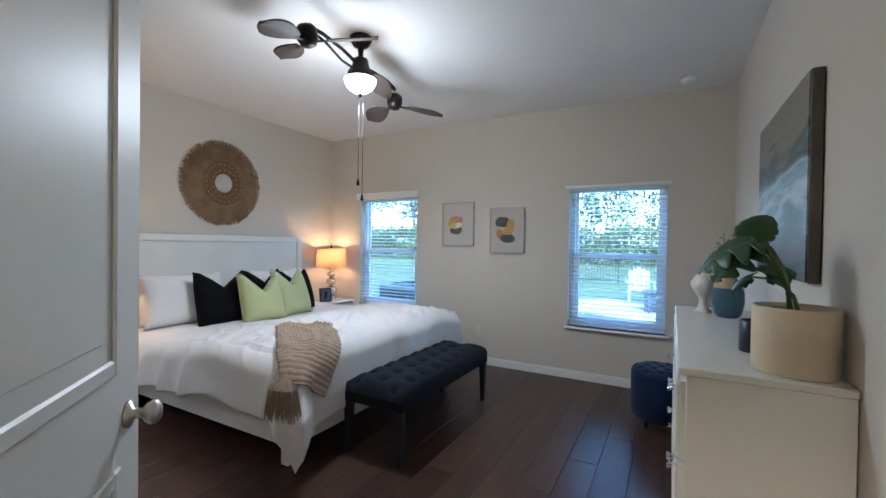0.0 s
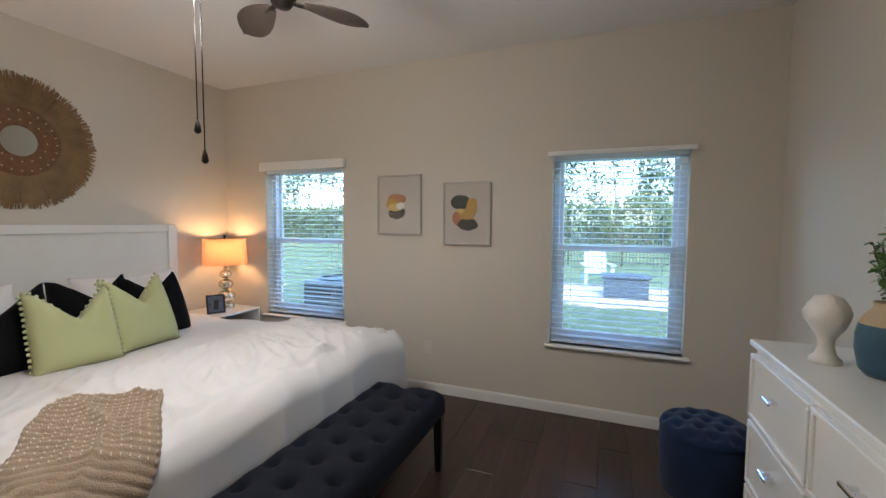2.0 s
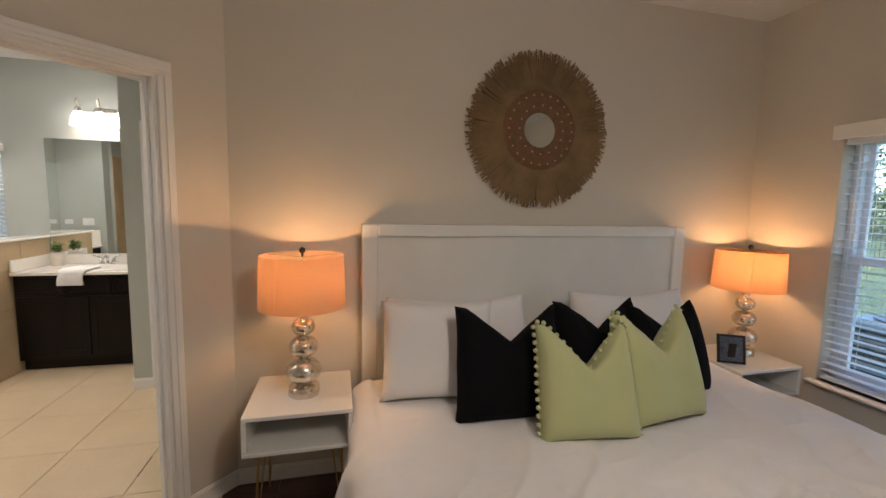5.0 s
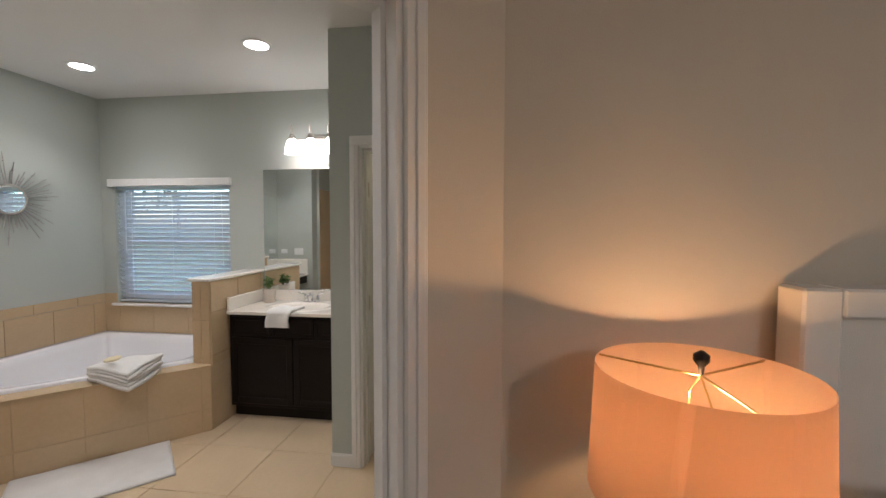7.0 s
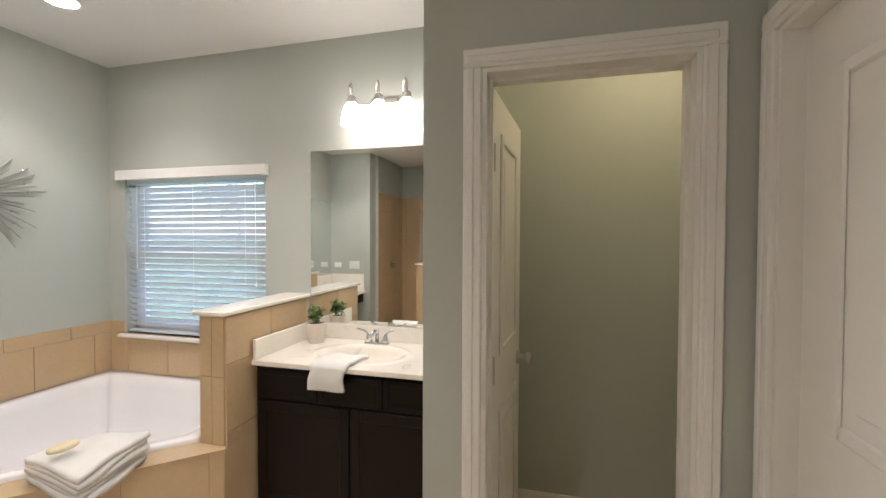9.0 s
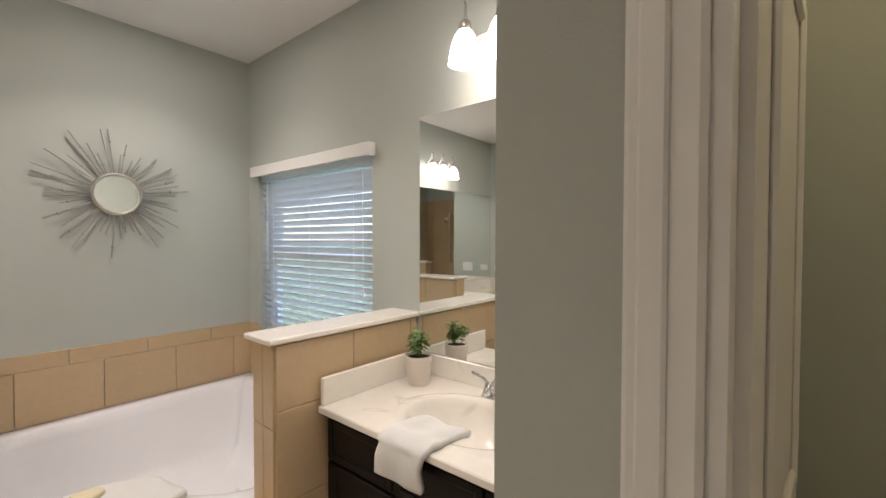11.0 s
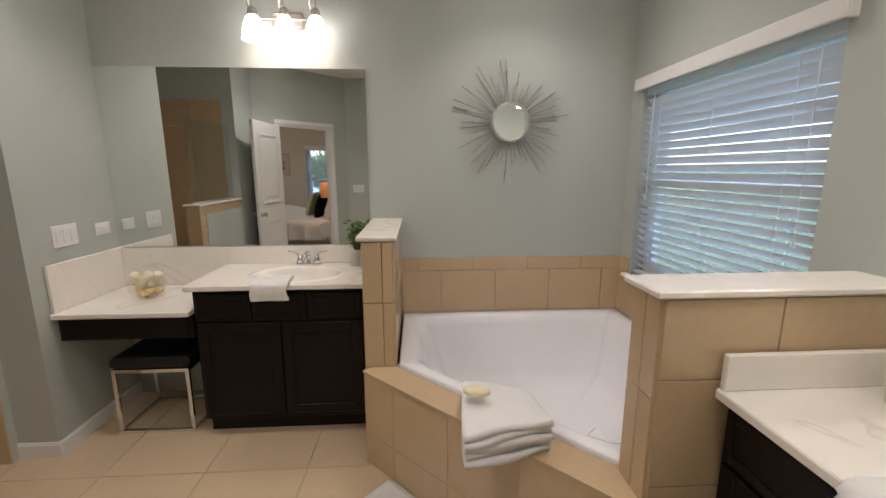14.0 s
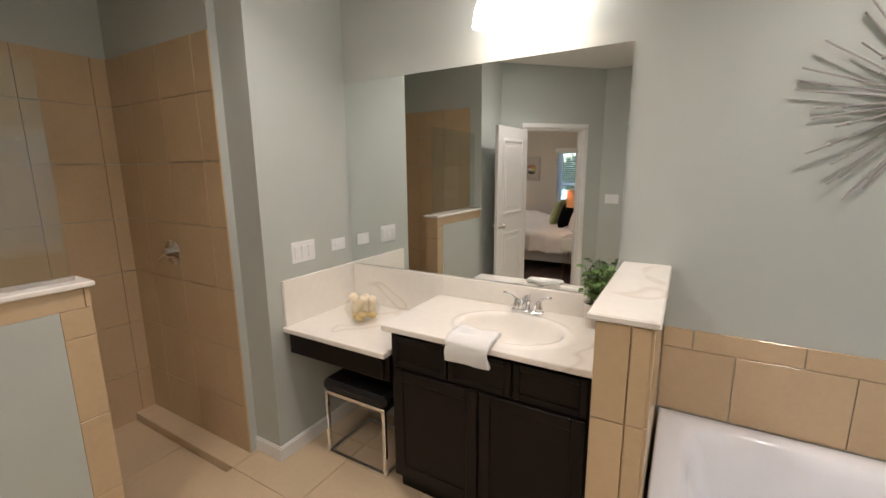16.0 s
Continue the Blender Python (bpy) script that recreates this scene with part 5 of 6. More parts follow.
part("deck_ledge", bm, M_WTILE, deck, "tan tile ledge")
tile_face(deck, pose(-5.172, YS, TUB + 0.02, 0, 0, 180), 1.463, 0.285, 0.36, 0.285, 0.1)
tile_face(deck, pose(-5.172, YS, TUB + 0.305, 0, 0, 180), 1.463, 0.085, 0.36, 0.085, 0.25)
tile_face(deck, pose(XW, YS + 0.01, TUB + 0.02, 0, 0, 90) @ pose(0, 0, 0), 1.485, 0.285, 0.36, 0.285, 0.2)
tile_face(deck, pose(XW, YS + 0.01, TUB + 0.305, 0, 0, 90), 0.13, 0.085, 0.36, 0.085, 0.05)

tub = thing("bathtub", "white acrylic corner bathtub with a wide rim and seat", "bathtub")
poly = [Vector(p) for p in ((-5.182, YS + 0.012), (-5.182, -1.655), (-5.925, -0.912), (XW + 0.012, -0.912), (XW + 0.012, YS + 0.012))]
cen = Vector((-5.98, -1.68))


def edge_r(a):
    d = Vector((math.cos(a), math.sin(a)))
    best = 9.0
    for p, q in zip(poly, poly[1:] + poly[:1]):
        e = q - p
        den = d.x * e.y - d.y * e.x
        if abs(den) < 1e-9:
            continue
        t = ((p - cen).x * e.y - (p - cen).y * e.x) / den
        s = ((p - cen).x * d.y - (p - cen).y * d.x) / den
        if t > 0 and -1e-6 <= s <= 1 + 1e-6:
            best = min(best, t)
    return best


def tub_ring(k, z, soft):
    n = 120
    corner = [math.atan2((p - cen).y, (p - cen).x) for p in poly]
    angs = sorted([2 * math.pi * i / n - math.pi for i in range(n)] + corner)
    raw = [edge_r(a) for a in angs]
    if soft:
        for _ in range(soft):
            raw = [(raw[i - 1] + raw[i] * 2 + raw[(i + 1) % len(raw)]) / 4 for i in range(len(raw))]
    return [Vector((cen.x + math.cos(a) * r * k, cen.y + math.sin(a) * r * k, z)) for a, r in zip(angs, raw)]


bm = bmesh.new()
rings = [[bm.verts.new(p) for p in tub_ring(*s)] for s in ((1.0, TUB - 0.004, 0), (1.0, TUB + 0.016, 0), (0.99, TUB + 0.022, 0), (0.90, TUB + 0.022, 4), (0.875, TUB + 0.012, 8), (0.85, TUB - 0.04, 12), (0.80, 0.30, 16), (0.74, 0.16, 20), (0.66, 0.105, 24), (0.5, 0.09, 30), (0.2, 0.085, 40))]
for p, q in zip(rings, rings[1:]):
    for i in range(len(p)):
        bm.faces.new((p[i], p[(i + 1) % len(p)], q[(i + 1) % len(p)], q[i]))
bm.faces.new(rings[-1])
part("basin", bm, M_TUB, tub, smooth=True)
part("seat", boxes(((-6.50, -1.42, 0.10), (-6.02, -1.05, 0.33)), bevel=0.05), M_TUB, tub, "moulded seat")
part("overflow", lathe([(0, 0), (0.035, 0), (0.035, 0.01), (0.02, 0.016), (0, 0.016)], 20, caps=False, m=pose(-6.18, -0.985, 0.44, 70, 0, 0)), M_CHROME, tub, "chrome overflow plate", True)

# folded towels and soap on the ledge
stack = thing("towel_stack", "stack of folded white bath towels on the tub ledge", "towels", pose(-5.53, -1.10, TUB + 0.016))
CORNERS = (Vector((0.075, -0.217)), Vector((-0.165, -0.135)), Vector((-0.205, 0.125)), Vector((0.115, 0.145)))
for k in range(5):
    def fold(u, v, k=k):
        """A cloth folded to an uneven square: u from the narrow end to the layered side, v across it."""
        a, b, c, d = CORNERS
        p = a.lerp(b, v).lerp(d.lerp(c, v), u)
        mid = (a + b + c + d) / 4
        p = mid + (p - mid) * (1 - 0.012 * (4 - k) * (k % 2) - 0.06 * (abs(2 * u - 1) * abs(2 * v - 1)) ** 4)
        p.y += 0.008 * math.sin(k * 2.4 + v * 4) * u
        out_ = max(0.0, (p.x - 5.53 + p.y - 1.10 + 6.66) * 0.7071)
        thin = 0.75 + 0.25 * u
        return Vector((p.x, p.y, 0.016 + 0.025 * k * thin - 0.16 * out_ - 0.4 * out_ * out_ + 0.003 * math.sin(u * 7 + v * 9 + k)))
    part("folded_towel", slab(fold, 22, 18, 0.022), M_TERRY, stack, smooth=True)
bm = bmesh.new()
bmesh.ops.create_uvsphere(bm, u_segments=24, v_segments=12, radius=1)
for v in bm.verts:
    v.co = Vector((v.co.x * 0.052, v.co.y * 0.03, math.copysign(abs(v.co.z) ** 0.7, v.co.z) * 0.014))
so = part("soap", bm, M_SOAP, smooth=True)
so.matrix_world = pose(-5.490, -1.135, TUB + 0.158, 5, -4, 160)
tagged(so, "oval cream soap bar on the towel stack", "soap")
mt = part("bath_mat", slab(lambda u, v: Vector(((u - 0.5) * 0.80, (v - 0.5) * 0.50, 0.016 + 0.004 * noise.noise(Vector((u * 8, v * 8, 1))))), 30, 20, 0.014), M_MAT, smooth=True)
mt.matrix_world = pose(-5.24, -1.03, 0.0, 0, 0, -45)
tagged(mt, "white cotton bath mat in front of the tub", "bath mat")

# starburst mirror
sb = thing("starburst_mirror", "round starburst mirror with silver metal rays on the wall", "mirror", pose(-5.86, YS, 1.742, -90))
part("mirror_disc", lathe([(0, 0.03), (0.105, 0.03)], 48, caps=False), M_MIRROR, sb)
part("rim", lathe([(0.105, 0.02), (0.105, 0.034), (0.113, 0.037), (0.121, 0.032), (0.121, 0.02)], 48, caps=False), M_NICKEL, sb, "silver rim", True)
random.seed(9)
for i in range(50):
    a = 2 * math.pi * i / 50 + random.uniform(-0.06, 0.06)
    r0, r1 = 0.118, random.choice((0.375, 0.35, 0.31, 0.30, 0.25, 0.22)) + random.uniform(-0.015, 0.012)
    d = Vector((math.cos(a), math.sin(a), 0))
    lift = Vector((0, 0, 0.022 + random.uniform(-0.012, 0.014)))
    bm = tube([d * r0 + Vector((0, 0, 0.022)), d * (r0 + r1) * 0.5 + lift, d * r1 + lift], 0.0042, 6)
    if i % 2 == 0:
        bmesh.ops.create_icosphere(bm, subdivisions=1, radius=0.0095, matrix=Matrix.Translation(d * (r1 - random.uniform(0.02, 0.10)) + lift))
    part("ray", bm, M_RAY, sb)

# second vanity on the window wall
vanity_cabinet(pose(-6.105, -0.735, 0, 0, 0, 90), "vanity_cabinet", 1.073, 0.525, CT - 0.03, 2, "espresso vanity cabinet beside the partition wall")
sink_top(pose(-6.085, -0.735, 0, 0, 0, 90), "sink_countertop", 1.073, 0.548, CT, 0.495, 0.25, 0.235, 0.17, "cream cultured marble sink top with an oval bowl")
tagged(part("backsplash", boxes(((XW + 0.002, -0.733, CT), (XW + 0.02, YP - 0.002, 0.965)), ((XW + 0.02, -0.733, CT), (-6.09, -0.714, 0.975)), bevel=0.003), M_COUNTER), "cream marble backsplash around the second sink", "backsplash", kind="structure")
wall_mirror((XW + 0.004, -0.73, 0.968), (XW + 0.009, YP - 0.006, 2.05), "large frameless plate mirror above the second vanity")
vanity_light(pose(XW, -0.225, 2.30, 0, 0, 90), "lit three-shade nickel vanity light above the mirror")
faucet(pose(-6.545, -0.24, CT, 0, 0, 90))
hand_towel(pose(-6.085, -0.285, CT, 0, 0, 90), 0.19, 0.14, 0.135, "folded white terry towel hanging over the counter", 0.5)
herb(pose(-6.495, -0.612, CT), "small green succulent in a blush white pot", 66, 0.045, 0.105, 0.056, 0.122, leaf=0.019)

# recessed ceiling lights; the fourth is unseen, added on the others' grid for brighter walls
for x, y in ((-5.91, -1.75), (-5.735, -0.22), (-4.09, -1.54), (-3.95, -0.05)):
    o = thing("recessed_light", "lit recessed ceiling light with a white ring", "ceiling light", pose(x, y, TOP), group="recessed lights")
    part("ring", lathe([(0.072, -0.001), (0.074, -0.007), (0.09, -0.008), (0.098, -0.001)], 40, caps=False), M_TRIM, o, smooth=True)
    part("lens", lathe([(0, -0.004), (0.073, -0.004)], 32, caps=False), M_CAN, o, "glowing lens")
    cl = new("can_light", bpy.data.lights.new("can_light", "SPOT"))
    cl.data.spot_size, cl.data.spot_blend = radians(125), 0.7
    cl.data.energy, cl.data.color, cl.data.shadow_soft_size = CAN_W, (1.0, 0.90, 0.80), 0.07
    cl.location = (x, y, TOP - 0.012)

# toilet room ceiling light, out of sight above its door
tl = thing("ceiling_light", "small lit glass ceiling light in the toilet room", "ceiling light", pose(-6.1, 1.25, TOP))
part("base_ring", lathe([(0.0, 0), (0.13, 0), (0.13, -0.02), (0.11, -0.025)], 32, caps=False), M_NICKEL, tl, smooth=True)
part("glass_dome", lathe([(0.12, -0.022), (0.105, -0.06), (0.06, -0.085), (0, -0.092)], 32, caps=False), glow("lit amber dome", (1.0, 0.78, 0.46), 17), tl, "lit glass dome", True)

# shower
sh = thing("shower_tiling", "tan tiled shower enclosure walls", "shower", kind="structure")
tile_face(sh, pose(-2.195, -1.735, -0.05, 0, 0, 180), 1.03, 2.25, 0.33, 0.33, 0.1)
tile_face(sh, pose(-2.195, -0.2, -0.05, 0, 0, -90), 1.535, 2.25, 0.33, 0.33, 0.2)
tile_face(sh, pose(-3.16, -0.2, -0.05), 0.965, 2.25, 0.33, 0.33)
hw = half_wall("half_wall_3", (-3.29, -1.12, 0), (-3.16, -0.2, 0), 1.15, (-3.305, -1.135, -3.145, -0.2), "half wall of the shower, painted sage with tan tile trim")
part("painted_face", boxes(((-3.2915, -1.02, -0.05), (-3.279, -0.2, 1.05))), M_SAGE, hw, "sage painted face")
tile_face(hw, pose(-3.28, -0.2, 1.05, 0, 0, -90), 0.92, 0.08, 0.3, 0.08)
tile_face(hw, pose(-3.28, -1.02, -0.05, 0, 0, -90), 0.10, 1.10, 0.10, 0.33)
tile_face(hw, pose(-3.288, -1.111, -0.05), 0.126, 1.178, 0.126, 0.33)
gp = thing("shower_screen", "clear glass shower screen standing on the half wall", "shower screen")
o = part("glass_panel", boxes(((-3.229, -1.09, 1.165), (-3.221, -0.24, 1.93))), M_GLASS, gp)
o.visible_shadow = False
part("channel", boxes(((-3.235, -1.10, 1.15), (-3.215, -0.21, 1.165)), bevel=0.002), M_NICKEL, gp, "satin metal channel")
vl = thing("shower_valve", "round nickel shower valve with a lever on the tiled wall", "shower valve", pose(-2.69, -1.727, 1.10, -90))
part("escutcheon", lathe([(0, 0), (0.075, 0), (0.072, 0.008), (0.03, 0.014), (0.028, 0.045), (0, 0.05)], 32, caps=False), M_CHROME, vl, smooth=True)
part("lever", tube([(0, 0, 0.04), (0.03, 0.02, 0.05), (0.075, 0.05, 0.05)], 0.009, 10, r_end=0.007), M_CHROME, vl, smooth=True)
hs = thing("shower_rail", "nickel slide rail with a hand shower on the tile", "hand shower", pose(-2.24, -0.75, 1.1))
part("rail", tube([(0, 0, 0), (0, 0, 0.85)], 0.01, 10), M_NICKEL, hs)
part("shower_head", lathe([(0.012, 0), (0.02, 0.05), (0.05, 0.08), (0.052, 0.09), (0, 0.092)], 24, m=pose(-0.03, 0, 0.78, 0, -120, 0)), M_NICKEL, hs, smooth=True)
for z in (0.0, 0.85):
    part("bracket", boxes(((-0.012, -0.012, z - 0.012), (0.042, 0.012, z + 0.012)), bevel=0.003), M_NICKEL, hs)


# ---- bedroom: fan, wall pieces, small things ----
FX, FY = -1.93, 2.57
fan = thing("ceiling_fan", "bronze twin-head ceiling fan with palm-leaf blades and a lit bowl", "ceiling fan", pose(FX, FY, 0))
part("canopy", lathe([(0.0, TOP), (0.075, TOP), (0.075, TOP - 0.02), (0.05, TOP - 0.06), (0.02, TOP - 0.075), (0.016, TOP - 0.14)], 28, caps=False), M_BRONZE, fan, smooth=True)
part("hub", lathe([(0.016, TOP - 0.13), (0.05, TOP - 0.15), (0.06, TOP - 0.20), (0.085, TOP - 0.24), (0.09, TOP - 0.285), (0.0, TOP - 0.29)], 28, caps=False), M_BRONZE, fan, smooth=True)
part("bowl", lathe([(0.108, TOP - 0.285), (0.105, TOP - 0.31), (0.085, TOP - 0.345), (0.045, TOP - 0.372), (0.0, TOP - 0.38)], 36, caps=False), M_FANOPAL, fan, "lit alabaster glass bowl", True)
part("finial", lathe([(0.0, TOP - 0.41), (0.008, TOP - 0.402), (0.014, TOP - 0.39), (0.01, TOP - 0.378), (0, TOP - 0.376)], 16, caps=False), M_BRONZE, fan, smooth=True)


def blade_fn(u, v):
    s = 0.10 + u * 0.30
    w = 0.165 * math.sin(math.pi * min(1, (u * 0.88 + 0.12))) ** 0.55 * (0.45 + 0.75 * u ** 0.7 if u < 0.8 else 1.08 - 0.4 * (u - 0.8))
    y = (v - 0.5) * w
    return Vector((s, y, 0.010 * math.cos(v * math.pi * 2) * 0.5 + 0.25 * y + 0.003 * math.sin(v * 40)))


for sgn, spin in ((1, 40), (-1, 42)):
    hx, hy, hz = -0.08 if sgn > 0 else 0.04, sgn * 0.51, TOP - (0.27 if sgn > 0 else 0.225)
    bm = tube([(0, 0, TOP - 0.20), (hx * 0.35, hy * 0.35, TOP - 0.165), (hx * 0.75, hy * 0.75, TOP - 0.15), (hx, hy, TOP - 0.165)], 0.012, 10)
    tube([(0, 0, TOP - 0.24), (hx * 0.4, hy * 0.4, TOP - 0.235), (hx * 0.7, hy * 0.7, TOP - 0.19), (hx, hy, TOP - 0.175)], 0.009, 10, bm)
    part("arm", bm, M_BRONZE, fan, "scrolled bronze arm", True)
    tiltm = pose(hx, hy, hz, -sgn * 14, 0, 0)
    mo = part("motor", lathe([(0, 0.06), (0.04, 0.06), (0.058, 0.04), (0.062, -0.01), (0.045, -0.05), (0.02, -0.062), (0, -0.064)], 28, caps=False), M_BRONZE, fan, "ribbed bronze motor", True)
    mo.matrix_local = tiltm
    for k in range(3):
        bm = sheet(blade_fn, 18, 14)
        bmesh.ops.recalc_face_normals(bm, faces=bm.faces)
        bmesh.ops.solidify(bm, geom=bm.faces[:], thickness=0.006)
        b = part("blade", bm, M_BLADE, fan, "dark palm-leaf blade", True)
        b.matrix_local = tiltm @ pose(0, 0, -0.03, 0, 0, spin + 120 * k)
        ir = part("blade_iron", boxes(((0.04, -0.012, -0.034), (0.15, 0.012, -0.026)), bevel=0.003), M_BRONZE, fan)
        ir.matrix_local = tiltm @ pose(0, 0, 0, 0, 0, spin + 120 * k)
for x, y, z in ((0.03, -0.005, 1.645), (-0.02, 0.01, 1.755)):
    bm = tube([(x, y, TOP - 0.29), (x, y, z + 0.03)], 0.0022, 6)
    lathe([(0.002, z + 0.035), (0.009, z + 0.012), (0.012, z - 0.008), (0.006, z - 0.016), (0, z - 0.017)], 14, bm, pose(x, y, 0), caps=False)
    part("pull_chain", bm, M_BRONZE, fan, "beaded pull chain with a dark fob", True)
# downward spot under the lit bowl, stronger than the bowl to make up for daylight
fl = new("fan_light", bpy.data.lights.new("fan_light", "SPOT"))
fl.data.spot_size, fl.data.spot_blend = radians(172), 0.6
fl.data.energy, fl.data.color, fl.data.shadow_soft_size = FAN_W, (1.0, 0.90, 0.80), 0.06
fl.location = (FX, FY, TOP - 0.46)
# added fill lamp in the air below the bowl, brightens ceiling and upper walls
fu = new("fan_fill", bpy.data.lights.new("fan_fill", "POINT"))
fu.data.energy, fu.data.color, fu.data.shadow_soft_size = FAN_FILL_W, (1.0, 0.86, 0.70), 0.14
fu.location = (FX, FY, TOP - 0.64)

# hallway ceiling light behind the entry door
hl = thing("ceiling_light", "lit warm glass dome on the hallway ceiling", "ceiling light", pose(-0.2, -0.75, TOP))
part("base_ring", lathe([(0.0, 0), (0.16, 0), (0.16, -0.02), (0.14, -0.028)], 32, caps=False), M_NICKEL, hl, smooth=True)
part("glass_dome", lathe([(0.15, -0.024), (0.13, -0.07), (0.075, -0.10), (0, -0.11)], 32, caps=False), glow("lit hallway dome", (1.0, 0.74, 0.42), 48), hl, "lit glass dome", True)

# raffia sunburst mirror over the bed
rm = thing("raffia_mirror", "round mirror in a wide brown raffia fringe above the headboard", "mirror", pose(XH, 3.05, 1.945, 0, 90, 0))
part("mirror_disc", lathe([(0, 0.034), (0.098, 0.034)], 40, caps=False), M_MIRROR, rm)
part("woven_ring", lathe([(0.098, 0.02), (0.098, 0.04), (0.13, 0.052), (0.19, 0.045), (0.235, 0.03), (0.24, 0.012)], 72, caps=False), M_RATTAN, rm, "woven grass ring", True)
random.seed(12)
bm = bmesh.new()
for layer, (r0, r1, n) in enumerate(((0.20, 0.44, 420), (0.20, 0.425, 420))):
    for i in range(n):
        a = 2 * math.pi * (i + random.uniform(-0.4, 0.4)) / n
        r = r1 + random.uniform(-0.025, 0.012)
        wdt = random.uniform(0.0025, 0.0048)
        z0, z1 = 0.026 + 0.008 * layer, 0.012 + 0.012 * random.random() + 0.008 * layer
        d, s = Vector((math.cos(a), math.sin(a), 0)), Vector((-math.sin(a), math.cos(a), 0))
        bend = s * random.uniform(-0.012, 0.012)
        q = [d * r0 + s * wdt * 0.7 + Vector((0, 0, z0)), d * r0 - s * wdt * 0.7 + Vector((0, 0, z0)), d * r + bend - s * wdt + Vector((0, 0, z1)), d * r + bend + s * wdt + Vector((0, 0, z1 + 0.002))]
        bm.faces.new([bm.verts.new(p) for p in q])
o = part("raffia_fringe", bm, M_RAFFIA, rm, "brown raffia fringe")
o["kind"] = "stuff"
part("fringe_backing", lathe([(0.1, 0.004), (0.40, 0.008), (0.40, 0.003)], 64, caps=False), M_RATTAN, rm)
bm0 = bmesh.new()
bmesh.ops.create_icosphere(bm0, subdivisions=1, radius=0.0065)
for v in bm0.verts:
    v.co.z *= 0.6
bead = part("shell_bead", bm0, M_SHELL, rm, smooth=True)
for ring, (r, n) in enumerate(((0.135, 16), (0.195, 24))):
    for i in range(n):
        a = 2 * math.pi * i / n
        o = bead if (ring == 0 and i == 0) else new("shell_bead", bead.data)
        o.parent = rm
        o.location = (r * math.cos(a), r * math.sin(a), 0.056 if ring == 0 else 0.048)


# framed abstract prints
def blob(cx, cz, rx, rz, y, seed, steps=40):
    bm = bmesh.new()
    vs = []
    for i in range(steps):
        a = 2 * math.pi * i / steps
        k = 1 + 0.22 * noise.noise(Vector((math.cos(a) * 1.2 + seed * 7.3, math.sin(a) * 1.2, seed)))
        vs.append(bm.verts.new((cx + rx * k * math.cos(a), y, cz + rz * k * math.sin(a))))
    bm.faces.new(vs)
    return bm


M_PAPER = surf("warm grey paper", (0.56, 0.515, 0.48), 0.7, 0.03, 6, 300, 0.1)
M_FRAMEGREY = surf("pale grey wood frame", (0.44, 0.41, 0.37), 0.5, 0.12, 8, 80, 0.1, stretch=(1, 1, 6))
M_INK = [surf("print " + n, c, 0.7, 0.1, 12, 120, 0.1) for n, c in (("charcoal green", (0.05, 0.055, 0.045)), ("ochre", (0.52, 0.32, 0.08)), ("rust", (0.45, 0.19, 0.09)), ("blush", (0.62, 0.40, 0.28)), ("white", (0.76, 0.74, 0.70)), ("gold", (0.66, 0.50, 0.16)))]


def print_frame(x0, z0, w, h, shapes, label):
    out = thing("framed_print", label, "picture", pose(x0, YN, z0), group="abstract prints")
    f = 0.014
    part("picture_frame", boxes(((0, -0.03, 0), (f, -0.002, h)), ((w - f, -0.03, 0), (w, -0.002, h)), ((f, -0.03, 0), (w - f, -0.002, f)), ((f, -0.03, h - f), (w - f, -0.002, h)), bevel=0.002), M_FRAMEGREY, out)
    part("paper", boxes(((f - 0.002, -0.018, f - 0.002), (w - f + 0.002, -0.004, h - f + 0.002))), M_PAPER, out)
    for k, (cx, cz, rx, rz, col) in enumerate(shapes):
        part("painted_shape", blob(cx * w, cz * h, rx * w, rz * h, -0.0185 - 0.0006 * (k + 1), k + x0), M_INK[col], out)
    g = part("glazing", boxes(((f - 0.001, -0.0265, f - 0.001), (w - f + 0.001, -0.0245, h - f + 0.001))), M_BOWLGLASS, out, "clear glazing")
    g.visible_shadow = False


print_frame(-2.425, 1.325, 0.408, 0.50, [(0.45, 0.60, 0.20, 0.09, 2), (0.34, 0.52, 0.14, 0.10, 1), (0.44, 0.37, 0.19, 0.10, 0), (0.40, 0.46, 0.15, 0.07, 5), (0.53, 0.48, 0.09, 0.06, 4)], "grey-framed abstract print in white, gold and charcoal")
print_frame(-1.820, 1.250, 0.395, 0.50, [(0.36, 0.68, 0.21, 0.11, 0), (0.61, 0.60, 0.11, 0.15, 1), (0.33, 0.42, 0.13, 0.11, 2), (0.54, 0.33, 0.21, 0.10, 0), (0.50, 0.49, 0.17, 0.09, 1), (0.38, 0.54, 0.07, 0.04, 5)], "grey-framed abstract print in charcoal, rust and ochre")

# outlets, smoke alarm
def outlet(m):
    out = thing("wall_outlet", "almond duplex outlet plate low on the wall", "outlet", m)
    part("plate", boxes(((-0.035, -0.006, -0.057), (0.035, 0, 0.057)), bevel=0.003), M_ALMOND, out)
    for z in (-0.021, 0.021):
        part("socket", boxes(((-0.016, -0.008, z - 0.014), (0.016, -0.005, z + 0.014)), bevel=0.003), M_ALMOND, out)


outlet(pose(-1.96, YN, 0.385))
sa = thing("smoke_alarm", "round white smoke alarm on the ceiling", "smoke alarm", pose(0.06, 4.38, TOP))
part("housing", lathe([(0.068, 0), (0.068, -0.012), (0.058, -0.03), (0.03, -0.036), (0, -0.036)], 32, caps=False), M_PLATE, sa, smooth=True)

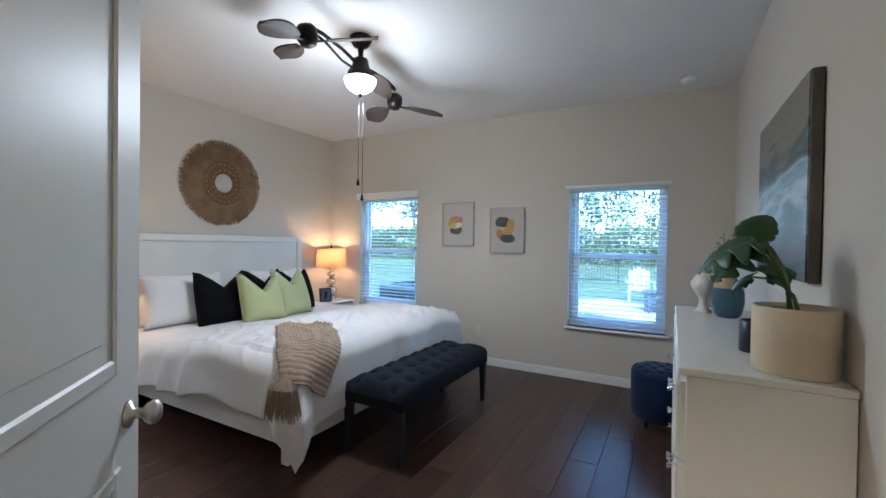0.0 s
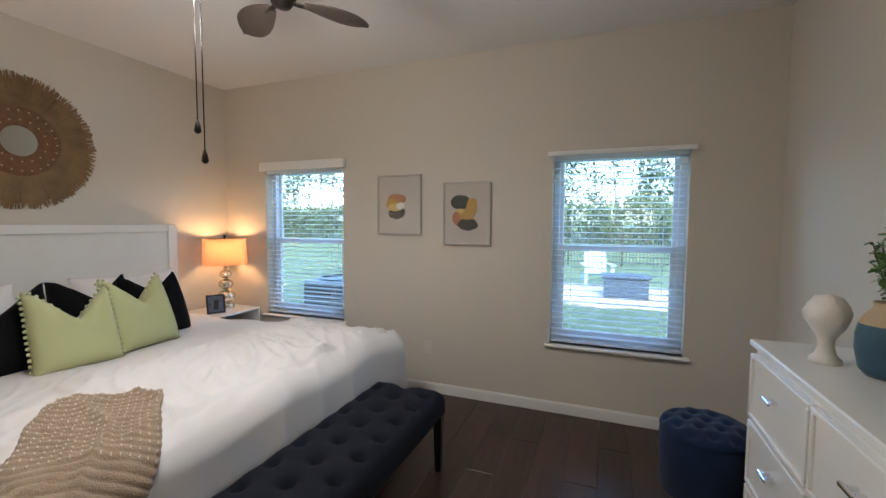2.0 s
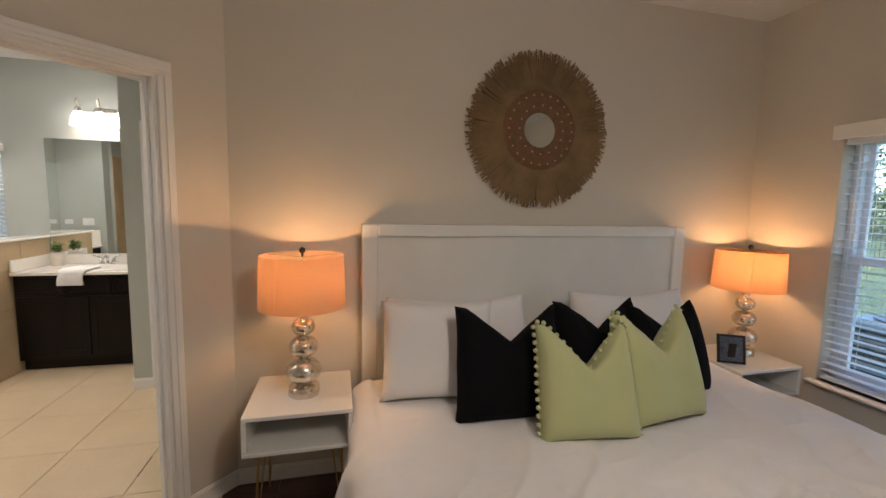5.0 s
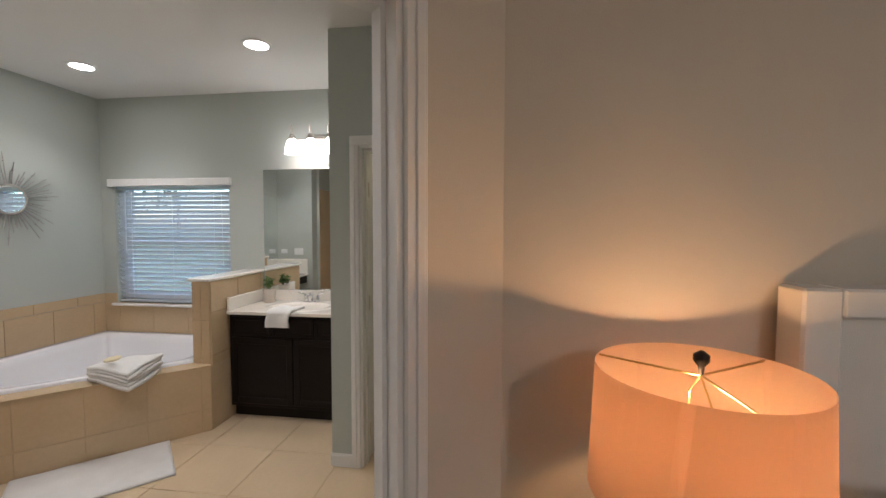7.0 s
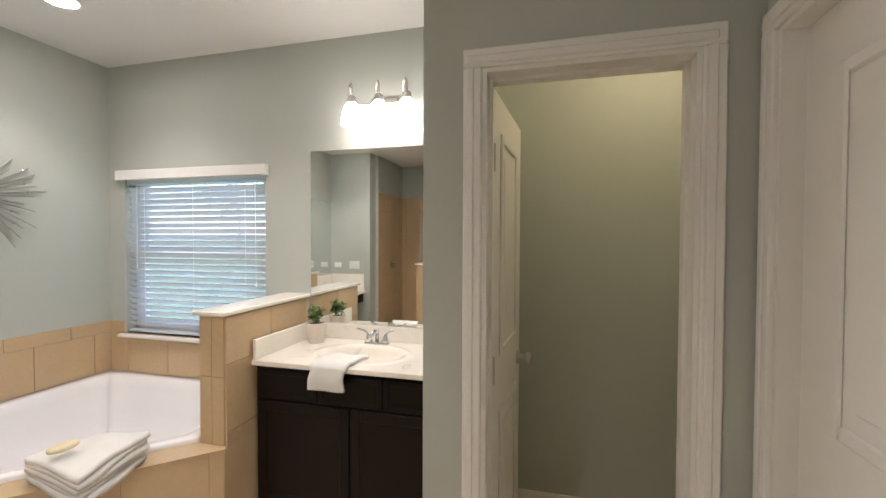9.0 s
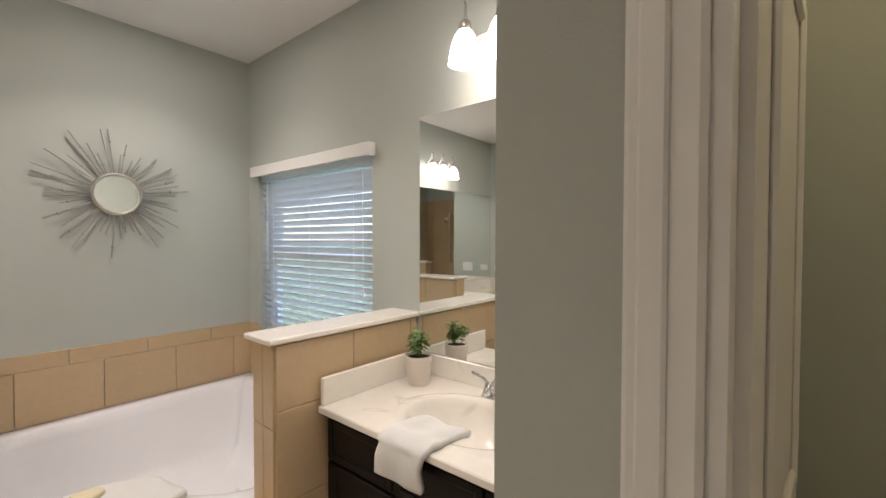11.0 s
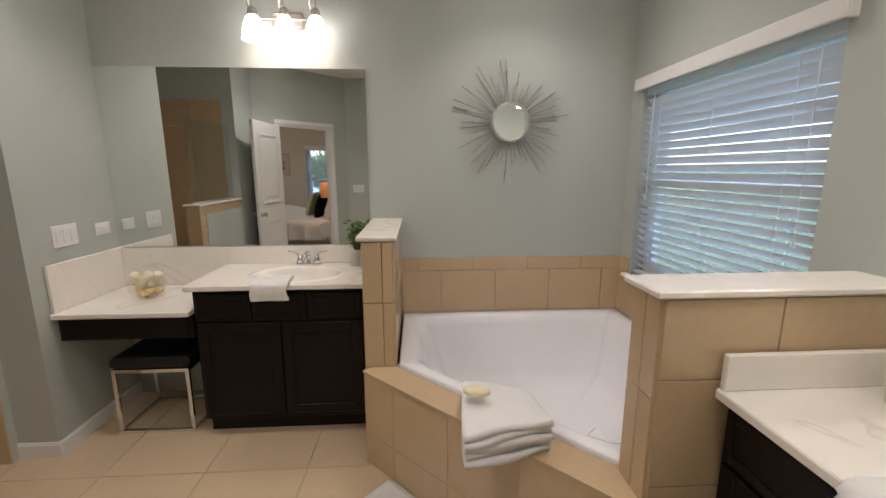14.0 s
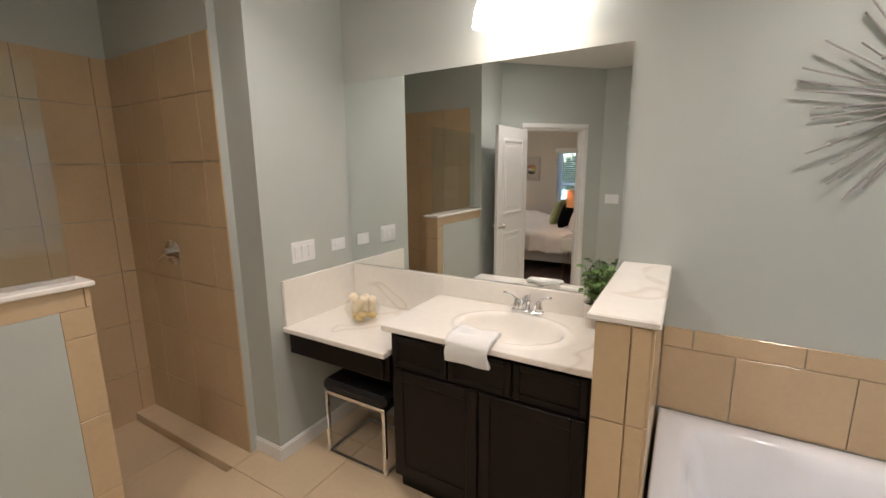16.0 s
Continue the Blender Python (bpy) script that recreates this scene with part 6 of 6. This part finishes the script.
# photo frame on the far nightstand
pf = thing("photo_frame", "small black photo frame leaning on the nightstand", "photo frame", pose(-3.84, 4.205, 0.60, -14, 0, 62))
part("surround", boxes(((-0.075, -0.008, 0), (0.075, 0.008, 0.014)), ((-0.075, -0.008, 0.156), (0.075, 0.008, 0.17)), ((-0.075, -0.008, 0.014), (-0.061, 0.008, 0.156)), ((0.061, -0.008, 0.014), (0.075, 0.008, 0.156)), bevel=0.002), M_DARKLEG, pf)
part("picture", boxes(((-0.062, -0.003, 0.013), (0.062, 0.004, 0.157))), surf("blue-grey photo", (0.09, 0.11, 0.15), 0.3, 0.8, 22, 90, 0.0), pf)
part("easel", boxes(((-0.02, 0.008, 0.0), (0.02, 0.012, 0.12)), bevel=0.001, m=pose(0, 0.0, 0, 18, 0, 0)), M_DARKLEG, pf)

# things on the dresser
pot = thing("potted_plant", "broad-leaved green plant in a large cream cylinder pot", "potted plant", pose(0.300, 2.05, DZ))
PR = 0.112
part("pot", lathe([(0, 0), (PR - 0.004, 0), (PR, 0.006), (PR, 0.203), (PR - 0.003, 0.208), (PR - 0.012, 0.208), (PR - 0.013, 0.18), (0, 0.18)], 48, caps=False), M_POT, pot, smooth=True)
part("soil", lathe([(0, 0.186), (PR - 0.013, 0.182)], 28, caps=False), M_SOIL, pot)


def big_leaf(size, cut):
    """A broad split leaf: a heart outline with deep slits between its lobes, folded at its midrib and drooping to the tip."""
    def fn(u, v):
        a = (v - 0.5) * 2
        w = size * 0.50 * math.sin(math.pi * (0.06 + 0.94 * u) ** 0.72) ** 0.65
        lobe = abs(math.sin(math.pi * (u * 4.2 + 0.25)))
        slit = 1 - cut * (1 - lobe) ** 1.3 * (0.12 < u < 0.93)
        y = a * w * (slit + (1 - slit) * max(0.0, 1 - abs(a) / 0.4) * 0.5)
        back = 0.16 * size * abs(a) ** 1.5 * (1 - u)
        return Vector((size * u - back, y, 0.22 * abs(y) - 0.5 * size * max(0.0, u - 0.25) ** 2 - 0.9 * y * y / size))
    return slab(fn, 60, 14, 0.0016)


random.seed(31)
# leaf base, leaf tip (from the pot's foot), size, slits, roll
for bx, by, bz, tx, ty, tz, size, cut, turn in (
        (-0.10, 0.03, 0.425, -0.30, 0.10, 0.28, 0.22, 0.75, -0.55),
        (-0.13, 0.10, 0.41, -0.27, 0.20, 0.30, 0.17, 0.7, -0.7),
        (-0.12, 0.00, 0.43, -0.05, 0.06, 0.50, 0.12, 0.1, 0.6),
        (-0.11, 0.05, 0.40, -0.22, -0.02, 0.27, 0.17, 0.6, -0.4),
        (-0.06, 0.11, 0.30, 0.05, 0.16, 0.31, 0.11, 0.2, 0.7),
        (-0.10, 0.10, 0.29, -0.17, 0.15, 0.23, 0.09, 0.2, -0.6)):
    top, tip_ = Vector((bx, by, bz)), Vector((tx, ty, tz))
    base = Vector((random.uniform(-0.02, 0.02), random.uniform(-0.03, 0.03), 0.18))
    mid = base.lerp(top, 0.5) + Vector((0.025, 0, 0.03))
    part("stalk", tube([base, base.lerp(mid, 0.6) + Vector((0.008, 0, 0.01)), mid, mid.lerp(top, 0.5) + Vector((0.008, 0, 0.01)), top], 0.006, 8, r_end=0.0035), M_STEM, pot, smooth=True)
    lf = part("leaf", big_leaf(size, cut), M_LEAF, pot, smooth=True)
    d = (tip_ - top).normalized()
    yaw, droop = math.atan2(d.y, d.x), -math.asin(d.z) - 0.2
    lf.matrix_local = Matrix.Translation(top) @ Matrix.Rotation(yaw, 4, "Z") @ Matrix.Rotation(droop, 4, "Y") @ Matrix.Rotation(turn, 4, "X")

cup = part("candle_jar", lathe([(0, 0), (0.048, 0), (0.05, 0.004), (0.05, 0.115), (0.046, 0.118), (0.044, 0.112), (0.044, 0.09), (0, 0.09)], 32, caps=False, m=pose(0.235, 2.30, DZ)), M_NAVYCUP, smooth=True)
tagged(cup, "navy blue ceramic jar on the dresser", "jar")

vs = thing("vase", "slate blue vase with a tan neck holding green sprigs", "vase", pose(0.235, 3.19, DZ))
part("glazed_body", lathe([(0, 0), (0.05, 0), (0.067, 0.02), (0.079, 0.08), (0.079, 0.13), (0.072, 0.165)], 40, caps=False), M_VASEBLUE, vs, smooth=True)
part("neck", lathe([(0.072, 0.165), (0.06, 0.19), (0.044, 0.215), (0.04, 0.225), (0.043, 0.235), (0.036, 0.235), (0.034, 0.2)], 40, caps=False), M_VASETAN, vs, "bare tan clay neck", True)
bl, bs = bmesh.new(), bmesh.new()
random.seed(21)
for i in range(22):
    a, r = random.uniform(0, 6.28), random.uniform(0.015, 0.095)
    top = Vector((r * math.cos(a), r * math.sin(a), 0.235 + random.uniform(0.10, 0.235)))
    root = Vector((0, 0, 0.2))
    tube([root, Vector((top.x * 0.35, top.y * 0.35, 0.29)), top], 0.0016, 5, bs)
    for k in range(13):
        f = 0.35 + 0.65 * k / 12
        p = root.lerp(top, f)
        q = Euler((random.uniform(-1, 1), random.uniform(-1, 0.6), random.uniform(0, 6.28))).to_matrix()
        s = random.uniform(0.009, 0.014)
        bl.faces.new([bl.verts.new(p + q @ Vector(c) * s) for c in ((0, 0, 0), (0.8, 0.55, 0.15), (1.7, 0.4, 0.05), (2.1, 0, -0.1), (1.7, -0.4, 0.05), (0.8, -0.55, 0.15))])
part("sprig_leaves", bl, M_LEAF2, vs, "small oval green leaves")
part("sprig_stems", bs, M_STEM, vs)

# plain plaster bust
bm = lathe([(0, 0), (0.045, 0), (0.045, 0.014), (0.030, 0.028), (0.023, 0.055), (0.024, 0.085), (0.033, 0.10), (0.047, 0.125), (0.055, 0.15), (0.057, 0.175), (0.053, 0.20), (0.036, 0.226), (0, 0.238)], 40, caps=False)
for v in bm.verts:
    if v.co.z > 0.12:
        v.co.y *= 1.18
        v.co.x -= 0.012 * math.exp(-((v.co.z - 0.165) / 0.02) ** 2) * (v.co.x < 0)
    v.co += 0.009 * Vector((noise.noise(v.co * 70), noise.noise(v.co * 70 + Vector((5, 0, 0))), 0)) * (v.co.z > 0.14)
bu = part("bust", bm, M_PLASTER, smooth=True)
bu.matrix_world = pose(0.125, 3.30, DZ)
tagged(bu, "small white plaster bust on the dresser", "bust")



# ---- outdoors, seen through the windows ----
M_GRASS = surf("lawn grass", (0.075, 0.105, 0.04), 0.9, 0.4, 0.6, 30, 0.8)
M_GRAVEL = surf("pale gravel", (0.38, 0.35, 0.31), 0.95, 0.25, 3, 60, 0.9)
M_BARK = surf("grey-brown bark", (0.09, 0.07, 0.055), 0.95, 0.35, 8, 40, 0.8)
M_FOLIAGE = surf("leafy foliage", (0.06, 0.09, 0.045), 0.8, 0.5, 1.2, 9, 0.3)
M_FOLIAGE2 = surf("light foliage", (0.075, 0.105, 0.05), 0.8, 0.5, 1.2, 9, 0.3)
M_RED = surf("crimson leaves", (0.28, 0.03, 0.04), 0.7, 0.4, 6, 60, 0.1)
M_FENCE = surf("black fence coating", (0.012, 0.012, 0.013), 0.4, 0.2, 6, 60, 0.05)
M_CHAIRBLUE = surf("pale blue resin", (0.30, 0.42, 0.52), 0.5, 0.08, 4, 60, 0.05)
M_WICKER = surf("dark slate wicker", (0.03, 0.045, 0.07), 0.6, 0.3, 20, 90, 0.5)
M_ACBOX = surf("grey painted metal", (0.30, 0.31, 0.32), 0.5, 0.08, 5, 60, 0.05)
GZ = -0.25
bm = bmesh.new()
rad = [0.0, 6, 12, 25, 60, 200, 900, 4000]


def gpt(u, v):
    k = u * (len(rad) - 1)
    i = min(int(k), len(rad) - 2)
    r = rad[i] + (rad[i + 1] - rad[i]) * (k - i)
    a = v * 2 * math.pi
    x, y = -3 + r * math.cos(a), 1 + r * math.sin(a)
    return Vector((x, y, GZ + (0.06 * noise.noise(Vector((x * 0.15, y * 0.15, 0))) if 8 < r < 100 else 0)))


sheet(gpt, 28, 96, bm)
tagged(part("ground", bm, M_GRASS), "mown green lawn reaching to the woods", "lawn", kind="structure")
bm = bmesh.new()
ring = [bm.verts.new((-0.35 + 2.6 * (1 + 0.08 * math.sin(i * 1.3)) * math.cos(i * 0.2094), 11.7 + 1.55 * (1 + 0.08 * math.sin(i * 2.1)) * math.sin(i * 0.2094), GZ + 0.07)) for i in range(30)]
bm.faces.new(ring)
lowr = [bm.verts.new((v.co.x, v.co.y, GZ - 0.05)) for v in ring]
for i in range(30):
    bm.faces.new((lowr[i], lowr[(i + 1) % 30], ring[(i + 1) % 30], ring[i]))
tagged(part("gravel_patio", bm, M_GRAVEL), "pale gravel patio on the lawn", "patio", kind="structure")

# blades of grass near the windows
bm = bmesh.new()
random.seed(77)
for i in range(2600):
    x, y = random.uniform(-5.5, 2.5), random.uniform(YN + 1.0, 10.0)
    h, a = random.uniform(0.02, 0.05), random.uniform(0, 6.28)
    p, s = Vector((x, y, GZ)), Vector((math.cos(a), math.sin(a), 0)) * 0.006
    bm.faces.new([bm.verts.new(p - s), bm.verts.new(p + s), bm.verts.new(p + Vector((0.02 * math.cos(a * 3), 0.02 * math.sin(a * 3), h)))])
tagged(part("grass_blades", bm, M_GRASS), "short green grass blades on the lawn", "grass", kind="stuff")


def tree(x, y, h, crown, mat, lean=0.0, low=0.35, clumps=60, leaf=0.35):
    out = thing("tree", "tall leafy tree at the wood's edge" if h > 4 else "small young tree on the lawn", "tree", pose(x, y, GZ), group="woodland trees" if h > 4 else "")
    r = h * (0.009 if h > 4 else 0.016)
    pts = [(lean * h * k / 6 + 0.02 * h * math.sin(k + x), 0.015 * h * math.cos(k * 1.3 + y), h * 0.92 * k / 6) for k in range(7)]
    bm = tube(pts, r, 8, None, r * 0.25)
    for k in range(9):
        f = low + (0.9 - low) * k / 9
        a = k * 2.4 + x
        p = Vector(pts[min(6, int(f * 6))])
        q = p + Vector((crown * 0.6 * math.cos(a) * (1.1 - f * 0.6), crown * 0.6 * math.sin(a) * (1.1 - f * 0.6), h * 0.08))
        tube([p, (p + q) / 2 + Vector((0, 0, h * 0.01)), q], r * 0.4, 6, bm, r * 0.1)
    part("trunk", bm, M_BARK, out, smooth=True)
    bm = bmesh.new()
    for k in range(clumps):
        f = random.random()
        z = h * (low + (1 - low) * f)
        rr = crown * (1.0 - 0.65 * f) * math.sqrt(random.random())
        a = random.uniform(0, 6.28)
        c = Vector((pts[3][0] + rr * math.cos(a), rr * math.sin(a), z))
        for j in range(26):
            d = Vector((random.gauss(0, 1), random.gauss(0, 1), random.gauss(0, 0.7))) * leaf * 0.8
            q = Euler((random.uniform(0, 3), random.uniform(0, 3), random.uniform(0, 6))).to_matrix()
            s = leaf * random.uniform(0.18, 0.34)
            bm.faces.new([bm.verts.new(c + d + q @ Vector(v) * s) for v in ((-1, 0, 0), (0, 0.5, 0.1), (1, 0, 0), (0, -0.5, 0.1))])
    part("crown", bm, mat, out)
    return out


random.seed(5)
for i in range(44):
    x = -42 + i * 1.75 + random.uniform(-1, 1)
    tree(x, 48 + random.uniform(-7, 12), random.uniform(8, 16), random.uniform(1.3, 2.6), M_FOLIAGE if i % 3 else M_FOLIAGE2, random.uniform(-0.03, 0.03), random.uniform(0.3, 0.55), 30, 0.8)
for i in range(9):
    tree(-40 + random.uniform(-4, 6), -26 + i * 5.5, random.uniform(9, 15), random.uniform(2, 3.2), M_FOLIAGE, 0, 0.25, 30, 0.8)
bm = bmesh.new()
for k in range(1500):
    x = -52 + 92 * random.random()
    rise = 2.6 + 1.3 * noise.noise(Vector((x * 0.22, 0, 3)))
    c = Vector((x, 39 + random.uniform(-2, 4), GZ + 0.2 + rise * 1.15 * random.random() ** 0.8))
    for j in range(40):
        d = Vector((random.gauss(0, 1), random.gauss(0, 1), random.gauss(0, 0.6))) * 0.5
        q = Euler((random.uniform(0, 3), random.uniform(0, 3), random.uniform(0, 6))).to_matrix()
        s = random.uniform(0.09, 0.2)
        bm.faces.new([bm.verts.new(c + d + q @ Vector(v) * s) for v in ((-1, 0, 0), (0, 0.5, 0.1), (1, 0, 0), (0, -0.5, 0.1))])
tagged(part("hedge_brush", bm, M_FOLIAGE2), "dense green undergrowth before the trees", "bushes", kind="stuff")
red = tree(-2.85, 8.6, 1.9, 0.42, M_RED, 0.02, 0.42, 16, 0.16)
tagged(red, "small young tree with crimson leaves on the lawn", "tree")

# black rail fence
fn_ = thing("fence", "black metal picket fence across the lawn", "fence", kind="structure")
bm = boxes(((0, 0, 0), (0.05, 0.05, 1.35)), bevel=0.006)
post = part("post", bm, M_FENCE, fn_)
pk = None
for i in range(13):
    o = post if i == 0 else new("post", post.data)
    o.parent = fn_
    o.location = (-12 + i * 2.0, 19.0, GZ)
for z in (0.15, 1.05, 1.25):
    part("rail", boxes(((-12, 19.01, GZ + z), (12, 19.035, GZ + z + 0.03)), bevel=0.004), M_FENCE, fn_)
for i in range(200):
    if pk is None:
        pk = part("picket", boxes(((0, 0, 0.05), (0.016, 0.016, 1.26)), bevel=0.002), M_FENCE, fn_)
        o = pk
    else:
        o = new("picket", pk.data)
        o.parent = fn_
    o.location = (-12 + 0.06 + i * 0.12, 19.014, GZ)


def adirondack(m):
    out = thing("garden_chair", "pale blue resin slatted garden chair on the patio", "chair", m, group="garden chairs")
    for i in range(5):
        part("seat_slat", boxes(((-0.27, -0.25 + i * 0.11, 0.36 - 0.02 * i), (0.27, -0.16 + i * 0.11, 0.385 - 0.02 * i)), bevel=0.006), M_CHAIRBLUE, out)
    for i in range(5):
        x = (i - 2) * 0.11
        part("back_slat", boxes(((x - 0.047, 0, 0), (x + 0.047, 0.022, 0.72 - 0.06 * abs(i - 2))), bevel=0.008, m=pose(0, 0.26, 0.3, -22, 0, 0)), M_CHAIRBLUE, out)
    for s in (-1, 1):
        part("arm", boxes(((s * 0.33 - 0.06, -0.32, 0.56), (s * 0.33 + 0.06, 0.42, 0.585)), bevel=0.01), M_CHAIRBLUE, out)
        part("front_leg", boxes(((s * 0.31 - 0.035, -0.27, 0), (s * 0.31 + 0.035, -0.23, 0.56)), bevel=0.006), M_CHAIRBLUE, out)
        part("back_leg", boxes(((s * 0.31 - 0.02, -0.25, 0.16), (s * 0.31 + 0.02, 0.65, 0.28)), bevel=0.006, m=pose(0, 0, 0.1, -14, 0, 0)), M_CHAIRBLUE, out)
    return out


ch = adirondack(pose(-0.75, 12.6, GZ + 0.07, 0, 0, 10))
copy_thing(ch, pose(1.25, 11.4, GZ + 0.07, 0, 0, -70))
ft = thing("fire_table", "low dark wicker fire table on the patio", "table", pose(-0.15, 11.5, GZ + 0.07))
part("body", boxes(((-0.45, -0.32, 0), (0.45, 0.32, 0.42)), bevel=0.02), M_WICKER, ft)
part("tabletop", boxes(((-0.5, -0.37, 0.42), (0.5, 0.37, 0.47)), bevel=0.01), M_WICKER, ft)
ac = thing("air_conditioner", "grey outdoor air conditioning unit beside the house", "air conditioner", pose(-4.15, 6.6, GZ))
part("cabinet", boxes(((-0.4, -0.4, 0.06), (0.4, 0.4, 0.86)), bevel=0.02), M_ACBOX, ac)
part("pad", boxes(((-0.48, -0.48, 0), (0.48, 0.48, 0.06)), bevel=0.01), M_GRAVEL, ac)
for i in range(14):
    part("louvre", boxes(((-0.38, -0.412, 0.12 + i * 0.05), (0.38, -0.398, 0.145 + i * 0.05)), ((0.398, -0.38, 0.12 + i * 0.05), (0.412, 0.38, 0.145 + i * 0.05)), bevel=0.003), M_FENCE, ac)
part("fan_grille", lathe([(0.0, 0.862), (0.34, 0.862), (0.35, 0.88), (0.30, 0.885)], 30, caps=False), M_FENCE, ac)


# ---- floor pieces ----
random.seed(3)
PW, PLEN = 0.18, 1.22
plank_mesh = {}
x = -4.56
row = 0
while x < XE + 0.12:
    y = -1.7 + (row * 0.437 % PLEN) - PLEN
    while y < YN + 0.05:
        a, b = max(y, -1.7), min(y + PLEN, YN + 0.05)
        # keep to the bedroom side of the angled doorway
        if b - a > 0.05 and (x + PW / 2 + (a + b) / 2 > -3.4) and not (x + PW < -3.05 and a < 0.25) and not (x < -1.15 and b < YD):
            ln = round(b - a, 3)
            if ln not in plank_mesh:
                ob = part("plank", boxes(((0.0008, -ln / 2 + 0.0008, -0.012), (PW - 0.0008, ln / 2 - 0.0008, 0.0)), bevel=0.0012), M_PLANK, floor_bed)
                plank_mesh[ln] = ob.data
            else:
                ob = new("plank", plank_mesh[ln])
                ob.parent = floor_bed
            ob.location = (x, (a + b) / 2, 0)
        y += PLEN
    x += PW
    row += 1

TS = 0.492
tile_mesh = None
for i in range(10):
    for j in range(11):
        tx, ty = -2.258 - TS * (i + 1) + TS, -2.59 + TS * j
        cx, cy = tx + TS / 2, ty + TS / 2
        if cx < XW - 0.1 or cx > -2.0 or ty > 2.0:
            continue
        if cx + cy > -2.62 and cy > 0:
            continue
        if tile_mesh is None:
            ob = part("floor_tile", boxes(((-TS / 2 + 0.002, -TS / 2 + 0.002, -0.062), (TS / 2 - 0.002, TS / 2 - 0.002, 0.0008)), bevel=0.002), M_TILE, floor_bath)
            tile_mesh = ob.data
        else:
            ob = new("floor_tile", tile_mesh)
            ob.parent = floor_bath
        ob.location = (cx, cy, 0.0 if cx < -3.1 or cy > -0.2 or cy < -1.75 else -0.05)
tagged(part("bathroom_grout", boxes(((XW, YS, -0.055), (-3.244, 0.32, -0.004)), ((XW, 0.3, -0.055), (-4.1, 2.1, -0.004))), M_GROUT), "tan grout bed under the floor tiles", "grout", kind="structure")
th = part("threshold", boxes(((-0.02, -0.06, -0.01), (0.80, 0.0, 0.006)), bevel=0.003), M_DARKLEG)
th.matrix_world = pose(XH + 0.31 * ANG, 1.40 - 0.31 * ANG, 0, 0, 0, -45)
tagged(th, "dark metal threshold strip in the doorway", "threshold", kind="structure")
